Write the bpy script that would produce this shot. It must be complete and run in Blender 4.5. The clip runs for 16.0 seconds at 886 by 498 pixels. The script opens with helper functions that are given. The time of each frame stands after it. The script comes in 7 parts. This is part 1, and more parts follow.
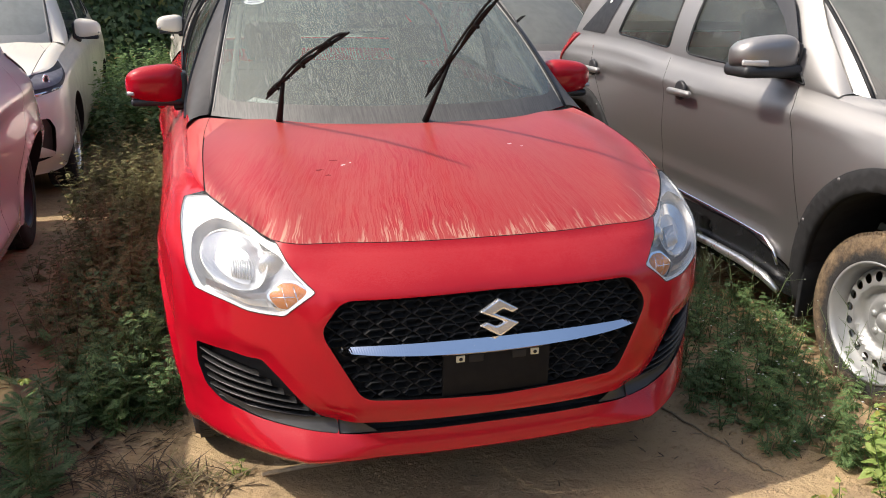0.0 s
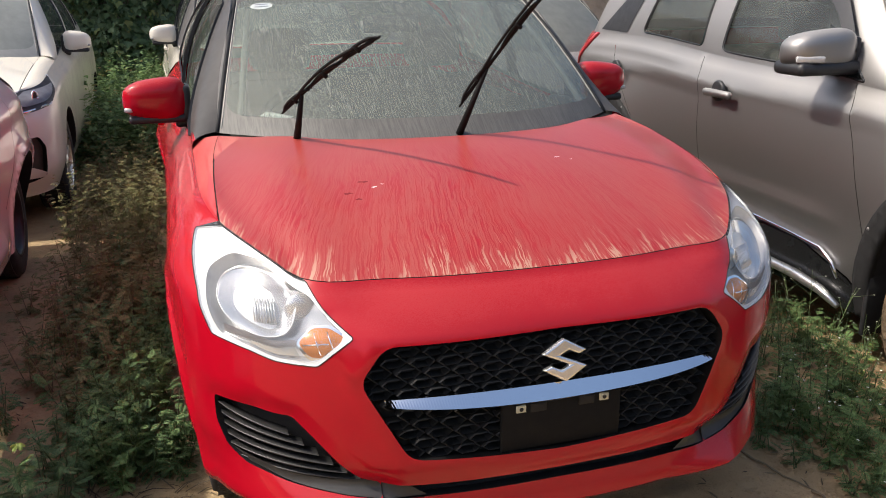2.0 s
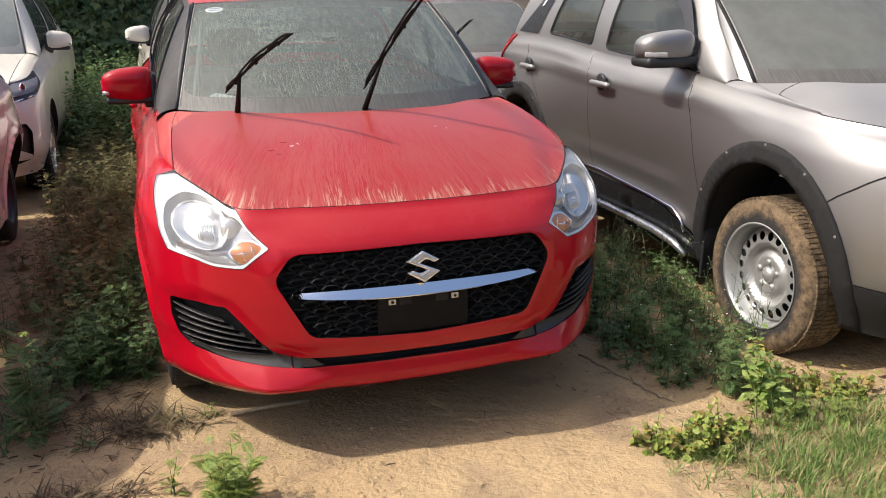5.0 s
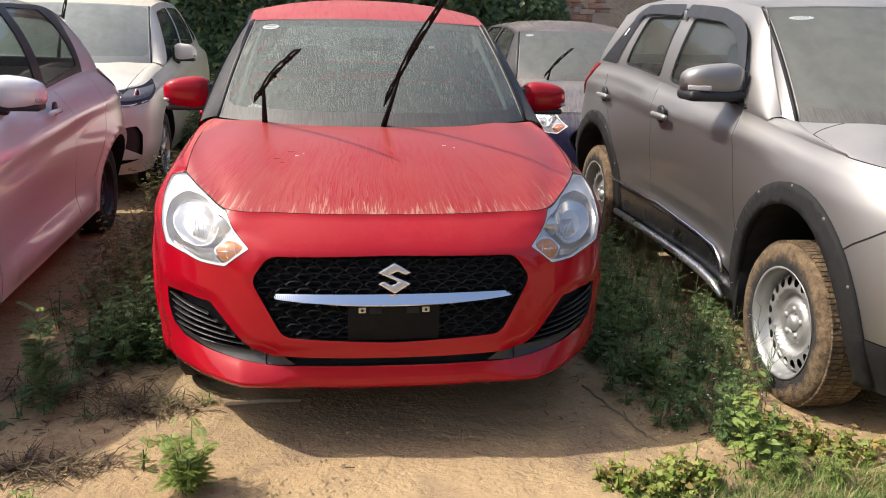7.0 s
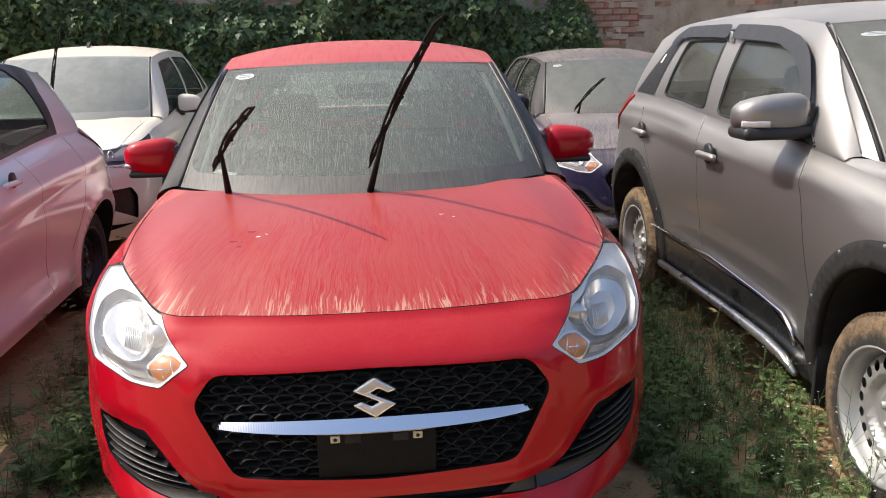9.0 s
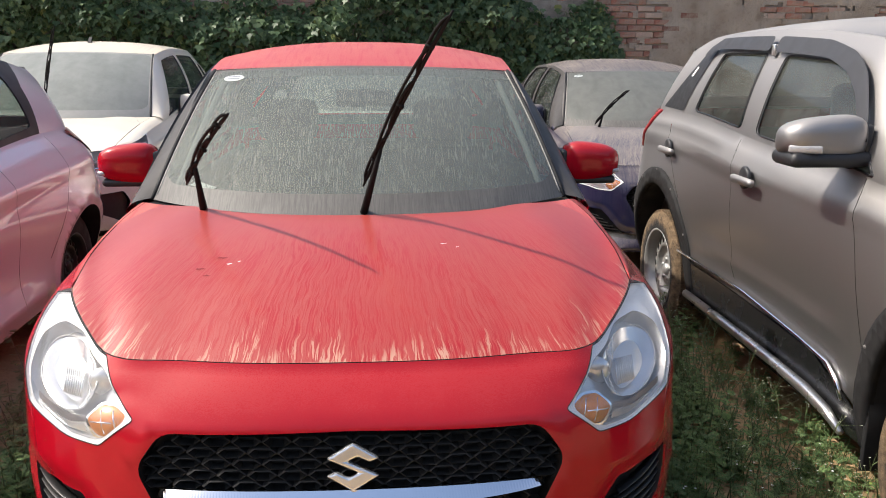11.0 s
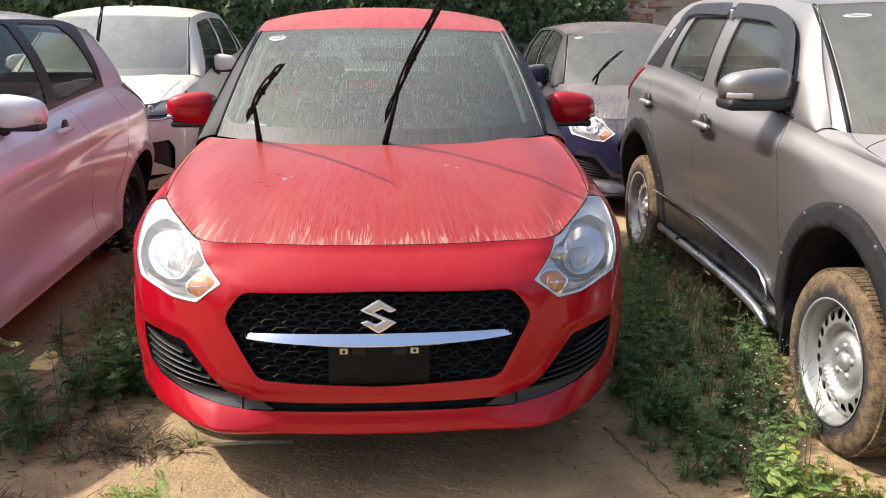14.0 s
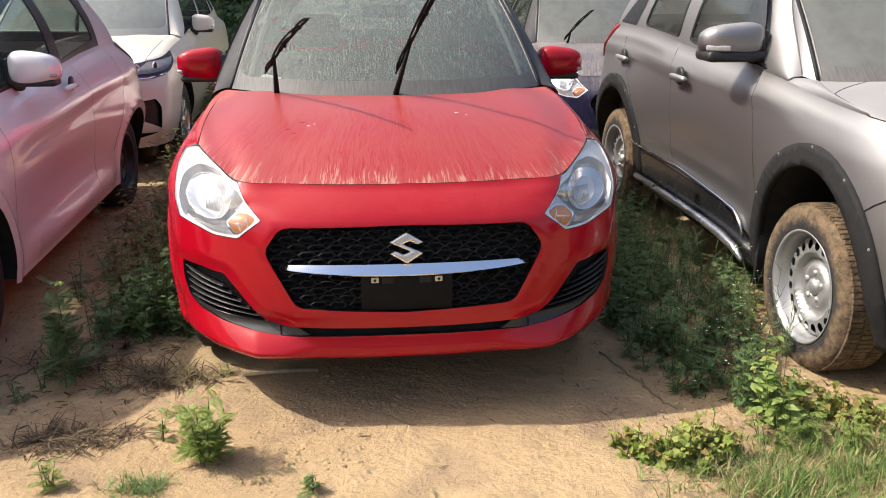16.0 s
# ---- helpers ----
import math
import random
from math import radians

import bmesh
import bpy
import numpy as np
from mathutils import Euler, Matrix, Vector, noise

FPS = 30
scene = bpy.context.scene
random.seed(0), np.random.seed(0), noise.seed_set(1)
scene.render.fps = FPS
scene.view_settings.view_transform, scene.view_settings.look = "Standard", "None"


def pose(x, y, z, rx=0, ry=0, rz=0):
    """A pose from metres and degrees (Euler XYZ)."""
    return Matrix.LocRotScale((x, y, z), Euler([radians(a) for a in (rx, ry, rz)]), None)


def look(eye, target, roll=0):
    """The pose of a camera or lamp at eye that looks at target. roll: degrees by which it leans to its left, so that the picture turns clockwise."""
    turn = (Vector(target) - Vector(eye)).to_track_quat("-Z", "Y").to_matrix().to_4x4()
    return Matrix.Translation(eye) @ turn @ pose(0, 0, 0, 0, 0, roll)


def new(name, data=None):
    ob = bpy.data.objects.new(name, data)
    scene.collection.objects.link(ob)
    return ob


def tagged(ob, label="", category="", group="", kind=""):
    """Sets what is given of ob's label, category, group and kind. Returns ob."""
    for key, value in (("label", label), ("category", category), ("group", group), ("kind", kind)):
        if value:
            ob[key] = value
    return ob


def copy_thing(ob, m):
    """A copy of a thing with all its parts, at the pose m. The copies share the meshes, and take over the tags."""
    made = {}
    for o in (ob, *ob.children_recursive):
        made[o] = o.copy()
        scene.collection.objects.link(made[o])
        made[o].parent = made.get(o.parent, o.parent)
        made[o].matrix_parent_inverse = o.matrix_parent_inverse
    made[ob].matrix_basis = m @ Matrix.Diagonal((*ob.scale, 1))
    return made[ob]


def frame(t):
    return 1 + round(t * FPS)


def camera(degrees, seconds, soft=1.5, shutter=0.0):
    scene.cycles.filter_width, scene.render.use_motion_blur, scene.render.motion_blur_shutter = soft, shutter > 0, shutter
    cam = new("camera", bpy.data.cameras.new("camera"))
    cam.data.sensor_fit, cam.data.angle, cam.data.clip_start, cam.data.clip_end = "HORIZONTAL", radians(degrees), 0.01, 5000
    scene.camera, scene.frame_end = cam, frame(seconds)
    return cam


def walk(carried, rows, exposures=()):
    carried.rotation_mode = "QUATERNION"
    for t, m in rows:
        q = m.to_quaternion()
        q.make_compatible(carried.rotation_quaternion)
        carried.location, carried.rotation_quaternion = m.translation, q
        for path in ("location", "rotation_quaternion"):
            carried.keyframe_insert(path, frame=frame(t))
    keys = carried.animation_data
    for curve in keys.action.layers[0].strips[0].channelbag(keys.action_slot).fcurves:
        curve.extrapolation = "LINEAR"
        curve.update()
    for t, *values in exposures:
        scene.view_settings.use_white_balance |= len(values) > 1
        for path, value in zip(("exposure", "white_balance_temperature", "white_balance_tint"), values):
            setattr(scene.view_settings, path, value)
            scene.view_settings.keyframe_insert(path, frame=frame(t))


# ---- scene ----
cam = camera(54.5, 16.0, 1.0)
PATH = [
    (0, (-0.742, -1.937, 1.465), (-0.196, -0.109, 0.864), 0.9),
    (0.5, (-0.747, -1.856, 1.453), (-0.202, -0.019, 0.88), 0.8),
    (1, (-0.677, -1.678, 1.453), (-0.163, 0.177, 0.911), 0.4),
    (1.5, (-0.666, -1.571, 1.419), (-0.165, 0.281, 0.853), 0.4),
    (2, (-0.784, -1.606, 1.441), (-0.225, 0.221, 0.849), -0.5),
    (2.5, (-0.901, -1.701, 1.472), (-0.247, 0.105, 0.915), -0.7),
    (3, (-0.899, -1.855, 1.455), (-0.192, -0.065, 0.909), 0.6),
    (3.5, (-0.854, -2.084, 1.453), (-0.181, -0.292, 0.872), 0.7),
    (3.7, (-0.829, -2.145, 1.454), (-0.17, -0.354, 0.858), 0.3),
    (5.8, (-0.594, -2.494, 1.467), (-0.098, -0.632, 0.93), 0.6),
    (6, (-0.506, -2.467, 1.457), (-0.059, -0.587, 0.939), 0.9),
    (6.5, (-0.361, -2.531, 1.443), (0.004, -0.63, 0.941), 1.2),
    (7, (-0.218, -2.623, 1.455), (0.051, -0.714, 0.924), 1.6),
    (7.5, (-0.082, -2.527, 1.468), (0.087, -0.602, 0.953), 1.2),
    (8, (0.027, -2.337, 1.466), (0.15, -0.402, 0.975), 0.6),
    (8.5, (0.023, -2.19, 1.467), (0.169, -0.253, 0.992), -1.2),
    (8.7, (-0.001, -2.109, 1.476), (0.166, -0.171, 1.01), -1.6),
    (10.8, (0.101, -1.592, 1.462), (0.238, 0.35, 1.005), -0.1),
    (11, (0.068, -1.628, 1.466), (0.207, 0.316, 1.017), 0.2),
    (11.5, (0.006, -1.735, 1.479), (0.152, 0.216, 1.065), 0.5),
    (12, (-0.066, -1.864, 1.486), (0.105, 0.093, 1.108), 1.0),
    (12.5, (-0.085, -1.978, 1.472), (0.089, -0.028, 1.064), 0.9),
    (13, (-0.001, -2.113, 1.454), (0.156, -0.179, 0.971), 1.1),
    (13.5, (0.073, -2.263, 1.446), (0.179, -0.342, 0.9), 0.3),
    (14, (0.059, -2.35, 1.476), (0.163, -0.424, 0.947), 0.2),
    (14.5, (-0.022, -2.417, 1.486), (0.133, -0.482, 1.008), 0.1),
    (15, (-0.102, -2.484, 1.49), (0.073, -0.546, 1.027), 0.6),
    (15.5, (-0.161, -2.549, 1.465), (0.025, -0.626, 0.948), 0.7),
    (16, (-0.169, -2.613, 1.458), (0.037, -0.718, 0.852), 0.2),
]
EXPOSURES = [(t, stops, 6350, 10) for t, stops in ((0, 0.68), (1, 0.58), (2.5, 0.58), (3.7, 0.60), (7, 0.63), (8.7, 0.68), (11.5, 0.76), (13.5, 0.84), (14.5, 0.82), (16, 0.79))]
walk(cam, [(t, look(eye, target, roll)) for t, eye, target, roll in PATH], EXPOSURES)

# ---------------------------------------------------------------- daylight
SUN_FROM = Vector((-0.67, 0.09, 0.735)).normalized()   # towards the sun
world = bpy.data.worlds.new("sky")
scene.world = world
world.use_nodes = True
_n, _l = world.node_tree.nodes, world.node_tree.links
_sky = _n.new("ShaderNodeTexSky")
_sky.sky_type = "NISHITA"
_sky.sun_disc = False
_sky.sun_elevation = math.asin(SUN_FROM.z)
_sky.sun_rotation = math.atan2(SUN_FROM.x, SUN_FROM.y)
_sky.air_density, _sky.dust_density = 1.1, 4.5
_bg = _n["Background"]
_l.new(_sky.outputs[0], _bg.inputs[0])
_bg.inputs[1].default_value = 0.135
_sun = bpy.data.lights.new("sun", "SUN")
_sun.energy, _sun.angle, _sun.color = 3.2, radians(0.6), (1.0, 0.93, 0.82)
sun = new("sun", _sun)
sun.rotation_euler = SUN_FROM.to_track_quat("Z", "Y").to_euler()

# ---------------------------------------------------------------- mesh tools
from mathutils.geometry import delaunay_2d_cdt


def mesh_obj(name, verts, faces, material, parent=None, label="", normals=None, smooth=True):
    """One mesh object from plain vertices and faces."""
    me = bpy.data.meshes.new(name)
    me.from_pydata([tuple(map(float, v)) for v in verts], [], [tuple(map(int, f)) for f in faces])
    if material is not None:
        me.materials.append(material)
    if smooth:
        me.polygons.foreach_set("use_smooth", [True] * len(me.polygons))
    me.update()
    if normals is not None:
        me.normals_split_custom_set_from_vertices([tuple(map(float, n)) for n in normals])
    ob = new(name, me)
    if parent is not None:
        ob.parent = parent
    if label:
        tagged(ob, label)
    return ob


def part(name, bm, material, parent, label="", smooth=True):
    """Links a bmesh as one mesh object under a thing or a part."""
    me = bpy.data.meshes.new(name)
    bm.to_mesh(me)
    bm.free()
    if material is not None:
        me.materials.append(material)
    if smooth:
        me.polygons.foreach_set("use_smooth", [True] * len(me.polygons))
    ob = new(name, me)
    if parent is not None:
        ob.parent = parent
    if label:
        tagged(ob, label)
    return ob


def thing(name, label, category, x=0, y=0, z=0, rz=0, group="", kind=""):
    ob = new(name)
    ob.empty_display_size = 0.1
    ob.matrix_basis = pose(x, y, z, 0, 0, rz)
    return tagged(ob, label, category, group, kind)


def curve_fn(*knots):
    """Smooth monotone interpolation through (t, value) knots."""
    t = np.array([k[0] for k in knots], float)
    v = np.array([k[1] for k in knots], float)
    h = np.diff(t)
    d = np.diff(v) / h
    m = np.zeros(len(t))
    m[0], m[-1] = d[0], d[-1]
    for i in range(1, len(t) - 1):
        if d[i - 1] * d[i] > 0:
            m[i] = 2 * d[i - 1] * d[i] / (d[i - 1] + d[i])

    def f(x):
        x = np.clip(np.asarray(x, float), t[0], t[-1])
        i = np.clip(np.searchsorted(t, x, side="right") - 1, 0, len(h) - 1)
        s = (x - t[i]) / h[i]
        return ((1 + 2 * s) * (1 - s) ** 2 * v[i] + s * (1 - s) ** 2 * h[i] * m[i]
                + s * s * (3 - 2 * s) * v[i + 1] + s * s * (s - 1) * h[i] * m[i + 1])
    return f


def inside(poly, pts):
    """Which of the points (n, 2) lie in the polygon."""
    poly = np.asarray(poly, float)
    x, y = pts[:, 0], pts[:, 1]
    hit = np.zeros(len(pts), bool)
    j = len(poly) - 1
    for i in range(len(poly)):
        (xi, yi), (xj, yj) = poly[i], poly[j]
        cross = (yi > y) != (yj > y)
        with np.errstate(divide="ignore", invalid="ignore"):
            hit ^= cross & (x < (xj - xi) * (y - yi) / (yj - yi + 1e-30) + xi)
        j = i
    return hit


def edge_distance(poly, x, z):
    """Distance of points from a closed outline, minus inside."""
    pts = np.stack([x, z], 1)
    best = np.full(len(pts), 9.0)
    poly = np.asarray(poly, float)
    for a, b in zip(poly, np.roll(poly, -1, 0)):
        d = b - a
        t = np.clip(((pts - a) @ d) / (d @ d + 1e-12), 0, 1)
        best = np.minimum(best, np.hypot(*(pts - a - t[:, None] * d).T))
    return np.where(inside(poly, pts), -best, best)


def rounded(poly, r, n=4):
    """A polygon with its corners rounded by about r."""
    out = []
    m = len(poly)
    for i in range(m):
        a, b, c = (np.asarray(poly[k % m], float) for k in (i - 1, i, i + 1))
        u, v = a - b, c - b
        lu, lv = np.linalg.norm(u), np.linalg.norm(v)
        k = min(r, lu * 0.45, lv * 0.45)
        p, q = b + u / lu * k, b + v / lv * k
        for s in np.linspace(0, 1, n + 1):
            out.append((1 - s) ** 2 * p + 2 * s * (1 - s) * b + s * s * q)
    return np.array(out)


def resample(poly, step, closed=True):
    poly = np.asarray(poly, float)
    if closed:
        poly = np.vstack([poly, poly[:1]])
    out = []
    for a, b in zip(poly[:-1], poly[1:]):
        n = max(1, int(math.ceil(np.linalg.norm(b - a) / step)))
        out += [a + (b - a) * k / n for k in range(n)]
    if not closed:
        out.append(poly[-1])
    return np.array(out)


def ribbon(line, width):
    """A thin closed polygon round an open line in the plane."""
    line = np.asarray(line, float)
    d = np.gradient(line, axis=0)
    n = np.stack([-d[:, 1], d[:, 0]], 1)
    n /= np.linalg.norm(n, axis=1)[:, None] + 1e-9
    return np.vstack([line + n * width / 2, (line - n * width / 2)[::-1]])


def split_panels(outer, regions, step):
    """Triangulates the polygon 'outer' so that the outlines of the regions become edges.
    Gives the points and, region by region (and '' for the rest), the triangles."""
    rings = [resample(outer, step)] + [resample(p, step * 0.8) for _, p in regions]
    lo, hi = rings[0].min(0), rings[0].max(0)
    gx, gy = np.meshgrid(np.arange(lo[0], hi[0] + step, step), np.arange(lo[1], hi[1] + step, step))
    grid = np.stack([gx.ravel(), gy.ravel()], 1)
    grid = grid[inside(rings[0], grid)]
    ring_pts = np.vstack(rings)
    keep = np.ones(len(grid), bool)
    for k in range(0, len(grid), 2000):
        d = grid[k:k + 2000, None, :] - ring_pts[None]
        keep[k:k + 2000] = (np.einsum("ijk,ijk->ij", d, d).min(1) > (0.45 * step) ** 2)
    grid = grid[keep]
    pts, edges = [], []
    for r in rings:
        k = len(pts)
        pts += [Vector(p) for p in r]
        edges += [(k + i, k + (i + 1) % len(r)) for i in range(len(r))]
    pts += [Vector(p) for p in grid]
    v, _, f, _, _, _ = delaunay_2d_cdt(pts, edges, [], 0, 1e-5)
    v = np.array([tuple(p) for p in v])
    f = np.array([t for t in f if len(t) == 3])
    mid = v[f].mean(1)
    ok = inside(rings[0], mid)
    owner = np.full(len(f), -1)
    for i, (_, p) in enumerate(regions):
        owner[(owner < 0) & inside(p, mid)] = i
    owner[~ok] = -2
    tri = {"": f[owner == -1]}
    for i, (name, _) in enumerate(regions):
        tri.setdefault(name, np.zeros((0, 3), int))
        tri[name] = np.vstack([tri[name], f[owner == i]])
    return v, tri


def surface_normals(fn, pts, e=0.004):
    a = fn(pts + [e, 0]) - fn(pts - [e, 0])
    b = fn(pts + [0, e]) - fn(pts - [0, e])
    n = np.cross(a, b)
    return n / (np.linalg.norm(n, axis=1)[:, None] + 1e-12)


def panel(name, fn, v, tri, material, parent, label="", sink=0.0, flip=False, back=0.0):
    """One panel of a surface. sink: how far it lies below the surface. back: thickness."""
    if len(tri) == 0:
        return None
    used, inv = np.unique(tri.ravel(), return_inverse=True)
    f = inv.reshape(-1, 3)
    p = v[used]
    n = surface_normals(fn, p) * (-1 if flip else 1)
    xyz = fn(p) - n * sink
    if flip:
        f = f[:, ::-1]
    if back:
        count = {}
        for t in f:
            for a, b in ((t[0], t[1]), (t[1], t[2]), (t[2], t[0])):
                count[(a, b)] = 1
        rim = [(a, b) for a, b in count if (b, a) not in count]
        m = len(xyz)
        xyz2 = np.vstack([xyz, xyz - n * back])
        f2 = [tuple(t) for t in f] + [tuple(x + m for x in t[::-1]) for t in f] + [(b, a, a + m, b + m) for a, b in rim]
        ob = mesh_obj(name, xyz2, f2, material, parent, label)
        return ob
    return mesh_obj(name, xyz, f, material, parent, label, n)


def rim_strip(name, fn, poly, depth, material, parent, label="", direction=None, step=0.03):
    """The edge of an opening: a strip from the surface inwards."""
    p = resample(poly, step)
    n = surface_normals(fn, p)
    a = fn(p)
    b = a - n * depth if direction is None else a + np.asarray(direction) * depth
    m = len(p)
    f = [(i, (i + 1) % m, m + (i + 1) % m, m + i) for i in range(m)]
    return mesh_obj(name, np.vstack([a, b]), f, material, parent, label)


def tube(name, points, radius, material, parent=None, label="", sides=8, caps=True):
    """A round bar along points; radius a number or one for each point."""
    pts = [Vector(p) for p in points]
    r = [radius] * len(pts) if isinstance(radius, (int, float)) else list(radius)
    verts, faces = [], []
    for i, p in enumerate(pts):
        d = (pts[min(i + 1, len(pts) - 1)] - pts[max(i - 1, 0)]).normalized()
        u = d.orthogonal().normalized() if i == 0 else (u - d * u.dot(d)).normalized()
        w = d.cross(u)
        for k in range(sides):
            a = 2 * math.pi * k / sides
            verts.append(p + (u * math.cos(a) + w * math.sin(a)) * r[i])
    for i in range(len(pts) - 1):
        for k in range(sides):
            j = (k + 1) % sides
            faces.append((i * sides + k, i * sides + j, (i + 1) * sides + j, (i + 1) * sides + k))
    if caps:
        faces.append(tuple(range(sides))[::-1])
        faces.append(tuple((len(pts) - 1) * sides + k for k in range(sides)))
    return mesh_obj(name, verts, faces, material, parent, label)


def turned(name, profile, material, parent, label="", steps=40, axis="x", centre=(0, 0, 0)):
    """A turned part: profile of (along the axis, radius)."""
    verts, faces = [], []
    for k in range(steps):
        a = 2 * math.pi * k / steps
        for s, r in profile:
            q = (s, r * math.cos(a), r * math.sin(a)) if axis == "x" else (r * math.cos(a), s, r * math.sin(a)) if axis == "y" else (r * math.cos(a), r * math.sin(a), s)
            verts.append([q[i] + centre[i] for i in range(3)])
    m = len(profile)
    for k in range(steps):
        j = (k + 1) % steps
        for i in range(m - 1):
            faces.append((k * m + i, k * m + i + 1, j * m + i + 1, j * m + i))
    return mesh_obj(name, verts, faces, material, parent, label)


def block(name, size, at, material, parent, label="", bevel=0.01, rot=(0, 0, 0), segments=2):
    """A box with rounded edges."""
    bm = bmesh.new()
    bmesh.ops.create_cube(bm, size=1)
    bmesh.ops.scale(bm, vec=size, verts=bm.verts)
    if bevel:
        bmesh.ops.bevel(bm, geom=bm.edges[:], offset=min(bevel, min(size) * 0.45), segments=segments, profile=0.5, affect="EDGES")
    bm.transform(pose(*at, *rot))
    return part(name, bm, material, parent, label)


def prism(name, poly, y0, y1, material, parent, label="", bevel=0.0, plane="xz"):
    """A flat shape given in x and z (or x and y), thickened from y0 to y1."""
    bm = bmesh.new()
    put = (lambda a, b, c: (a, c, b)) if plane == "xz" else (lambda a, b, c: (c, a, b))
    lo = [bm.verts.new(put(a, b, y0)) for a, b in poly]
    hi = [bm.verts.new(put(a, b, y1)) for a, b in poly]
    bm.faces.new(lo)
    bm.faces.new(hi[::-1])
    for i in range(len(lo)):
        j = (i + 1) % len(lo)
        bm.faces.new((lo[j], lo[i], hi[i], hi[j]))
    bmesh.ops.recalc_face_normals(bm, faces=bm.faces[:])
    if bevel:
        bmesh.ops.bevel(bm, geom=bm.edges[:], offset=bevel, segments=2, profile=0.5, affect="EDGES")
    return part(name, bm, material, parent, label, smooth=False)


class Shell:
    """The lower body of a car, symmetric about x = 0, nose at small y: outlines in plan, stacked over v in 0..1.
    The plane coordinates are p (arc length round the outline from the middle of the nose, minus to the left) and h = v * H."""

    def __init__(self, f, w, r, cf, cr, zs, zb, nf=2.5, nr=3.0, H=0.65, swell=None, sculpt=None):
        self.f, self.w, self.r, self.cf, self.cr, self.zs, self.zb = f, w, r, cf, cr, zs, zb
        self.nf, self.nr, self.H, self.swell, self.sculpt = nf, nr, H, swell, sculpt
        th = np.linspace(0, np.pi / 2, 400) ** 1.0
        x, y = self._corner(th, nf, w(0.5), f(0.5), cf)
        s = np.concatenate([[0], np.cumsum(np.hypot(np.diff(x), np.diff(y)))])
        self.th, self.sf = th, s
        self.pf = s[-1]
        self.ps = self.pf + (r(0.5) - cr) - (f(0.5) + cf)
        x, y = self._corner(th, nr, w(0.5), 0, cr)
        s = np.concatenate([[0], np.cumsum(np.hypot(np.diff(x), np.diff(y)))])
        self.sr = s
        self.pr = self.ps + s[-1]

    @staticmethod
    def _corner(th, n, w, f, c):
        return w * np.sin(th) ** (2 / n), f + c * (1 - np.cos(th) ** (2 / n))

    def yref(self, q):
        return self._plan(np.asarray(q, float), np.full(np.shape(q), 0.5))[1]

    def _plan(self, q, v):
        w, f, r = self.w(v), self.f(v), self.r(v)
        th = np.interp(q, self.sf, self.th)
        x, y = self._corner(th, self.nf, w, f, self.cf)
        side = q > self.pf
        tau = (q - self.pf) / (self.ps - self.pf)
        y = np.where(side, f + self.cf + tau * (r - self.cr - f - self.cf), y)
        x = np.where(side, w, x)
        thr = np.interp(self.pr - q, self.sr, self.th)
        xr, yr = self._corner(thr, self.nr, w, 0, self.cr)
        rear = q > self.ps
        x = np.where(rear, xr, x)
        y = np.where(rear, r - yr, y)
        return x, y

    def __call__(self, pts, formed=True):
        pts = np.asarray(pts, float)
        q, v = np.abs(pts[:, 0]), pts[:, 1] / self.H
        x, y = self._plan(q, v)
        yr = self.yref(q)
        zb, zs = self.zb(yr), self.zs(yr)
        z = zb + v * (zs - zb)
        if self.swell is not None:
            x = x + self.swell(y, z) * np.clip(x / 0.7, 0, 1) ** 3
        if formed and self.sculpt is not None:
            y = y + self.sculpt(x, y, z)
        return np.stack([np.sign(pts[:, 0]) * x, y, z], 1)

    def domain_front(self, x, z):
        """The plane coordinates of a point seen from the front."""
        q, h = abs(x) * 1.05, 0.5 * self.H
        for _ in range(24):
            c = self(np.array([[q, h]]), False)[0]
            q = min(max(q + (abs(x) - c[0]) * 0.8, 0), self.pf * 0.999)
            h += (z - c[2]) * 0.8
        return (math.copysign(q, x), h)

    def domain_side(self, y, z, sign=1):
        q, h = self.pf, 0.5 * self.H
        for _ in range(30):
            c = self(np.array([[q, h]]), False)[0]
            q += (y - c[1]) * 0.8
            h += (z - c[2]) * 0.8
        return (sign * q, h)

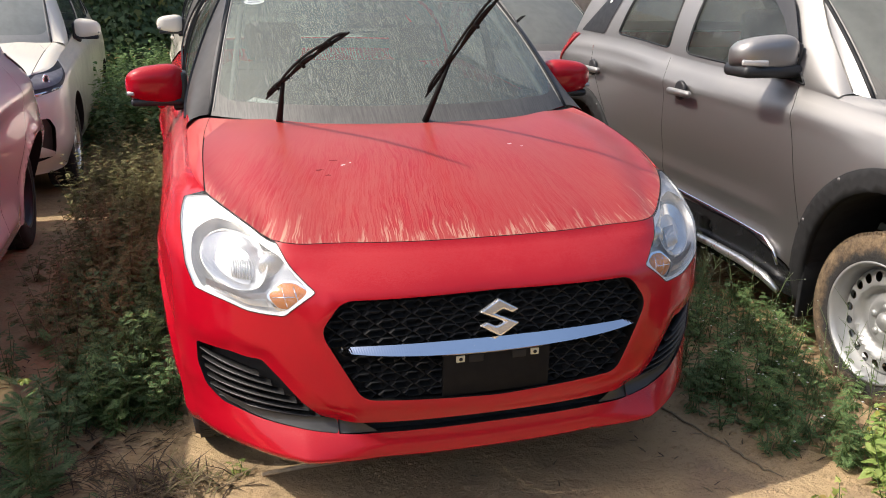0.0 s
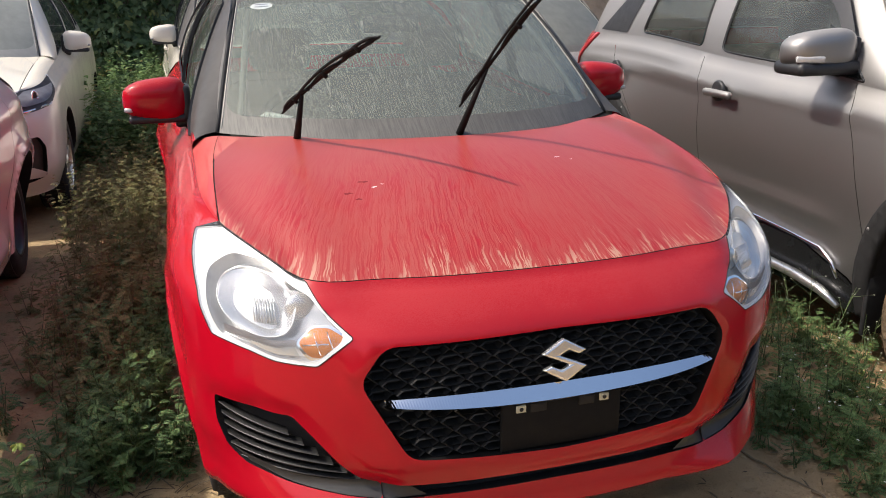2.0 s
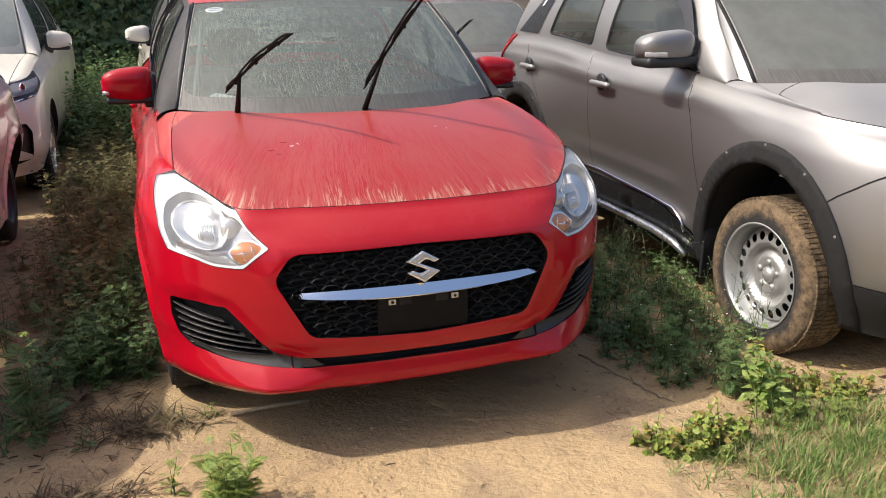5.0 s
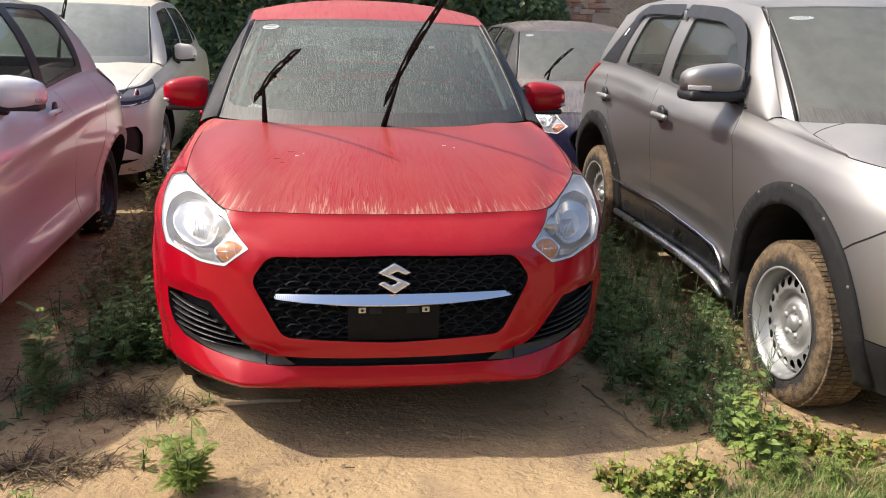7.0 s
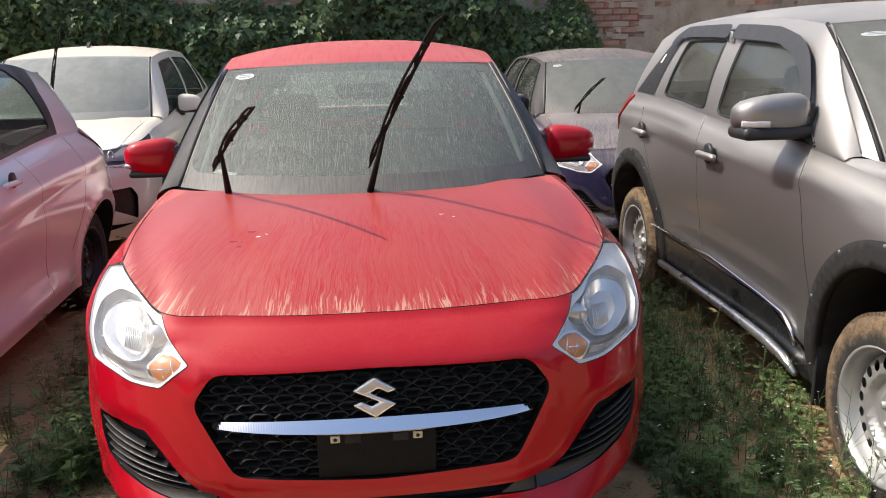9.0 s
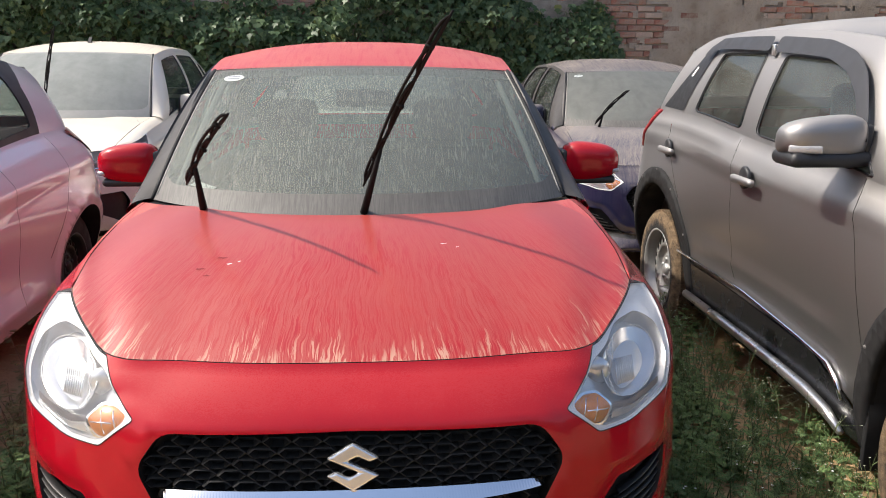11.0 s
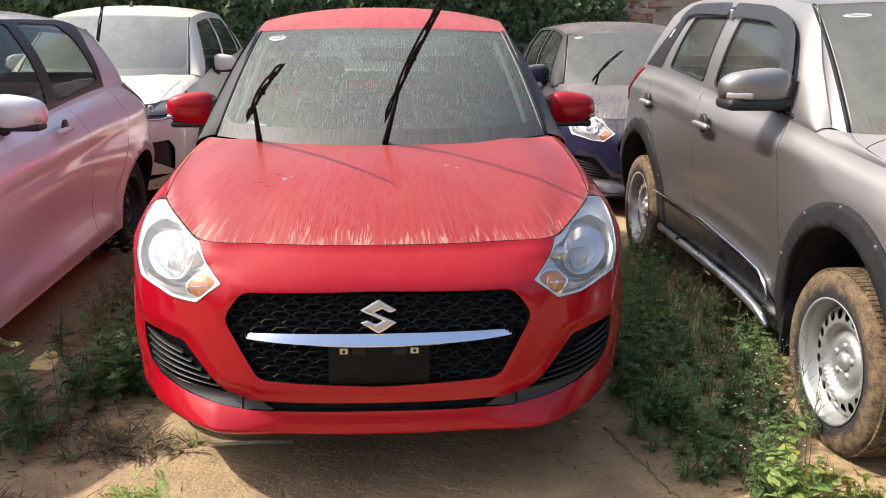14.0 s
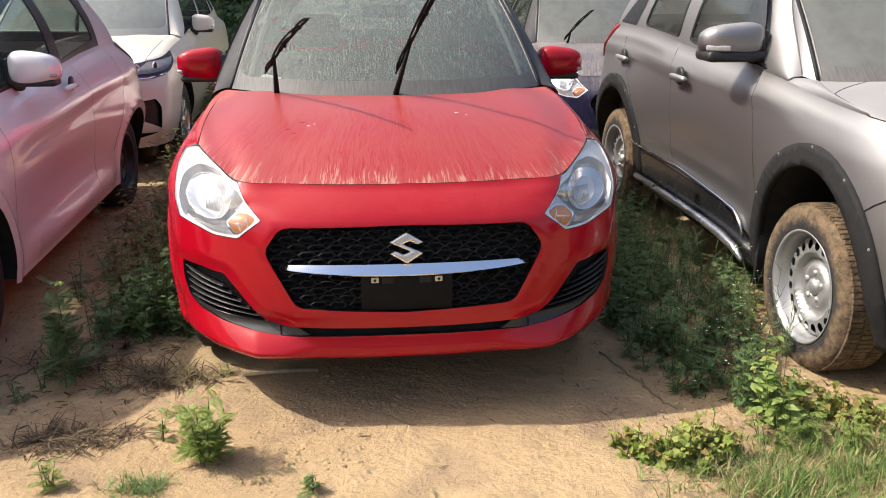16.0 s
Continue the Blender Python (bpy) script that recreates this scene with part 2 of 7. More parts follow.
# ---------------------------------------------------------------- materials
class Mat:
    """A small wrapper that adds nodes to a new node material."""

    def __init__(self, name):
        self.m = bpy.data.materials.new(name)
        self.m.use_nodes = True
        self.t = self.m.node_tree
        self.b = self.t.nodes["Principled BSDF"]
        self.out = self.t.nodes["Material Output"]

    def node(self, kind, **kw):
        n = self.t.nodes.new("ShaderNode" + kind)
        for k, v in kw.items():
            if k in n.inputs:
                if isinstance(v, bpy.types.NodeSocket):
                    self.t.links.new(v, n.inputs[k])
                else:
                    n.inputs[k].default_value = v
            elif k == "operation":
                n.operation = v
            elif k == "use_clamp":
                n.use_clamp = v
            elif k == "data_type":
                n.data_type = v
        return n

    def link(self, a, b):
        self.t.links.new(a, b)

    def coords(self, scale=(1, 1, 1), kind="Object"):
        c = self.node("TexCoord")
        mp = self.node("Mapping")
        mp.inputs["Scale"].default_value = scale
        self.link(c.outputs[kind], mp.inputs["Vector"])
        return mp.outputs[0]

    def noise(self, scale, detail=4, rough=0.55, vec=None, dist=0.0):
        n = self.node("TexNoise")
        n.inputs["Scale"].default_value, n.inputs["Detail"].default_value = scale, detail
        n.inputs["Roughness"].default_value, n.inputs["Distortion"].default_value = rough, dist
        self.link(vec if vec is not None else self.coords(), n.inputs["Vector"])
        return n.outputs["Fac"]

    def ramp(self, fac, *stops, interp="LINEAR"):
        r = self.node("ValToRGB")
        r.color_ramp.interpolation = interp
        e = r.color_ramp.elements
        while len(e) < len(stops):
            e.new(0.5)
        for el, (pos, c) in zip(e, stops):
            el.position = pos
            el.color = (c, c, c, 1) if isinstance(c, (int, float)) else (*c, 1)
        self.link(fac, r.inputs[0])
        return r.outputs[0]

    def math(self, op, a, b=0.5, clamp=False):
        n = self.node("Math", operation=op, use_clamp=clamp)
        for i, v in enumerate((a, b)):
            if isinstance(v, (int, float)):
                n.inputs[i].default_value = v
            else:
                self.link(v, n.inputs[i])
        return n.outputs[0]

    def mix(self, fac, a, b):
        n = self.node("Mix", data_type="RGBA")
        for i, v in ((0, fac), (6, a), (7, b)):
            if isinstance(v, (int, float)):
                n.inputs[i].default_value = v
            elif isinstance(v, tuple):
                n.inputs[i].default_value = (*v, 1)
            else:
                self.link(v, n.inputs[i])
        return n.outputs[2]

    def bump(self, height, strength=0.3, dist=0.01):
        n = self.node("Bump")
        n.inputs["Strength"].default_value, n.inputs["Distance"].default_value = strength, dist
        self.link(height, n.inputs["Height"])
        self.link(n.outputs[0], self.b.inputs["Normal"])

    def set(self, **kw):
        for k, v in kw.items():
            k = k.replace("_", " ")
            if isinstance(v, bpy.types.NodeSocket):
                self.link(v, self.b.inputs[k])
            elif isinstance(v, tuple):
                self.b.inputs[k].default_value = (*v, 1)
            else:
                self.b.inputs[k].default_value = v
        return self

    def up(self):
        """How far a surface faces up, 0 to 1."""
        g = self.node("NewGeometry")
        s = self.node("SeparateXYZ")
        self.link(g.outputs["Normal"], s.inputs[0])
        return self.math("MAXIMUM", s.outputs[2], 0.0)


DUST = (0.50, 0.40, 0.30)


def plain(name, colour, rough=0.5, metal=0.0, vary=0.12, scale=30, bump=0.0, coat=0.0):
    m = Mat(name)
    n = m.noise(scale)
    lo = tuple(max(0, c * (1 - vary)) for c in colour)
    hi = tuple(min(1, c * (1 + vary)) for c in colour)
    m.set(Base_Color=m.mix(n, lo, hi), Roughness=m.ramp(m.noise(scale * 0.4), (0.3, rough * 0.85), (0.7, min(1, rough * 1.15))), Metallic=metal, Coat_Weight=coat)
    if bump:
        m.bump(m.noise(scale * 4), bump, 0.002)
    return m.m


def car_paint(name, colour, metal=0.0, dust=0.3, dust_up=0.6, streaks=True, rough=0.25, dust_colour=DUST, coat=1.0):
    """Lacquered paint under dust, thicker on what faces up, washed into runs by rain."""
    m = Mat(name)
    up = m.math("POWER", m.up(), 1.6)
    fine = m.noise(420, 2)
    cloud = m.noise(2.2, 5, 0.6)
    run = m.noise(1.0, 3, 0.6, m.coords((60, 5, 5)), 0.6)
    grain = m.ramp(fine, (0.35, 0.55), (0.65, 1.0))
    base_dust = m.math("MULTIPLY_ADD", up, dust_up)
    m.t.nodes[-1].inputs[2].default_value = dust
    d = m.math("MULTIPLY", base_dust, m.ramp(cloud, (0.3, 0.55), (0.7, 1.15)))
    if streaks:
        d = m.math("MULTIPLY", d, m.ramp(run, (0.36, 0.55), (0.5, 1.0)))
    d = m.math("MULTIPLY", d, grain, True)
    flake = m.noise(1800, 1)
    body = m.mix(flake, tuple(c * 0.94 for c in colour), tuple(min(1, c * 1.06) for c in colour))
    m.set(Base_Color=m.mix(d, body, dust_colour), Metallic=m.math("MULTIPLY", m.math("SUBTRACT", 1.0, d), metal),
          Roughness=m.math("MULTIPLY_ADD", d, 0.5), Coat_Weight=m.math("SUBTRACT", coat, m.math("MULTIPLY", d, 1.3, True), True), Coat_Roughness=0.035, Specular_IOR_Level=0.12)
    for n in m.t.nodes:
        if n.type == "MATH" and n.operation == "MULTIPLY_ADD" and n.inputs[2].default_value == 0.5:
            n.inputs[2].default_value = rough
    return m.m


def bonnet_paint(name, colour, dust=0.3, dust_colour=(0.56, 0.43, 0.33), drips=0.5):
    """The bonnet: a dust film that rain has combed into wavering runs, with pale drips along the front edge."""
    m = Mat(name)
    c = m.node("TexCoord")
    sep = m.node("SeparateXYZ")
    m.link(c.outputs["Object"], sep.inputs[0])
    x0, y0 = sep.outputs[0], sep.outputs[1]
    wander = m.math("ADD", m.math("MULTIPLY", m.math("SUBTRACT", m.noise(5, 3, 0.5), 0.5), 0.05), m.math("MULTIPLY", m.math("SUBTRACT", m.noise(38, 2, 0.5), 0.5), 0.007))
    x = m.math("ADD", x0, wander)

    def span(v, a, b, lo, hi):
        r = m.node("MapRange")
        for k, q in ((1, a), (2, b), (3, lo), (4, hi)):
            r.inputs[k].default_value = q
        m.link(v, r.inputs[0])
        return r.outputs[0]
    # the runs fan out towards the front corners
    x = m.math("DIVIDE", x, span(y0, 0.15, 0.9, 1.0, 0.55))

    def streaks(kx, ky, detail=3, dist=0.4):
        com = m.node("CombineXYZ")
        m.link(m.math("MULTIPLY", x, kx), com.inputs[0])
        m.link(m.math("MULTIPLY", y0, ky), com.inputs[1])
        return m.noise(1.0, detail, 0.6, com.outputs[0], dist)

    def runs(kx, ky, width, dist):
        ridge = m.math("ABSOLUTE", m.math("SUBTRACT", streaks(kx, ky, 2, dist), 0.5))
        return m.ramp(ridge, (width * 0.25, 0.0), (width, 1.0))
    # washed lines: strongest over the front two thirds, in patches
    where = m.math("MULTIPLY", m.ramp(m.noise(3.0, 3), (0.36, 0.55), (0.56, 1.0)), span(y0, 0.50, 0.90, 1.0, 0.30))
    lines = m.math("MULTIPLY", runs(105.0, 4.0, 0.050, 0.45), m.math("ADD", m.math("MULTIPLY", runs(170.0, 7.0, 0.055, 0.6), 0.5), 0.5))
    lines = m.math("ADD", m.math("MULTIPLY", lines, 0.95), 0.05)
    film = m.mix(where, (1.0, 1.0, 1.0), lines)
    film = m.math("MULTIPLY", film, m.ramp(m.noise(2.0, 4), (0.3, 0.8), (0.7, 1.2)))
    film = m.math("MULTIPLY", film, m.ramp(m.noise(420, 2), (0.35, 0.78), (0.65, 1.12)))
    d = m.math("MULTIPLY", film, dust)
    # drips: how far each one reaches back from the front edge
    front = m.math("SUBTRACT", y0, m.math("MULTIPLY", m.math("POWER", m.math("ABSOLUTE", x0), 6.0), 2.87))
    reach = m.math("MULTIPLY", m.ramp(streaks(9.0, 0.6), (0.36, 0.025), (0.62, 0.11)), m.ramp(streaks(60.0, 1.0), (0.34, 0.1), (0.66, 1.5)))
    fade = m.math("SUBTRACT", 1.0, m.math("DIVIDE", m.math("SUBTRACT", front, 0.148), reach), True)
    fade = m.math("POWER", fade, 0.6)
    dr = m.math("MULTIPLY", m.ramp(streaks(120.0, 9.0, 2, 1.2), (0.525, 0.0), (0.57, 1.0)), fade)
    lip = m.math("SUBTRACT", 1.0, m.math("DIVIDE", m.math("SUBTRACT", front, 0.150), 0.007), True)
    dr = m.math("MAXIMUM", dr, m.math("MULTIPLY", lip, m.ramp(streaks(30.0, 1.0), (0.40, 0.0), (0.6, 0.8))))
    d = m.math("ADD", d, m.math("MULTIPLY", dr, drips), True)
    m.set(Base_Color=m.mix(d, colour, dust_colour), Roughness=m.math("ADD", m.math("MULTIPLY", d, 0.4), 0.3),
          Coat_Weight=m.math("SUBTRACT", 0.24, m.math("MULTIPLY", d, 0.6), True), Coat_Roughness=0.16)
    return m.m


def dirty_glass(name, tint=(0.75, 0.82, 0.80), dust=0.35, streak=(70, 4, 4), dust_colour=(0.55, 0.52, 0.46), contrast=1.0, blotch=1.0):
    """A window pane: mostly clear, glossy, with a film of dust in runs."""
    m = Mat(name)
    clear = m.node("BsdfTransparent")
    clear.inputs[0].default_value = (*tint, 1)
    gloss = m.node("BsdfGlossy")
    gloss.inputs["Roughness"].default_value = 0.03
    lw = m.node("LayerWeight")
    fr = m.math("ADD", m.math("MULTIPLY", m.math("POWER", lw.outputs["Facing"], 5.0), 0.95), 0.045)
    s1 = m.node("MixShader")
    m.link(fr, s1.inputs[0])
    m.link(clear.outputs[0], s1.inputs[1])
    m.link(gloss.outputs[0], s1.inputs[2])
    film = m.node("BsdfDiffuse")
    film.inputs[0].default_value = (*dust_colour, 1)
    run = m.noise(1.0, 3, 0.5, m.coords(streak), 0.6)
    spots = m.noise(14, 4, 0.6)
    f = m.math("MULTIPLY", m.ramp(run, (0.33, 1 - 0.4 * contrast), (0.63, 1 + 0.25 * contrast)), m.ramp(spots, (0.35, 1 - 0.3 * contrast * blotch), (0.65, 1 + 0.15 * contrast * blotch)))
    f = m.math("MULTIPLY", f, dust, True)
    s2 = m.node("MixShader")
    m.link(f, s2.inputs[0])
    m.link(s1.outputs[0], s2.inputs[1])
    m.link(film.outputs[0], s2.inputs[2])
    m.link(s2.outputs[0], m.out.inputs[0])
    return m.m


RED = car_paint("red_paint", (0.385, 0.002, 0.013), 0.0, 0.0, 0.14, False, coat=0.55)
RED_BONNET = bonnet_paint("red_bonnet_paint", (0.31, 0.003, 0.008), 0.155, (0.52, 0.365, 0.255), 0.62)
RED_ROOF = car_paint("red_roof_paint", (0.39, 0.0025, 0.014), 0.0, 0.05, 0.30, True, 0.35, (0.58, 0.44, 0.34), 0.4)
PEARL = car_paint("pearl_white_paint", (0.87, 0.825, 0.84), 0.1, 0.03, 0.2, False, 0.18)
NAVY_BONNET = bonnet_paint("dark_blue_bonnet_paint", (0.012, 0.014, 0.05), 0.62, (0.36, 0.31, 0.25))
NAVY = car_paint("dark_blue_paint", (0.012, 0.014, 0.05), 0.1, 0.03, 0.72, dust_colour=(0.42, 0.36, 0.29))
CREAM = car_paint("cream_white_paint", (0.72, 0.68, 0.60), 0.0, 0.1, 0.4)
WHITE = car_paint("dusty_white_paint", (0.68, 0.65, 0.59), 0.0, 0.5, 0.45, dust_colour=(0.70, 0.585, 0.42))
GREY = car_paint("grey_metallic_paint", (0.29, 0.28, 0.278), 0.93, 0.03, 0.60, False, 0.44, (0.45, 0.425, 0.395), 0.25)
BLACK = plain("black_trim", (0.018, 0.018, 0.02), 0.45, 0, 0.3, 60, 0.05)
DUSTY_BLACK = plain("dusty_black_plastic", (0.06, 0.057, 0.053), 0.65, 0, 0.3, 25, 0.1)


def ceramic_border():
    """Black band round the windscreen under combed dust."""
    m = Mat("dusty_ceramic_border")
    d = m.math("MULTIPLY", m.ramp(m.noise(1.0, 3, 0.6, m.coords((250, 12, 12)), 0.6), (0.34, 0.45), (0.62, 1.0)), m.ramp(m.noise(6, 4), (0.3, 0.6), (0.7, 1.0)))
    m.set(Base_Color=m.mix(d, (0.035, 0.033, 0.031), (0.125, 0.117, 0.106)), Roughness=0.6)
    return m.m


SCREEN_BORDER = ceramic_border()
DARK_PILLAR = plain("dusty_black_pillar", (0.115, 0.109, 0.104), 0.5, 0, 0.3, 20, 0, 0.15)
PILLAR_BLACK = plain("dusty_window_frame", (0.06, 0.056, 0.054), 0.5, 0, 0.3, 20, 0, 0.1)
DARK = plain("dark_recess", (0.008, 0.008, 0.009), 0.8)
MATT = plain("matt_black_plastic", (0.009, 0.0085, 0.0085), 0.75, 0, 0.3, 60, 0.05)
for dull in (MATT, DARK_PILLAR, PILLAR_BLACK):
    dull.node_tree.nodes["Principled BSDF"].inputs["Specular IOR Level"].default_value = 0.15
CHROME = plain("chrome", (0.82, 0.85, 0.90), 0.08, 1.0, 0.04)
SATIN = plain("satin_silver", (0.62, 0.62, 0.62), 0.3, 0.9, 0.06)
RUBBER = plain("tyre_rubber", (0.025, 0.024, 0.023), 0.85, 0, 0.3, 40, 0.2)
GLASS = dirty_glass("windscreen_glass", (0.76, 0.84, 0.80), 0.49, (440, 18, 18), (0.232, 0.247, 0.221), 0.62, 0.3)
SIDE_GLASS = dirty_glass("side_window_glass", (0.56, 0.62, 0.58), 0.07, (4, 4, 4), (0.50, 0.53, 0.50))
SUV_GLASS = dirty_glass("dark_side_glass", (0.50, 0.56, 0.52), 0.08, (4, 4, 4), (0.50, 0.53, 0.50))
SEAT = plain("seat_fabric", (0.06, 0.058, 0.055), 0.9, 0, 0.2, 80, 0.1)
SEAM_TRIM = plain("pale_dusty_trim", (0.34, 0.32, 0.29), 0.7)
PILLAR_TRIM = plain("pillar_trim_plastic", (0.24, 0.24, 0.225), 0.7, 0, 0.15, 40)
LINER = plain("cabin_lining", (0.66, 0.65, 0.61), 0.9, 0, 0.1, 30)

# ---------------------------------------------------------------- cars
def lerp_patch(a, b, bulge=0.0, power=1.0, out=(0, 0, 1), length=1.0, height=1.0):
    """A surface between two edge curves a(s) and b(s), s in 0..1, over plane points (s * length, t * height)."""
    out = np.asarray(out, float)

    def fn(pts):
        pts = np.asarray(pts, float)
        s, t = pts[:, 0] / length, pts[:, 1] / height
        u = np.clip(t, 0, 1) ** power
        return a(s) + (b(s) - a(s)) * (t if power == 1 else u)[:, None] + out * (bulge * 4 * t * (1 - t) * (1 - 0.3 * (2 * s - 1) ** 2))[:, None]
    return fn


def line3(*knots):
    """A smooth curve in space from knots (s, x, y, z)."""
    fx, fy, fz = (curve_fn(*[(k[0], k[i]) for k in knots]) for i in (1, 2, 3))
    return lambda s: np.stack([fx(s), fy(s), fz(s)], 1)


def rect(l, h, a=0.0, b=1.0, c=0.0, d=1.0):
    return [(a * l, c * h), (b * l, c * h), (b * l, d * h), (a * l, d * h)]


def wheel(parent, x, y, z, side, R, rim, width, style, tyre, rim_mat, hub_mat):
    """A road wheel under a car; side: the way its face looks along x."""
    w = new("wheel")
    w.parent = parent
    w.location = (x, y, z)
    s = side
    k = width / 2
    prof = [(-k, rim * 0.92), (-k, rim + 0.01), (-k * 1.04, (R + rim) / 2), (-k * 0.95, R * 0.965), (-k * 0.72, R * 0.995), (0, R),
            (k * 0.72, R * 0.995), (k * 0.95, R * 0.965), (k * 1.04, (R + rim) / 2), (k, rim + 0.012), (k * 0.94, rim), (k * 0.9, rim * 0.97)]
    turned("tyre", [(s * a, r) for a, r in prof], tyre, w, steps=56)
    # tread blocks
    verts, faces = [], []
    n = 92
    for i in range(n):
        for row, (x0, x1) in enumerate(((-0.8, -0.35), (-0.28, 0.28), (0.35, 0.8))):
            a0 = 2 * math.pi * (i + 0.33 * row) / n
            a1 = a0 + 2 * math.pi / n * 0.78
            q = len(verts)
            for rr in (R * 0.985, R + 0.006):
                for xx in (x0, x1):
                    for a in (a0, a1):
                        verts.append((xx * k, rr * math.cos(a), rr * math.sin(a)))
            faces += [tuple(q + j for j in f) for f in ((4, 5, 7, 6), (0, 1, 5, 4), (2, 6, 7, 3), (0, 4, 6, 2), (1, 3, 7, 5))]
    mesh_obj("tread", verts, faces, tyre, w, smooth=False)
    if style == "steel":
        turned("rim", [(s * a, r) for a, r in ((k * 0.96, rim * 1.0), (k * 1.0, rim * 1.015), (k * 0.97, rim * 0.97), (k * 0.75, rim * 0.93), (k * 0.3, rim * 0.9), (k * 0.25, rim * 0.86))], rim_mat, w, steps=56)
        # disc with a ring of holes
        v2, t2 = steel_disc(rim)
        def fn(p):
            r = np.hypot(p[:, 0], p[:, 1])
            xx = DISC(r / rim) * k
            return np.stack([s * xx, p[:, 0], p[:, 1]], 1)
        panel("disc", fn, v2, t2, rim_mat, w, flip=s < 0)
        turned("brake_drum", [(s * k * 0.05, 0.0), (s * k * 0.05, rim * 0.8), (-s * k * 0.6, rim * 0.8)], DARK, w, steps=32)
        turned("hub_cap", [(s * k * a, r) for a, r in ((0.2, 0.036), (0.5, 0.034), (0.6, 0.024), (0.62, 0.0))], hub_mat, w, steps=20)
        for i in range(5):
            a = 2 * math.pi * i / 5 + 0.3
            turned("wheel_nut", [(s * k * q, r) for q, r in ((0.3, 0.014), (0.52, 0.013), (0.56, 0.008), (0.56, 0.0))], hub_mat, w, steps=8,
                   centre=(0, 0.055 * math.cos(a), 0.055 * math.sin(a)))
    else:
        turned("rim", [(s * a, r) for a, r in ((k * 0.96, rim * 1.0), (k * 0.9, rim * 0.96), (k * 0.1, rim * 0.9))], rim_mat, w, steps=48)
        turned("brake_drum", [(s * k * 0.1, 0.0), (s * k * 0.1, rim * 0.9)], DARK, w, steps=32)
        for i in range(10):
            a = 2 * math.pi * i / 10
            block("spoke", (0.02, 0.045, rim * 0.85), (s * k * 0.75, -math.sin(a) * rim * 0.5, math.cos(a) * rim * 0.5), rim_mat, w, rot=(math.degrees(a), 0, 0), bevel=0.006)
        turned("hub_cap", [(s * k * q, r) for q, r in ((0.5, 0.05), (0.9, 0.045), (0.95, 0.0))], rim_mat, w, steps=24)
    return w


DISC = curve_fn((0, 0.36), (0.14, 0.36), (0.2, 0.48), (0.33, 0.48), (0.45, 0.30), (0.53, 0.34), (0.60, 0.58), (0.66, 0.57), (0.84, 0.50), (0.92, 0.20))


def steel_disc(rim):
    a = np.linspace(0, 2 * np.pi, 48, endpoint=False)
    outer = np.stack([np.cos(a), np.sin(a)], 1) * rim * 0.92
    regs = []
    for i in range(20):
        b = 2 * math.pi * i / 20
        c = np.array([math.cos(b), math.sin(b)])
        t = np.array([-c[1], c[0]])
        e = np.linspace(0, 2 * np.pi, 14, endpoint=False)
        regs.append(("hole", c * rim * 0.745 + np.outer(np.cos(e), c) * 0.019 + np.outer(np.sin(e), t) * 0.016))
    v, tri = split_panels(outer, regs, 0.012)
    return v, tri[""]


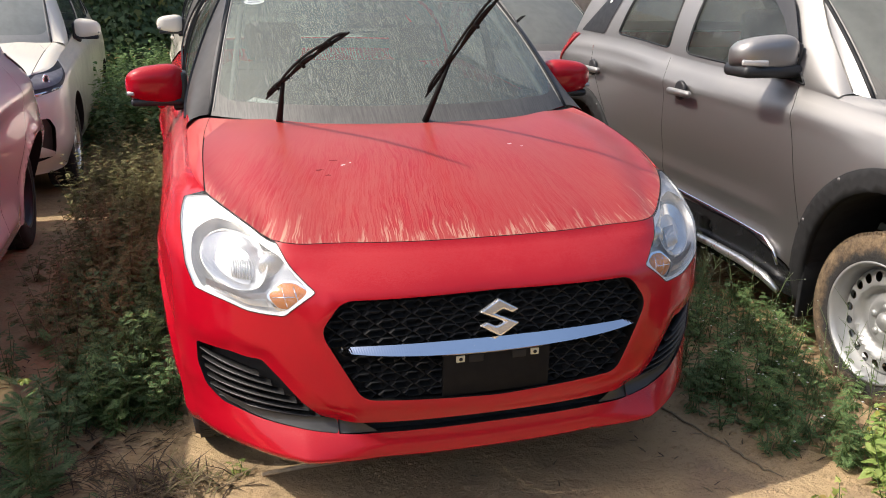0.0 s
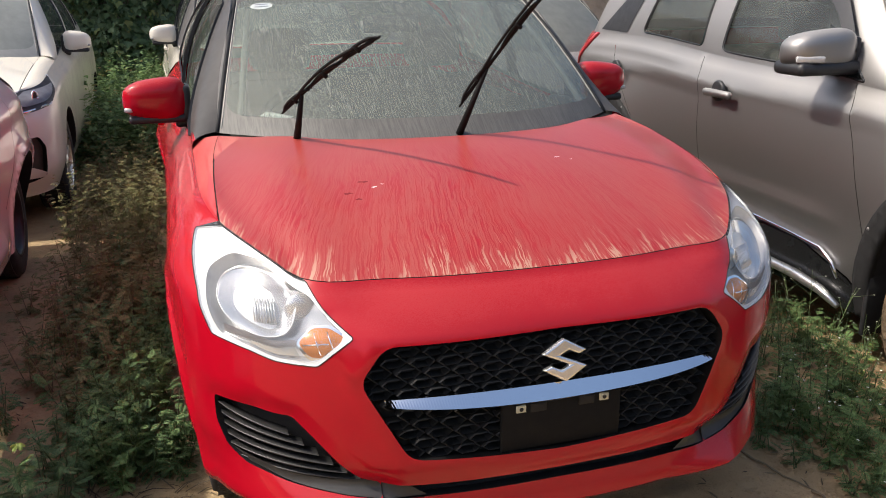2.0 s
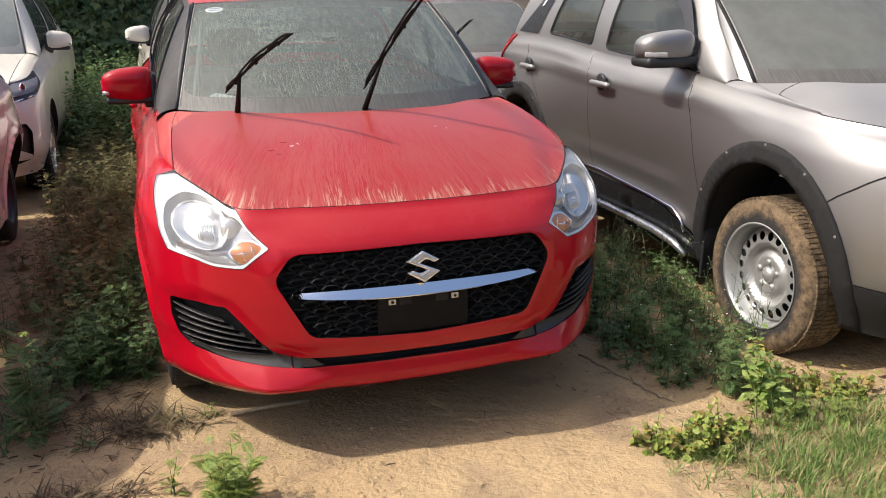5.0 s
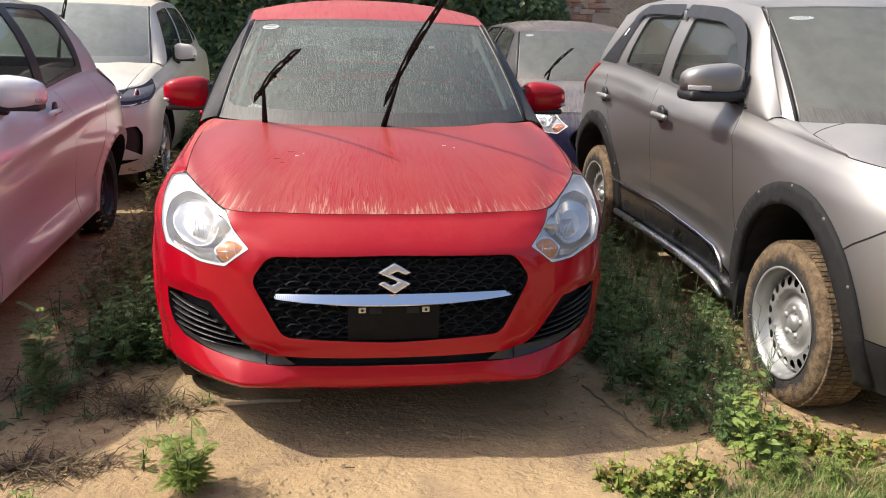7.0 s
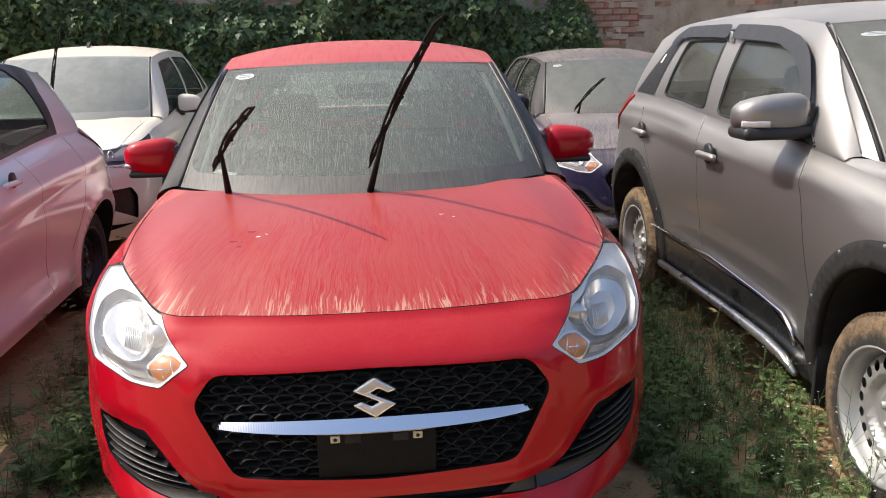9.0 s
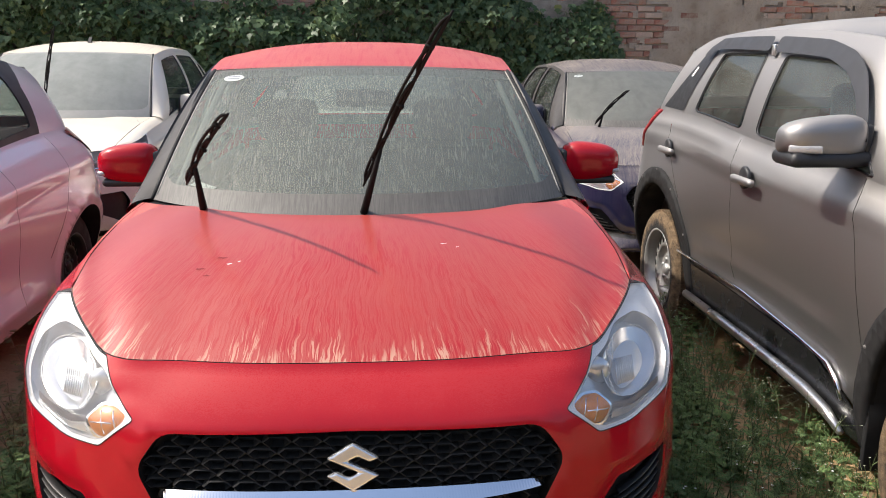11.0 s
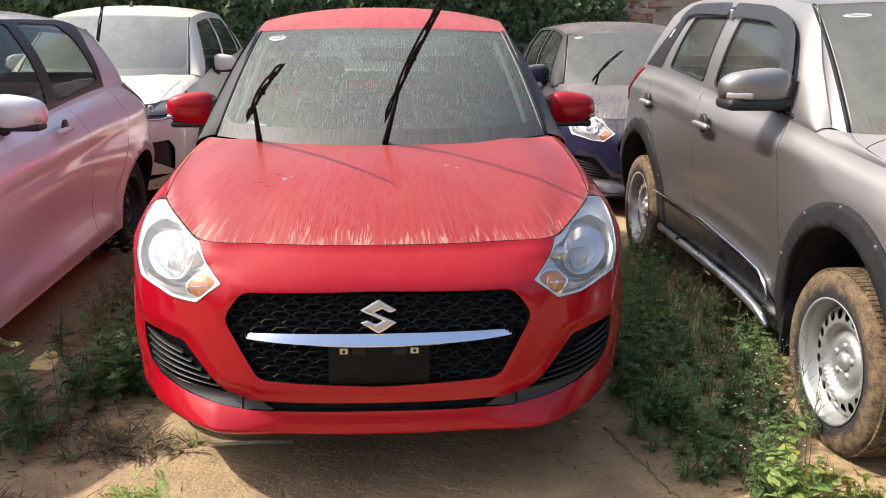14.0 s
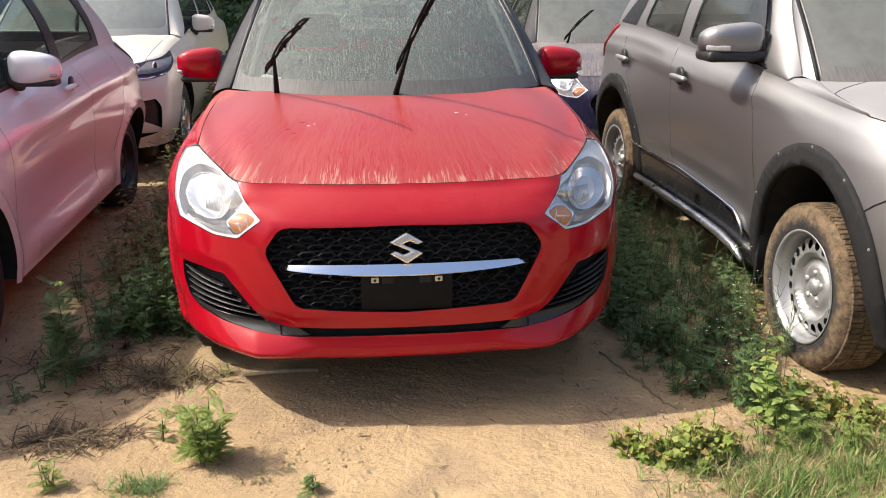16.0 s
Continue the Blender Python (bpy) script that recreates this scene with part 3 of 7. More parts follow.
def car_base(car, sp, paint, glass, side_glass):
    """Everything that the cars have in common. sp: the numbers of the model."""
    sh = sp["shell"]
    H = sh.H
    P = sh.pr
    outer = [(-P, 0), (P, 0), (P, H), (-P, H)]
    regs = []
    arches = []
    for y in sp["axles"]:
        for sgn in (1, -1):
            arc = [sh.domain_side(y + sp["arch"][0] * math.cos(a), sp["wheel_z"] + sp["arch"][1] * math.sin(a), sgn) for a in np.linspace(-0.5, math.pi + 0.5, 30)]
            arches.append((y, sgn, arc))
            regs.append(("arch", arc))
    regs += list(sp["regions"](sh))
    v, tri = split_panels(outer, regs, sp.get("step", 0.035))
    panel("body", sh, v, tri.pop(""), paint, car)
    tri.pop("arch")
    for y, sgn, arc in arches:
        keep = [q for q in arc if q[1] > 0.0]
        fn = sh
        p = np.array(keep)
        a = fn(p)
        b = a + [-sgn * 0.30, 0, 0]
        m = len(p)
        mesh_obj("wheel_arch_liner", np.vstack([a, b]), [(i, i + 1, m + i + 1, m + i) for i in range(m - 1)], DARK, car)
        back = [(sgn * (abs(b[:, 0]).min()), q[1], q[2]) for q in b]
        mesh_obj("wheel_arch_back", back, [tuple(range(m))], DARK, car)
        wheel(car, sgn * sp["track"], y, sp["wheel_z"], sgn, sp["tyre_R"], sp["rim_R"], sp["tyre_w"], sp["wheel_style"], sp["tyre_mat"], sp["rim_mat"], sp.get("hub_mat", sp["rim_mat"]))
    # bonnet: from the nose seam to the cowl
    cowl, side_x = sp["cowl"], sp["bonnet_x"]
    qs = np.linspace(0, sh.pf * 1.3, 600)
    top = sh(np.stack([qs, np.full(600, H)], 1))
    stop = np.argmax(top[:, 0] >= side_x) or 599
    qmax = qs[stop]

    def nose(s):
        a = 2 * s - 1
        return sh(np.stack([a * qmax, np.full(len(s), H)], 1))

    def rear_edge(s):
        return sp.get("bonnet_rear", cowl)(2 * s - 1)

    ss = np.linspace(0, 1, 60)
    nose_z = np.poly1d(np.polyfit((2 * ss - 1) ** 2, nose(ss)[:, 2], 2))
    Lb, Hb = side_x * 2, sp["bonnet_len"]
    g = sp["bonnet_rise"]

    def bonnet(pts):
        pts = np.asarray(pts, float)
        s, t = pts[:, 0] / Lb, pts[:, 1] / Hb
        a, b = nose(s), rear_edge(s)
        out = a + (b - a) * t[:, None]
        out[:, 0] = a[:, 0] + (b[:, 0] - a[:, 0]) * np.clip(t, 0, 1.2) ** sp.get("bonnet_hold", 1)
        w = np.clip(t / 0.3, 0, 1)
        w = w * w * (3 - 2 * w)
        az = a[:, 2] * (1 - w) + nose_z((2 * s - 1) ** 2) * w
        out[:, 2] = az + (b[:, 2] - az) * (t + g * t * (1 - t)) + sp.get("bonnet_crown", 0.012) * 4 * t * (1 - t) * (1 - (2 * s - 1) ** 2)
        x = np.abs(2 * s - 1)
        out[:, 2] += sp.get("bonnet_ridge", 0.008) * np.exp(-((x - 0.72) / 0.12) ** 2) * np.clip(t * 1.5, 0, 1)
        return out
    k0, k1 = sp.get("bonnet_cut", (0.70, 0.065))
    cut = [(0.003, 0.004), (0.997, 0.004), (0.997, k0), (1 - k1, 1.0), (k1, 1.0), (0.003, k0)]
    corner = [[(0, k0), (0.003, k0), (k1, 1.0), (0, 1.0)], [(0.997, k0), (1, k0), (1, 1.0), (1 - k1, 1.0)]]
    sc = np.array([Lb, Hb])
    v2, t2 = split_panels(np.array(cut) * sc, [], 0.028)
    panel("bonnet", bonnet, v2, t2[""], sp.get("bonnet_mat", paint), car, sp.get("bonnet_label", ""), back=0.0)
    for c in corner:
        v2, t2 = split_panels(np.array(c) * sc, [], 0.028)
        panel("wing_corner", bonnet, v2, t2[""], sp.get("wing_mat", paint), car)
    if "bonnet_rear" in sp:
        cw = lerp_patch(lambda q: rear_edge(q) - [0, 0.02, 0.006], lambda q: cowl(2 * q - 1) + [0, 0.03, -0.012], 0, 1, (0, 0, 1), Lb, 0.2)
        v2, t2 = split_panels(rect(Lb, 0.2), [], 0.04)
        panel("cowl_panel", cw, v2, t2[""], MATT, car, "black plastic scuttle")
    # dark gap under the bonnet's edges
    edge = resample(np.array([(k1, 1.0), (0.0015, k0), (0.0015, 0.001), (0.9985, 0.001), (0.9985, k0), (1 - k1, 1.0)]) * sc, 0.025, False)
    e3 = bonnet(edge)
    tube("bonnet_gap", e3 - [0, 0, 0.0012], sp.get("gap_r", 0.0016), DARK, car, sides=5)
    # wings beside the bonnet
    y_end = float(cowl(np.array([1.0]))[0, 1])
    for sgn in (1, -1):
        qe = sh.domain_side(y_end + 0.10, 1.0, 1)[0]

        def inner(s):
            k = np.full(len(s), (1 + sgn) / 2 * Lb)
            return bonnet(np.stack([k, s * Hb], 1)) + [sgn * 0.0015, 0, 0]

        def outer_edge(s):
            return sh(np.stack([sgn * (qmax + 0.004 + (qe - qmax) * s), np.full(len(s), H)], 1))
        fn = lerp_patch(inner, outer_edge, sp.get("wing_bulge", 0.012), 1, (0, 0, 1), 0.75, 0.16)
        v3, t3 = split_panels(rect(0.75, 0.16), [], 0.03)
        panel("wing_top", fn, v3, t3[""], sp.get("wing_mat", paint), car, flip=sgn > 0)
    # windscreen
    wt = sp["screen_top"]
    Lw, Hw = 1.25, sp.get("screen_h", 0.8)
    scr = lerp_patch(lambda s: cowl(2 * s - 1) + [0, 0.012, -0.004], lambda s: wt(2 * s - 1), sp.get("screen_bulge", 0.03), 1, (0, -0.5, 0.85), Lw, Hw)
    clear = rounded([(0.014 * Lw, 0.15 * Hw), (0.045 * Lw, 0.105 * Hw), (0.3 * Lw, 0.10 * Hw), (0.7 * Lw, 0.10 * Hw), (0.955 * Lw, 0.105 * Hw), (0.986 * Lw, 0.15 * Hw), (0.988 * Lw, 0.975 * Hw), (0.012 * Lw, 0.975 * Hw)], 0.05)
    v4, t4 = split_panels(rect(Lw, Hw), [("glass", clear)], 0.04)
    panel("windscreen", scr, v4, t4["glass"], glass, car, "dusty windscreen glass")
    panel("screen_border", scr, v4, t4[""], sp.get("border_mat", SCREEN_BORDER), car, "black ceramic border of the windscreen, dusty")
    # side windows and pillars
    rail, belt_y = sp["rail"], sp["belt_y"]
    Ls, Hs = sp["side_len"], 0.5
    for sgn in (1, -1):
        def belt(s):
            y = belt_y(s)
            q = np.interp(y, yq, qq)
            out = sh(np.stack([sgn * q, np.full(len(s), H)], 1))
            return out
        qq = np.linspace(0, sh.pr, 800)
        yq = sh(np.stack([qq, np.full(800, H)], 1))[:, 1]

        def rl(s):
            r = rail(s).copy()
            r[:, 0] *= sgn
            return r
        fn = lerp_patch(belt, rl, sp.get("side_bulge", 0.035), 1, (sgn, 0, 0.3), Ls, Hs)
        side_surfaces[sgn] = fn
        regs = [("window", rounded([(a * Ls, b * Hs) for a, b in w], 0.03)) for w in sp["windows"]]
        if "quarter" in sp:
            regs.append(("quarter", [(a * Ls, b * Hs) for a, b in sp["quarter"]]))
            regs.append(("tip", [(a * Ls, b * Hs) for a, b in ((-0.01, -0.01), (0.075, -0.01), (0.05, 0.3), (-0.01, 0.5))]))
        v5, t5 = split_panels(rect(Ls, Hs), regs, 0.035)
        if "quarter" in sp:
            panel("wing_tip", fn, v5, t5["tip"], paint, car, flip=sgn < 0)
            panel("rear_quarter", fn, v5, t5["quarter"], paint, car, flip=sgn < 0)
            panel("quarter_lining", fn, v5, t5["quarter"], SEAT, car, "dark inner lining", sink=0.025, flip=sgn < 0)
        pieces = regs
        panel("pillar_frame", fn, v5, t5[""], sp["pillar_mat"], car, sp.get("pillar_label", ""), flip=sgn < 0)
        for _, w in [q for q in pieces if q[0] == "window"]:
            mid = v5[t5["window"]].mean(1)
            panel("side_window", fn, v5, t5["window"][inside(w, mid)], side_glass, car, "tinted side window", flip=sgn < 0, sink=0.006)
            rim_strip("window_seal", fn, w, 0.008, BLACK, car)
            if sp.get("window_rubber"):
                tube("window_rubber", fn(np.vstack([resample(w, 0.03), w[:1]])), sp["window_rubber"], BLACK, car, sides=6)
        # strip between the windscreen's edge and the window frame
        def scr_edge(s):
            return scr(np.stack([np.full(len(s), (1 + sgn) / 2 * Lw), s * Hw], 1))

        def rail_edge(s):
            return rl(s * sp["rail_top"])
        fnp = lerp_patch(scr_edge, rail_edge, 0.002, 1, (sgn * 0.7, -0.3, 0.6), 0.7, 0.08)
        v8, t8 = split_panels(rect(0.7, 0.08), [], 0.04)
        panel("a_pillar", fnp, v8, t8[""], sp.get("a_pillar_mat", sp["pillar_mat"]), car, flip=sgn > 0)
        if "pillar_seam" in sp:
            tube("pillar_seam", [tuple(q + np.array([sgn * 0.004, -0.002, 0.001])) for q in rail_edge(np.linspace(0.02, 0.98, 16))], 0.0022, SEAM, car, sides=5)
        tube("screen_seal", [tuple(q) for q in scr_edge(np.linspace(0, 1, 14))], 0.008, DARK, car, sides=5)
        es = np.stack([np.full(14, (1 + sgn * 0.984) / 2 * Lw), np.linspace(0.03, 0.99, 14) * Hw], 1)
        tube("screen_trim", scr(es), 0.0028, SEAM_TRIM, car, "thin pale trim along the windscreen", sides=5)
    # roof
    s0 = sp["rail_top"]

    def roof(pts):
        s, t = pts[:, 0], pts[:, 1]
        r = rail(s0 + (1 - s0) * t / 1.6)
        a = s / 0.55
        front = wt(np.clip(a, -1, 1))
        k = np.clip(1 - t / 0.5, 0, 1) ** 2
        y = r[:, 1] + (front[:, 1] - rail(np.array([s0]))[0, 1]) * k
        z = r[:, 2] + sp["roof_crown"] * (1 - np.abs(a) ** 2.4) * np.clip(0.28 + t * 2.2, 0, 1)
        return np.stack([a * r[:, 0], y, z], 1)
    v6, t6 = split_panels([(-0.55, 0), (0.55, 0), (0.55, 1.6), (-0.55, 1.6)], [], 0.05)
    panel("roof", roof, v6, t6[""], sp.get("roof_mat", paint), car)
    panel("headlining", roof, v6, t6[""], LINER, car, "pale grey headlining", sink=0.035)
    for e in (0.034, 0.966):
        es = np.stack([np.full(12, e * Lw), np.linspace(0.10, 0.95, 12) * Hw], 1)
        tube("pillar_trim", scr(es) - surface_normals(scr, es) * 0.034, 0.011, PILLAR_TRIM, car, "grey pillar trim", sides=8)
    # tail
    def tail_low(s):
        return sh(np.stack([-(sh.pr - (sh.pr - sh.ps) * np.abs(2 * s - 1) ** 1.0) * np.sign(2 * s - 1 + 1e-9), np.full(len(s), H)], 1))

    def tail_top(s):
        return roof(np.stack([-(2 * s - 1) * 0.55, np.full(len(s), 1.6)], 1))
    fn = lerp_patch(tail_low, tail_top, 0.05, 1, (0, 1, 0.2), 1.3, 0.6)
    v7, t7 = split_panels(rect(1.3, 0.6), [("window", rounded(rect(1.3, 0.6, 0.1, 0.9, 0.15, 0.88), 0.08))], 0.05)
    panel("tailgate", fn, v7, t7[""], paint, car)
    panel("tailgate_lining", fn, v7, t7[""], SEAT, car, "dark inner lining", sink=0.03)
    panel("rear_window", fn, v7, t7["window"], side_glass, car, "tinted rear window")
    # floor and cabin
    yA, yB = sp["cabin"]
    block("floor_pan", (1.3, yB - 0.3, 0.06), (0, (yB + 0.3) / 2 + 0.1, 0.24), DARK, car)
    block("firewall", (1.2, 0.05, 0.62), (0, yA - 0.35, 0.55), DARK, car)
    block("dashboard", (1.3, 0.42, 0.28), (0, yA + 0.03, 0.82 + sp.get("lift", 0)), DUSTY_BLACK, car, bevel=0.08)
    for x in (-0.74, 0.74):
        block("door_trim", (0.03, yB - yA - 0.05, 0.48), (x, (yA + yB) / 2 + 0.08, 0.70 + sp.get("lift", 0)), SEAT, car, bevel=0.01)
    block("boot_trim", (1.42, 0.03, 0.50), (0, yB + 0.12, 0.70 + sp.get("lift", 0)), SEAT, car, bevel=0.01)
    for x in (-0.34, 0.34):
        seat(car, x, yA + 0.75, 0.45 + sp.get("lift", 0))
    block("rear_bench", (1.15, 0.16, 0.55), (0, yA + 1.75, 0.75 + sp.get("lift", 0)), SEAT, car, bevel=0.06, rot=(-14, 0, 0))
    tube("steering_wheel", [(-0.34 + 0.18 * math.cos(a), yA + 0.33 + 0.07 * math.sin(a), 0.92 + sp.get("lift", 0) + 0.165 * math.sin(a)) for a in np.linspace(0, 2 * math.pi, 25)], 0.014, BLACK, car, sides=6)
    block("cabin_mirror", (0.215, 0.03, 0.064), sp["cabin_mirror"], BLACK, car, bevel=0.02)
    return bonnet, scr, roof, v, tri


side_surfaces = {}


def seat(car, x, y, z):
    s = new("front_seat")
    s.parent = car
    s.location = (x, y, z)
    block("cushion", (0.5, 0.5, 0.16), (0, -0.05, 0), SEAT, s, bevel=0.06)
    block("backrest", (0.48, 0.15, 0.58), (0, 0.26, 0.32), SEAT, s, bevel=0.06, rot=(-16, 0, 0))
    block("headrest", (0.26, 0.1, 0.18), (0, 0.37, 0.72), SEAT, s, bevel=0.045, rot=(-10, 0, 0))


def wing_mirror(car, x, y, z, sgn, paint, size=(0.22, 0.16, 0.15), lower=BLACK, lens=0.14, base=0.2):
    """A door mirror: painted shell, black base and arm, indicator lens."""
    m = new("wing_mirror")
    m.parent = car
    m.location = (sgn * x, y, z)
    bm = bmesh.new()
    bmesh.ops.create_uvsphere(bm, u_segments=28, v_segments=18, radius=1)
    for q in bm.verts:
        a, b, c = q.co
        e = 3.1
        k = (abs(a) ** e + abs(b) ** e + abs(c) ** e) ** (-1 / e)
        a, b, c = a * k, b * k, c * k
        b = min(b, 0.35)
        c *= 1 - 0.18 * (a * sgn)
        q.co = (a * size[0] / 2, b * size[1] / 2, c * size[2] / 2 - 0.012 * b)
    part("mirror_shell", bm, paint, m)
    block("mirror_glass", (size[0] * 0.74, 0.01, size[2] * 0.7), (0, size[1] * 0.178, 0), CHROME, m, bevel=0.004)
    deep = base > 0.3
    block("mirror_base", (size[0] * (0.96 if deep else 0.90), size[1] * (0.94 if deep else 0.66), size[2] * base), (-sgn * 0.006, -0.004, -size[2] * ((0.40 if deep else 0.48 - base * 0.36))), lower, m, bevel=0.028 if deep else 0.022, segments=4)
    block("mirror_back", (0.03, size[1] * 0.72, size[2] * 0.80), (-sgn * size[0] * 0.47, 0.002, -size[2] * 0.06), lower, m, bevel=0.014, segments=3)
    block("mirror_arm", (0.14, 0.05, 0.035), (-sgn * (size[0] / 2 + 0.02), 0.01, -size[2] * 0.5), lower, m, bevel=0.012, rot=(0, sgn * 8, 0))
    block("indicator_lens", (size[0] * lens, 0.016, 0.012 + 0.036 * lens), (sgn * size[0] * (0.48 - lens / 2), -size[1] * (0.28 + 0.40 * lens), -size[2] * 0.17), LENS_WHITE, m, "clear indicator strip", bevel=0.006, rot=(0, 0, sgn * 24))
    return m

LENS = dirty_glass("clear_lamp_lens", (0.98, 0.98, 0.98), 0.06, (5, 5, 5), (0.85, 0.86, 0.87))
BEZEL = plain("lamp_bezel_silver", (0.78, 0.785, 0.79), 0.4, 0.1, 0.04)


def faceted():
    """Silvered lamp bowl with a soft unevenness."""
    m = Mat("lamp_reflector")
    m.set(Base_Color=m.mix(m.noise(30), (0.52, 0.525, 0.53), (0.64, 0.645, 0.65)), Roughness=0.22, Metallic=0.4)
    m.bump(m.noise(9, 1), 0.15, 0.01)
    return m.m


REFLECTOR = faceted()
AMBER = plain("amber_bulb_cover", (0.50, 0.17, 0.035), 0.2, 0.1, 0.6, 45, 0, 0.5)
LENS_WHITE = plain("indicator_lens", (0.40, 0.39, 0.39), 0.15, 0.2, 0.25, 60, 0, 0.6)
LAMP_DIM = plain("dim_lamp_bowl", (0.20, 0.185, 0.19), 0.35, 0.4, 0.4, 25)
LAMP_GREY = plain("lamp_box_grey", (0.66, 0.68, 0.70), 0.2, 0.7, 0.25, 14)
def mud_tyre():
    """Rubber caked with dried mud, thickest on the tread and the shoulder."""
    m = Mat("muddy_tyre_rubber")
    c = m.node("TexCoord")
    sp = m.node("SeparateXYZ")
    m.link(c.outputs["Object"], sp.inputs[0])
    r = m.math("SQRT", m.math("ADD", m.math("MULTIPLY", sp.outputs[1], sp.outputs[1]), m.math("MULTIPLY", sp.outputs[2], sp.outputs[2])))
    k = m.math("ADD", r, m.math("MULTIPLY", m.math("SUBTRACT", m.noise(9, 5, 0.7), 0.5), 0.13))
    f = m.ramp(k, (0.246, 0.0), (0.276, 1.0))
    mud = m.mix(m.ramp(m.noise(26, 6, 0.75), (0.35, 0.0), (0.68, 1.0)), (0.07, 0.048, 0.030), (0.30, 0.205, 0.115))
    m.set(Base_Color=m.mix(f, (0.035, 0.032, 0.030), mud), Roughness=0.9)
    m.bump(m.noise(40, 6, 0.75), 1.0, 0.02)
    return m.m


MUDDY_TYRE = mud_tyre()
STEEL = plain("silver_wheel_paint", (0.42, 0.42, 0.41), 0.5, 0.7, 0.15, 12)
TAIL_RED = plain("tail_lamp_red", (0.34, 0.035, 0.04), 0.12, 0, 0.1, 30, 0, 0.6)


def fender(y0, a, s, z0=0.45, d=0.25):
    return lambda y, z: a * np.exp(-((y - y0) / s) ** 2) * np.exp(-((z - z0) / d) ** 2)


# ---- small hatchback
SW_FOG = [(-0.765, 0.512), (-0.68, 0.518), (-0.605, 0.512), (-0.560, 0.462), (-0.510, 0.402), (-0.465, 0.362), (-0.42, 0.349), (-0.42, 0.316), (-0.537, 0.327), (-0.63, 0.338), (-0.705, 0.353), (-0.745, 0.39), (-0.765, 0.45)]
SW_SLOT = [(-0.42, 0.349), (0, 0.345), (0.42, 0.349), (0.42, 0.316), (0, 0.317), (-0.42, 0.316)]
SW_GRILLE = [(-0.402, 0.684), (-0.461, 0.603), (-0.36, 0.42), (0, 0.404), (0.36, 0.42), (0.461, 0.603), (0.402, 0.684), (0, 0.692)]
SW_HEAD = [(-0.464, 0.702), (-0.545, 0.640), (-0.65, 0.650), (-0.758, 0.674), (-0.780, 0.76), (-0.770, 0.858), (-0.704, 0.890), (-0.62, 0.858), (-0.547, 0.806)]


def hatch_regions(sh):
    out = []
    for name, poly, r in (("head", SW_HEAD, 0.009), ("fog", SW_FOG, 0.012)):
        for s in (1, -1):
            d = [sh.domain_front(s * x, z) for x, z in poly]
            out.append((name + ("L" if s > 0 else "R"), rounded(d, r)))
    out.append(("grille", rounded([sh.domain_front(x, z) for x, z in SW_GRILLE], 0.03)))
    out.append(("slot", [sh.domain_front(x, z) for x, z in SW_SLOT]))
    for s in (1, -1):
        # seams of the doors
        seams = [[(1.22, 0.96), (1.23, 0.7), (1.2, 0.3)], [(2.38, 1.0), (2.44, 0.86), (2.44, 0.3)], [(3.04, 1.04), (3.05, 0.85), (2.93, 0.62), (2.80, 0.45)]]
        for q in seams:
            d = resample([sh.domain_side(y, z, s) for y, z in q], 0.03, False)
            out.append(("gap", ribbon(d, 0.0035)))
    return out


def nose_form(x, y, z):
    """Ridge round the grille, hollows round the side vents, and a chiselled chin with two corners under the slot."""
    front = np.clip(1 - (y - 0.40) / 0.2, 0, 1)
    ax = np.abs(x)
    a = edge_distance([(abs(p), q) if p >= 0 else (p, q) for p, q in SW_GRILLE], x, z)
    out = -0.004 * np.exp(-((a - 0.020) / 0.018) ** 2)
    b = edge_distance([(-p, q) for p, q in SW_FOG], x, z)
    out += 0.020 * np.clip(1 - b / 0.05, 0, 1) ** 1.5 * np.clip((z - 0.30) / 0.05, 0, 1)
    out += -0.045 * np.exp(-((ax - 0.53) / 0.10) ** 2) * np.clip((z - 0.74) / 0.06, 0, 1)
    chin = np.clip((0.345 - z) / 0.085, 0, 1)
    out += -0.017 * np.clip(1 - np.abs(z - 0.262) / 0.055, 0, 1)
    out += -0.042 * chin * np.clip(1 - np.abs(ax - 0.50) / 0.20, 0, 1)
    out += 0.035 * np.clip((0.248 - z) / 0.04, 0, 1) ** 1.5
    return out * front


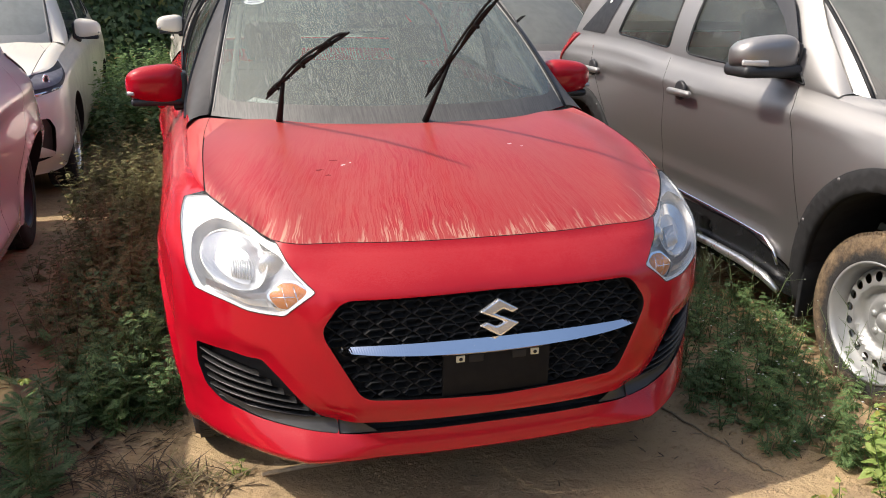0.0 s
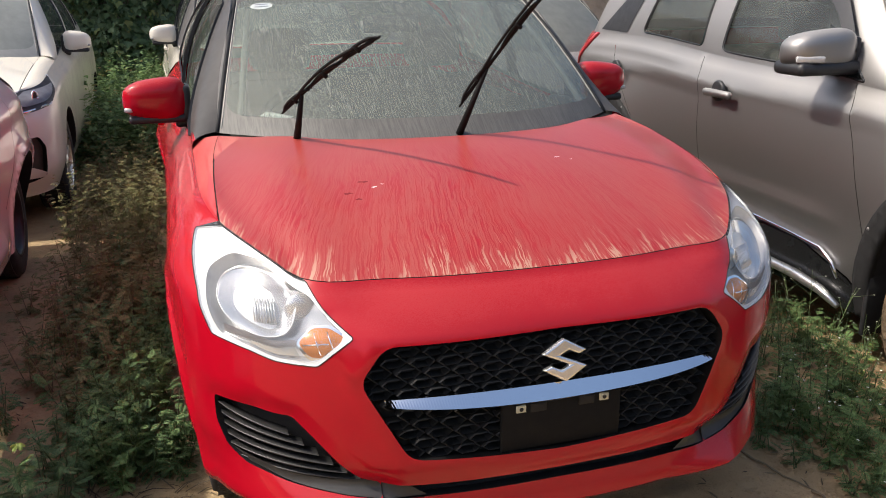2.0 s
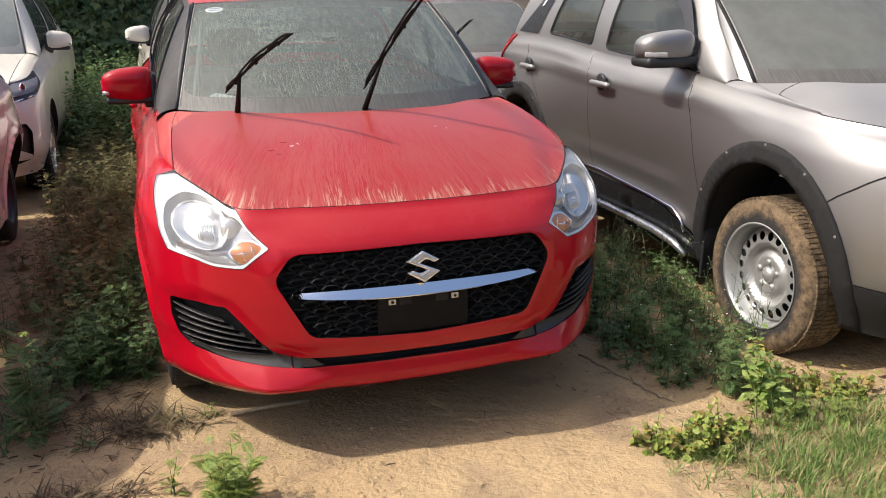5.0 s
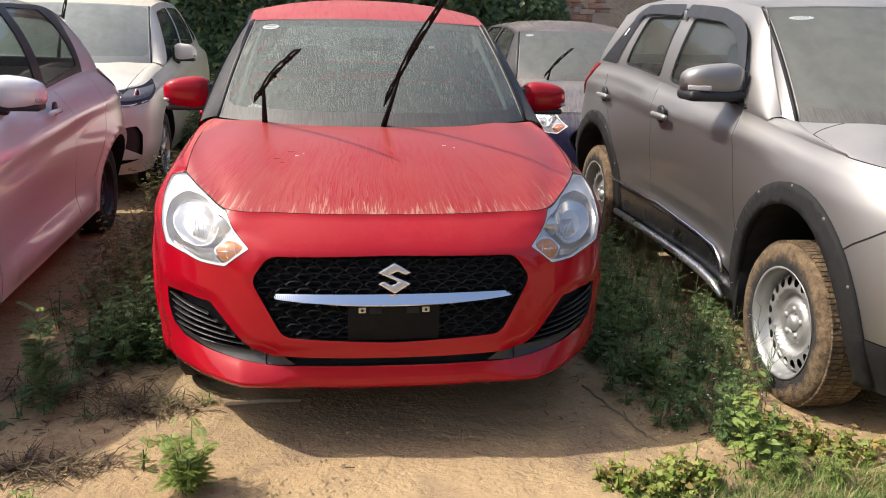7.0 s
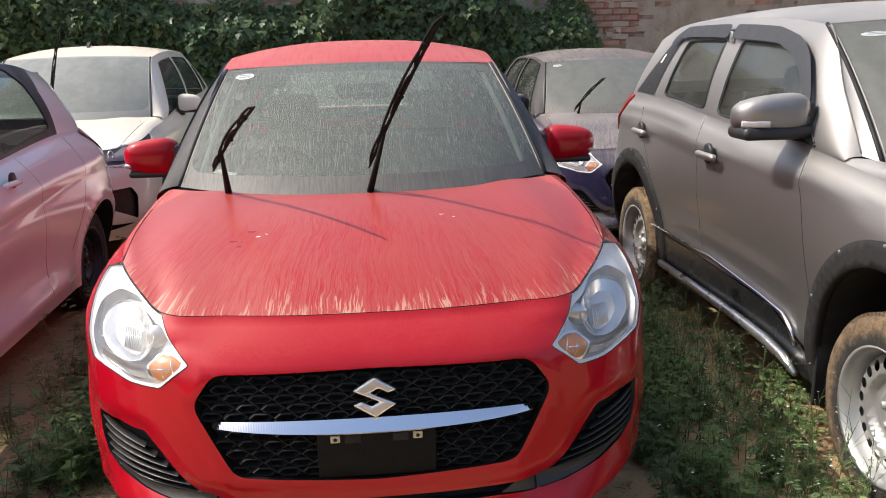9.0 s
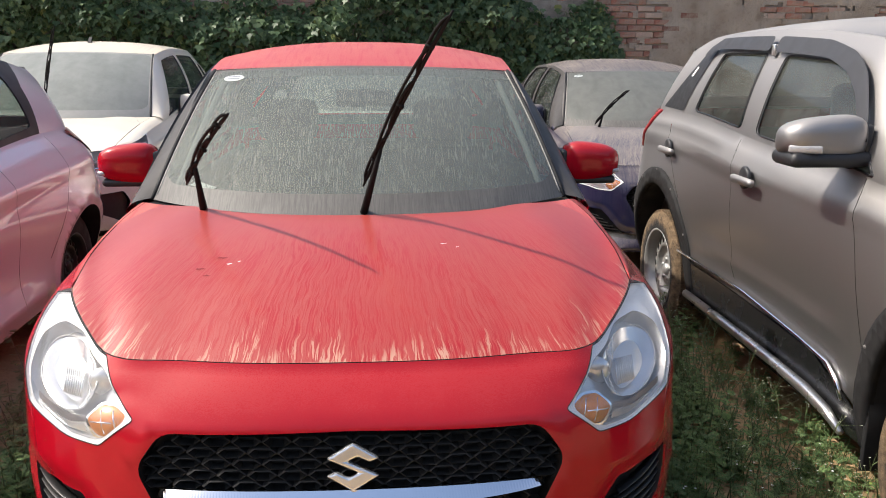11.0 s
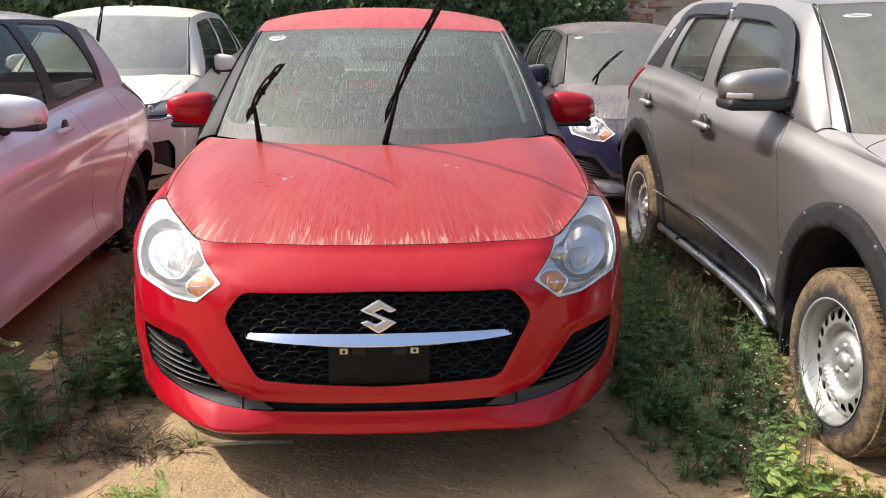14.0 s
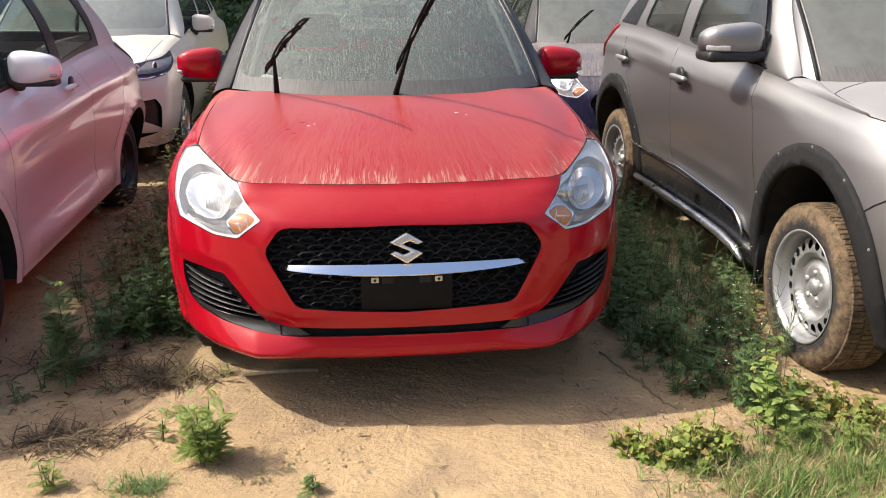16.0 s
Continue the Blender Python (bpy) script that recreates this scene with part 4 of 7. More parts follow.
def swift_spec():
    flare1, flare2, waist = fender(0.8, 0.022, 0.42), fender(3.25, 0.055, 0.48, 0.66, 0.26), fender(2.0, -0.032, 0.8, 0.47, 0.15)

    def folds(y, z):
        """The shoulder line over the handles, the hollow under it and the flare of the sill."""
        along = np.clip((y - 1.15) / 0.3, 0, 1)
        sill = np.clip((y - 1.25) / 0.15, 0, 1) * np.clip((2.85 - y) / 0.15, 0, 1)
        shoulder = 0.83 + 0.045 * (y - 2)
        arch = sum(0.012 * np.exp(-((np.hypot(y - c, (z - 0.295) * 0.97) - 0.375) / 0.022) ** 2) for c in (0.80, 3.25))
        return arch + along * (0.007 * np.clip(1 - np.abs(z - shoulder) / 0.07, 0, 1) - 0.006 * np.exp(-((z - shoulder + 0.09) / 0.05) ** 2)) + sill * 0.022 * np.clip(1 - np.abs(z - 0.30) / 0.09, 0, 1)
    sh = Shell(
        f=curve_fn((0, 0.055), (0.09, 0.03), (0.2, 0.03), (0.3, 0.014), (0.5, 0.02), (0.66, 0.03), (0.8, 0.045), (0.9, 0.082), (1, 0.15)),
        w=curve_fn((0, 0.815), (0.12, 0.826), (0.3, 0.834), (0.6, 0.840), (0.76, 0.843), (0.88, 0.815), (1, 0.75)),
        r=curve_fn((0, 3.78), (0.4, 3.845), (0.8, 3.78), (1, 3.70)), cf=0.72, cr=0.45,
        zs=curve_fn((0, 0.803), (0.09, 0.803), (0.15, 0.807), (0.20, 0.834), (0.25, 0.854), (0.30, 0.868), (0.365, 0.879), (0.5, 0.900), (0.7, 0.92), (1.1, 0.955), (2, 0.99), (3.2, 1.05), (3.85, 1.03)),
        zb=curve_fn((0, 0.214), (0.10, 0.216), (0.22, 0.222), (0.42, 0.220), (0.6, 0.20), (1, 0.2), (3.8, 0.24)), nf=2.8, nr=3, H=0.62, sculpt=nose_form,
        swell=lambda y, z: flare1(y, z) + flare2(y, z) + waist(y, z) + folds(y, z))

    def cowl(a):
        b = np.abs(a)
        return np.stack([0.672 * a, 0.80 + 0.36 * b ** 2.2, 1.008 - 0.008 * b ** 2], 1)

    def rear(a):
        b = np.abs(a)
        return np.stack([0.672 * a, 0.80 + 0.29 * b ** 2.2, 1.008 - 0.008 * b ** 2], 1)

    def top(a):
        b = np.abs(a)
        return np.stack([0.548 * a, 1.63 + 0.07 * b ** 2, 1.412 - 0.02 * b ** 2], 1)
    return dict(shell=sh, regions=hatch_regions, axles=(0.80, 3.25), arch=(0.335, 0.345), wheel_z=0.295, tyre_R=0.295, rim_R=0.185, tyre_w=0.18, track=0.705,
                wheel_style="steel", tyre_mat=RUBBER, rim_mat=BLACK, cowl=cowl, bonnet_rear=rear, bonnet_x=0.712, bonnet_hold=2.5, bonnet_cut=(0.62, 0.05), bonnet_len=0.75, bonnet_rise=0.45, wing_bulge=0.005, screen_top=top,
                rail=line3((0, 0.675, 1.17, 1.0), (0.12, 0.645, 1.36, 1.14), (0.28, 0.565, 1.70, 1.392), (0.5, 0.575, 2.2, 1.44), (0.75, 0.565, 2.9, 1.43), (1, 0.53, 3.5, 1.36)),
                rail_top=0.28, belt_y=curve_fn((0, 1.15), (0.28, 1.62), (0.5, 2.2), (0.75, 2.9), (1, 3.5)), side_len=2.4,
                windows=[[(0.09, 0.04), (0.49, 0.04), (0.49, 0.95), (0.30, 0.94)], [(0.535, 0.04), (0.765, 0.10), (0.755, 0.72), (0.725, 0.93), (0.535, 0.95)]],
                pillar_mat=PILLAR_BLACK, pillar_label="black window pillars", quarter=[(0.795, -0.01), (1.01, -0.01), (1.01, 1.01), (0.88, 1.01), (0.815, 0.6)], a_pillar_mat=DARK_PILLAR, roof_crown=0.062, step=0.026, gap_r=0.0011, bonnet_mat=RED_BONNET, wing_mat=RED_ROOF, roof_mat=RED_ROOF, cabin=(1.1, 3.4), cabin_mirror=(0.008, 1.62, 1.294))


def swift_front(car, sh, v, tri, paint, plate=True):
    """Lamps, grille, badge and vents of the small hatchback."""
    for s in ("L", "R"):
        sg = -1 if s == "L" else 1
        lamp = new("headlight")
        lamp.parent = car
        poly = rounded([sh.domain_front(-sg * x, z) for x, z in SW_HEAD], 0.009)
        panel("lamp_cover", sh, v, tri["head" + s], LENS, lamp, "clear headlight cover")
        poly[:, 1] = np.minimum(poly[:, 1], sh.H - 0.002)
        chamber = rounded([sh.domain_front(sg * x, z) for x, z in ((0.758, 0.805), (0.700, 0.842), (0.622, 0.834), (0.545, 0.782), (0.478, 0.706), (0.545, 0.648), (0.652, 0.657), (0.748, 0.680), (0.768, 0.750))], 0.028)
        vb, tb = split_panels(poly, [("chamber", chamber)], 0.02)
        panel("lamp_bezel", sh, vb, tb[""], BEZEL, lamp, "white silver bezel", sink=0.007)
        rim_strip("chamber_wall", lambda q: sh(q) - surface_normals(sh, q) * 0.007, chamber, 0.045, REFLECTOR, lamp)
        panel("lamp_bowl", sh, vb, tb["chamber"], REFLECTOR, lamp, "silver reflector", sink=0.050)
        rim_strip("lamp_rim", sh, poly, 0.010, BEZEL, lamp)
        tube("lamp_seal", sh(np.vstack([resample(poly, 0.02), poly[:1]])) , 0.0013, DARK, lamp, sides=5)
        off = lambda q: sh(q) - surface_normals(sh, q) * 0.026
        # bowl: an oval dish behind the cover
        ang = np.linspace(0, 2 * np.pi, 40, endpoint=False)
        oval = np.array([sh.domain_front(sg * (0.670 - 0.085 * math.cos(k)), 0.760 + 0.069 * math.sin(k)) for k in ang])
        mid_o = oval.mean(0)
        size_o = np.abs(oval - mid_o).max(0)
        dish = lambda q: off(q) - surface_normals(sh, q) * (0.042 * np.clip(1 - (((q - mid_o) / size_o) ** 2).sum(1), 0, 1))[:, None]
        vi, ti = split_panels(oval, [], 0.012)
        panel("main_reflector", dish, vi, ti[""], MIRROR, lamp, "polished reflector bowl")
        tube("bowl_rim", off(np.vstack([oval, oval[:1]])), 0.0014, REFLECTOR, lamp, sides=6)
        for i in range(9):
            x, z = sg * (0.625 + 0.0062 * i), 0.742
            q = off(np.array([sh.domain_front(x, z - 0.024), sh.domain_front(x, z + 0.026)]))
            tube("flute", [(p[0], p[1] + 0.022, p[2]) for p in q], 0.0022, MIRROR, lamp, sides=6)
        # shade under the bowl and the dull tray below it
        for nm, shape_, mat_, depth in (("lamp_shade", ((0.742, 0.702), (0.66, 0.690), (0.590, 0.696), (0.590, 0.680), (0.66, 0.674), (0.742, 0.684)), LAMP_DIM, 0.016),
                                        ("lamp_tray", ((0.742, 0.684), (0.66, 0.674), (0.594, 0.678), (0.585, 0.658), (0.65, 0.660), (0.738, 0.680)), LAMP_GREY, 0.014)):
            vi, ti = split_panels(rounded([sh.domain_front(sg * x, z) for x, z in shape_], 0.004), [], 0.015)
            panel(nm, sh, vi, ti[""], mat_, lamp, sink=depth)
        # smooth swelling between the bowl and the indicator
        c = off(np.array([sh.domain_front(sg * 0.573, 0.748)]))[0]
        turned("side_bowl", [(0.012, 0.036), (0.006, 0.034), (-0.001, 0.022), (-0.003, 0.0)], MIRROR, lamp, axis="y", centre=(c[0], c[1] + 0.016, c[2]), steps=28)
        # indicator in the inner corner, with a bright surround
        amber = np.array([sh.domain_front(sg * x, z) for x, z in ((0.584, 0.690), (0.550, 0.722), (0.516, 0.724), (0.480, 0.704), (0.542, 0.655), (0.564, 0.656))])
        am = rounded(amber, 0.010)
        mid_a = am.mean(0)
        vi, ti = split_panels(mid_a + (am - mid_a) * 1.16, [("amber", am)], 0.010)
        panel("indicator_surround", sh, vi, ti[""], CHROME, lamp, sink=0.012)
        puff = lambda q: sh(q) - surface_normals(sh, q) * (0.016 - 0.010 * np.clip(1 - (((q - mid_a) / np.abs(am - mid_a).max(0)) ** 2).sum(1), 0, 1))[:, None]
        panel("indicator_bulb", puff, vi, ti["amber"], AMBER, lamp, "amber indicator")
        for a0, a1 in (((0.574, 0.684), (0.520, 0.690)), ((0.548, 0.712), (0.540, 0.664)), ((0.520, 0.715), (0.512, 0.680))):
            q = puff(np.array([sh.domain_front(sg * a0[0], a0[1]), sh.domain_front(sg * (a0[0] + a1[0]) / 2, (a0[1] + a1[1]) / 2), sh.domain_front(sg * a1[0], a1[1])]))
            tube("indicator_rib", [tuple(t) for t in q], 0.0018, CHROME, lamp, sides=5)
        # side vent
        fog = new("bumper_vent")
        fog.parent = car
        fp = rounded([sh.domain_front(-sg * x, z) for x, z in SW_FOG], 0.012)
        panel("vent_back", sh, v, tri["fog" + s], DARK, fog, sink=0.05)
        rim_strip("vent_edge", sh, fp, 0.055, BLACK, fog)
        for i in range(6):
            z0 = 0.492 - i * 0.025
            x0, x1 = 0.757 - 0.005 * i, 0.612 - 0.030 * i
            ks = np.linspace(0, 1, 10)
            line = [sh(np.array([sh.domain_front(sg * (x0 + (x1 - x0) * k), z0 - 0.034 * k ** 0.8 * (1 - 0.10 * i))]))[0] for k in ks]
            bm = bmesh.new()
            rows = [[bm.verts.new((p[0], p[1] + dy, p[2] + dz * (0.4 + 0.6 * math.sin(math.pi * k)))) for dy, dz in ((0.008, 0.0), (0.010, 0.0022), (0.045, 0.002), (0.045, -0.003), (0.010, -0.0025))] for p, k in zip(line, ks)]
            for a, b in zip(rows, rows[1:]):
                for j in range(5):
                    bm.faces.new((a[j], a[(j + 1) % 5], b[(j + 1) % 5], b[j]))
            bmesh.ops.recalc_face_normals(bm, faces=bm.faces[:])
            part("louvre", bm, LOUVRE, fog)
        shelf = [sh.domain_front(-sg * x, z) for x, z in ((-0.735, 0.383), (-0.63, 0.356), (-0.53, 0.350), (-0.45, 0.352), (-0.36, 0.344), (-0.32, 0.319), (-0.42, 0.318), (-0.537, 0.329), (-0.63, 0.340), (-0.702, 0.356))]
        vi, ti = split_panels(rounded(shelf, 0.006), [], 0.02)
        panel("vent_shelf", sh, vi, ti[""], SHELF, fog, "satin black plastic shelf", sink=0.006)
    panel("lower_slot", sh, v, tri["slot"], DARK, car, sink=0.04)
    rim_strip("slot_edge", sh, [sh.domain_front(x, z) for x, z in SW_SLOT], 0.04, BLACK, car)
    panel("gap", sh, v, tri["gap"], DARK, car, sink=0.006)
    g = new("grille")
    g.parent = car
    gp = rounded([sh.domain_front(x, z) for x, z in SW_GRILLE], 0.03)
    panel("grille_back", sh, v, tri["grille"], DARK, g, sink=0.045)
    rim_strip("grille_edge", sh, gp, 0.05, MATT, g)
    # honeycomb
    verts, faces = [], []
    hw, hh = 0.042, 0.0205
    inner = np.array([sh.domain_front(x * 0.985, 0.545 + (z - 0.545) * 0.97) for x, z in SW_GRILLE])
    for r in range(-8, 9):
        for c in range(-9, 10):
            x, z = (c + 0.5 * (r % 2)) * hw * 1.52, 0.545 + r * hh * 1.16
            if abs(x) > 0.45 or not 0.41 < z < 0.685:
                continue
            d = sh.domain_front(x, z)
            if not inside(inner, np.array([d]))[0]:
                continue
            p = sh(np.array([d]))[0]
            hexa = [(-1, 0), (-0.55, 0.9), (0.55, 0.9), (1, 0), (0.55, -0.9), (-0.55, -0.9)]
            k = len(verts)
            for sc, dy in ((1.06, 0.040), (0.97, 0.020), (0.84, 0.018), (0.60, 0.044)):
                verts += [(p[0] + a * hw * 0.78 * sc, p[1] + dy, p[2] + b * hh * 0.64 * sc) for a, b in hexa]
            for q in range(3):
                faces += [(k + q * 6 + i, k + q * 6 + (i + 1) % 6, k + q * 6 + 6 + (i + 1) % 6, k + q * 6 + 6 + i) for i in range(6)]
    ob = mesh_obj("honeycomb", verts, faces, HONEY, g, "black honeycomb mesh", smooth=False)
    # chrome bar
    line = [sh(np.array([sh.domain_front(x, 0.549 + 0.010 * (x / 0.408) ** 2)]))[0] for x in np.linspace(-0.408, 0.408, 129)]
    bx = np.array([p[0] for p in line])
    fits = [np.polyval(np.polyfit(bx, [p[k] for p in line], 4), bx) for k in (1, 2)]
    line = list(zip(bx, *fits))
    bm = bmesh.new()
    rings = []
    for i, p in enumerate(line):
        k = 1 - abs(2 * i / 128 - 1) ** 2.2
        h, d = 0.003 + 0.0145 * k ** 0.7, 0.012
        rings.append([bm.verts.new((p[0], p[1] - d * 0.2 + dy * d, p[2] + dz * h)) for dy, dz in ((1.2, 1), (0.6, 1.0), (-1.1, -0.78), (-0.9, -1.0), (1.2, -1))])
    for a, b in zip(rings, rings[1:]):
        for i in range(5):
            bm.faces.new((a[i], a[(i + 1) % 5], b[(i + 1) % 5], b[i]))
    bmesh.ops.recalc_face_normals(bm, faces=bm.faces[:])
    part("chrome_bar", bm, CHROME, g, "curved chrome strip", smooth=False)
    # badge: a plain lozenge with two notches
    y0 = float(sh(np.array([sh.domain_front(0, 0.62)]))[0, 1])
    half = [(0, 0.05), (0.055, 0.018), (0.034, 0.010), (0.01, 0.022), (-0.012, 0.012), (0.055, -0.018), (0, -0.05), (-0.055, -0.018), (-0.034, -0.010), (-0.01, -0.022), (0.012, -0.012), (-0.055, 0.018)]
    ob = prism("badge", half, -0.009, 0.009, BADGE, g, "chrome maker's badge", bevel=0.0045)
    ob.matrix_basis = pose(0, y0 - 0.008, 0.622, -12, 0, 0)
    if plate:
        ob = block("plate_holder", (0.30, 0.012, 0.135), (0, y0 - 0.002, 0.475), MATT, car, "blank black number plate holder", bevel=0.004)
        for x in (-0.104, 0.104):
            block("plate_clip", (0.024, 0.006, 0.018), (x, y0 - 0.010, 0.515), CLIP, car, "pale plastic clip", bevel=0.002)
            turned("clip_hole", [(0.001, 0.005), (-0.001, 0.005), (-0.001, 0.0)], DARK, car, axis="y", centre=(x, y0 - 0.0132, 0.515), steps=10)
            block("plate_slot", (0.04, 0.004, 0.022), (x * 0.58, y0 - 0.0085, 0.513), DARK, car, bevel=0.002)


BADGE = plain("brushed_chrome", (0.80, 0.81, 0.82), 0.22, 0.85, 0.15, 25)
SHELF = plain("satin_black_plastic", (0.035, 0.033, 0.032), 0.5, 0, 0.3, 30)
MIRROR = plain("polished_reflector", (0.62, 0.63, 0.64), 0.14, 0.7, 0.06, 20)
LOUVRE = plain("glossy_black_louvre", (0.030, 0.029, 0.029), 0.36, 0, 0.2, 20)
HONEY = plain("grille_plastic", (0.008, 0.0078, 0.0078), 0.75, 0, 0.3, 60)
CLIP = plain("pale_clip", (0.55, 0.52, 0.38), 0.5)


def wiper(car, name, base, elbow, tip, seed=0):
    """A windscreen wiper swung out from the glass: arm and blade."""
    w = new(name)
    w.parent = car
    base, elbow, tip = (np.array(p) for p in (base, elbow, tip))
    tube("wiper_arm", [base, base + (elbow - base) * 0.5, elbow], [0.012, 0.009, 0.006], MATT, w, sides=8)
    ts = np.linspace(-0.30, 1, 14)
    d = (tip - elbow) / np.linalg.norm(tip - elbow)
    n = np.cross(d, [0.3, 1, 0.2])
    n /= np.linalg.norm(n)
    bow = np.array([0, 0, 0.035])
    line = [elbow + (tip - elbow) * t + bow * t * (1 - t) for t in ts]
    tube("wiper_blade", line, [0.003] + [0.0055] * 12 + [0.0025], MATT, w, sides=6)

    def along(u):
        return line[0] + (line[-1] - line[0]) * u + bow * max(0.0, (u * 1.3 - 0.3)) * (1 - u)
    for a, b, h in ((0.16, 0.84, 0.019), (0.03, 0.32, 0.012), (0.34, 0.64, 0.010), (0.66, 0.97, 0.012)):
        arch = [along(a + (b - a) * k) + n * (0.003 + h * math.sin(math.pi * k) ** 0.5) for k in np.linspace(0, 1, 9)]
        tube("wiper_yoke", arch, [0.003] + [0.0045] * 7 + [0.003], MATT, w, sides=6)
    for u in (0.17, 0.49, 0.81):
        tube("wiper_claw", [along(u) - n * 0.004, along(u) + n * 0.018], 0.006, MATT, w, sides=6)
    return w


def swift(label, paint, x, y, z=0.0, rz=0.0, glass=None, side=None, mirror=None, wipers="up", name="hatchback_car"):
    car = thing(name, label, "car", x, y, z, rz, "parked cars")
    sp = swift_spec()
    bonnet, scr, roof, v, tri = car_base(car, sp, paint, glass or GLASS, side or SIDE_GLASS)
    swift_front(car, sp["shell"], v, tri, paint)
    sh = sp["shell"]
    for s in (-1, 1):
        wing_mirror(car, 0.855, 1.60, 1.055, s, mirror or paint)
        tl = [sh.domain_side(y, z, s) for y, z in ((3.30, 1.035), (3.55, 1.035), (3.76, 0.99), (3.78, 0.80), (3.68, 0.78), (3.52, 0.92))]
        vv, tt = split_panels(rounded(tl, 0.03), [], 0.03)
        panel("tail_lamp", sh, vv, tt[""], TAIL_RED, car, "red tail lamp", sink=-0.008)
        handle = block("door_handle", (0.03, 0.17, 0.028), (s * 0.852, 2.10, 0.915), paint, car, bevel=0.012)
        # black disc on the door in place of the shade in the handle's hollow
        turned("handle_recess", [(s * 0.003, 0.0), (s * 0.002, 0.03), (0.0, 0.036), (-s * 0.01, 0.036)], BLACK, car, centre=(s * 0.846, 2.125, 0.928), steps=20)
    return car, bonnet, scr, roof


# ---- grey compact SUV
def suv_regions(sh):
    out = []
    for s in (1, -1):
        for y in (0.864, 3.33):
            arc = [sh.domain_side(y + 0.475 * math.cos(a), 0.335 + 0.53 * math.sin(a), s) for a in np.linspace(-0.3, math.pi + 0.3, 30)]
            out.append(("cladding" + ("R" if s > 0 else "L") + ("f" if y < 2 else "r"), arc))
        sill = [sh.domain_side(y, z, s) for y, z in ((1.0, 0.1), (3.2, 0.1), (3.2, 0.46), (1.65, 0.43), (1.38, 0.36), (1.25, 0.28))]
        for q in ([(1.5, 1.08), (1.45, 0.95), (1.38, 0.75), (1.30, 0.5)], [(2.47, 1.1), (2.42, 0.9), (2.40, 0.5)], [(3.3, 1.1), (3.2, 0.95), (3.02, 0.75)]):
            out.append(("gap", ribbon(resample([sh.domain_side(y, z, s) for y, z in q], 0.03, False), 0.004)))
        out.append(("sill" + ("R" if s > 0 else "L"), sill))
    q, h = sh.domain_side(0.42, 0.42)
    out.append(("bumper", [(-q, -0.01), (q, -0.01), (q, h), (-q, h)]))
    return out


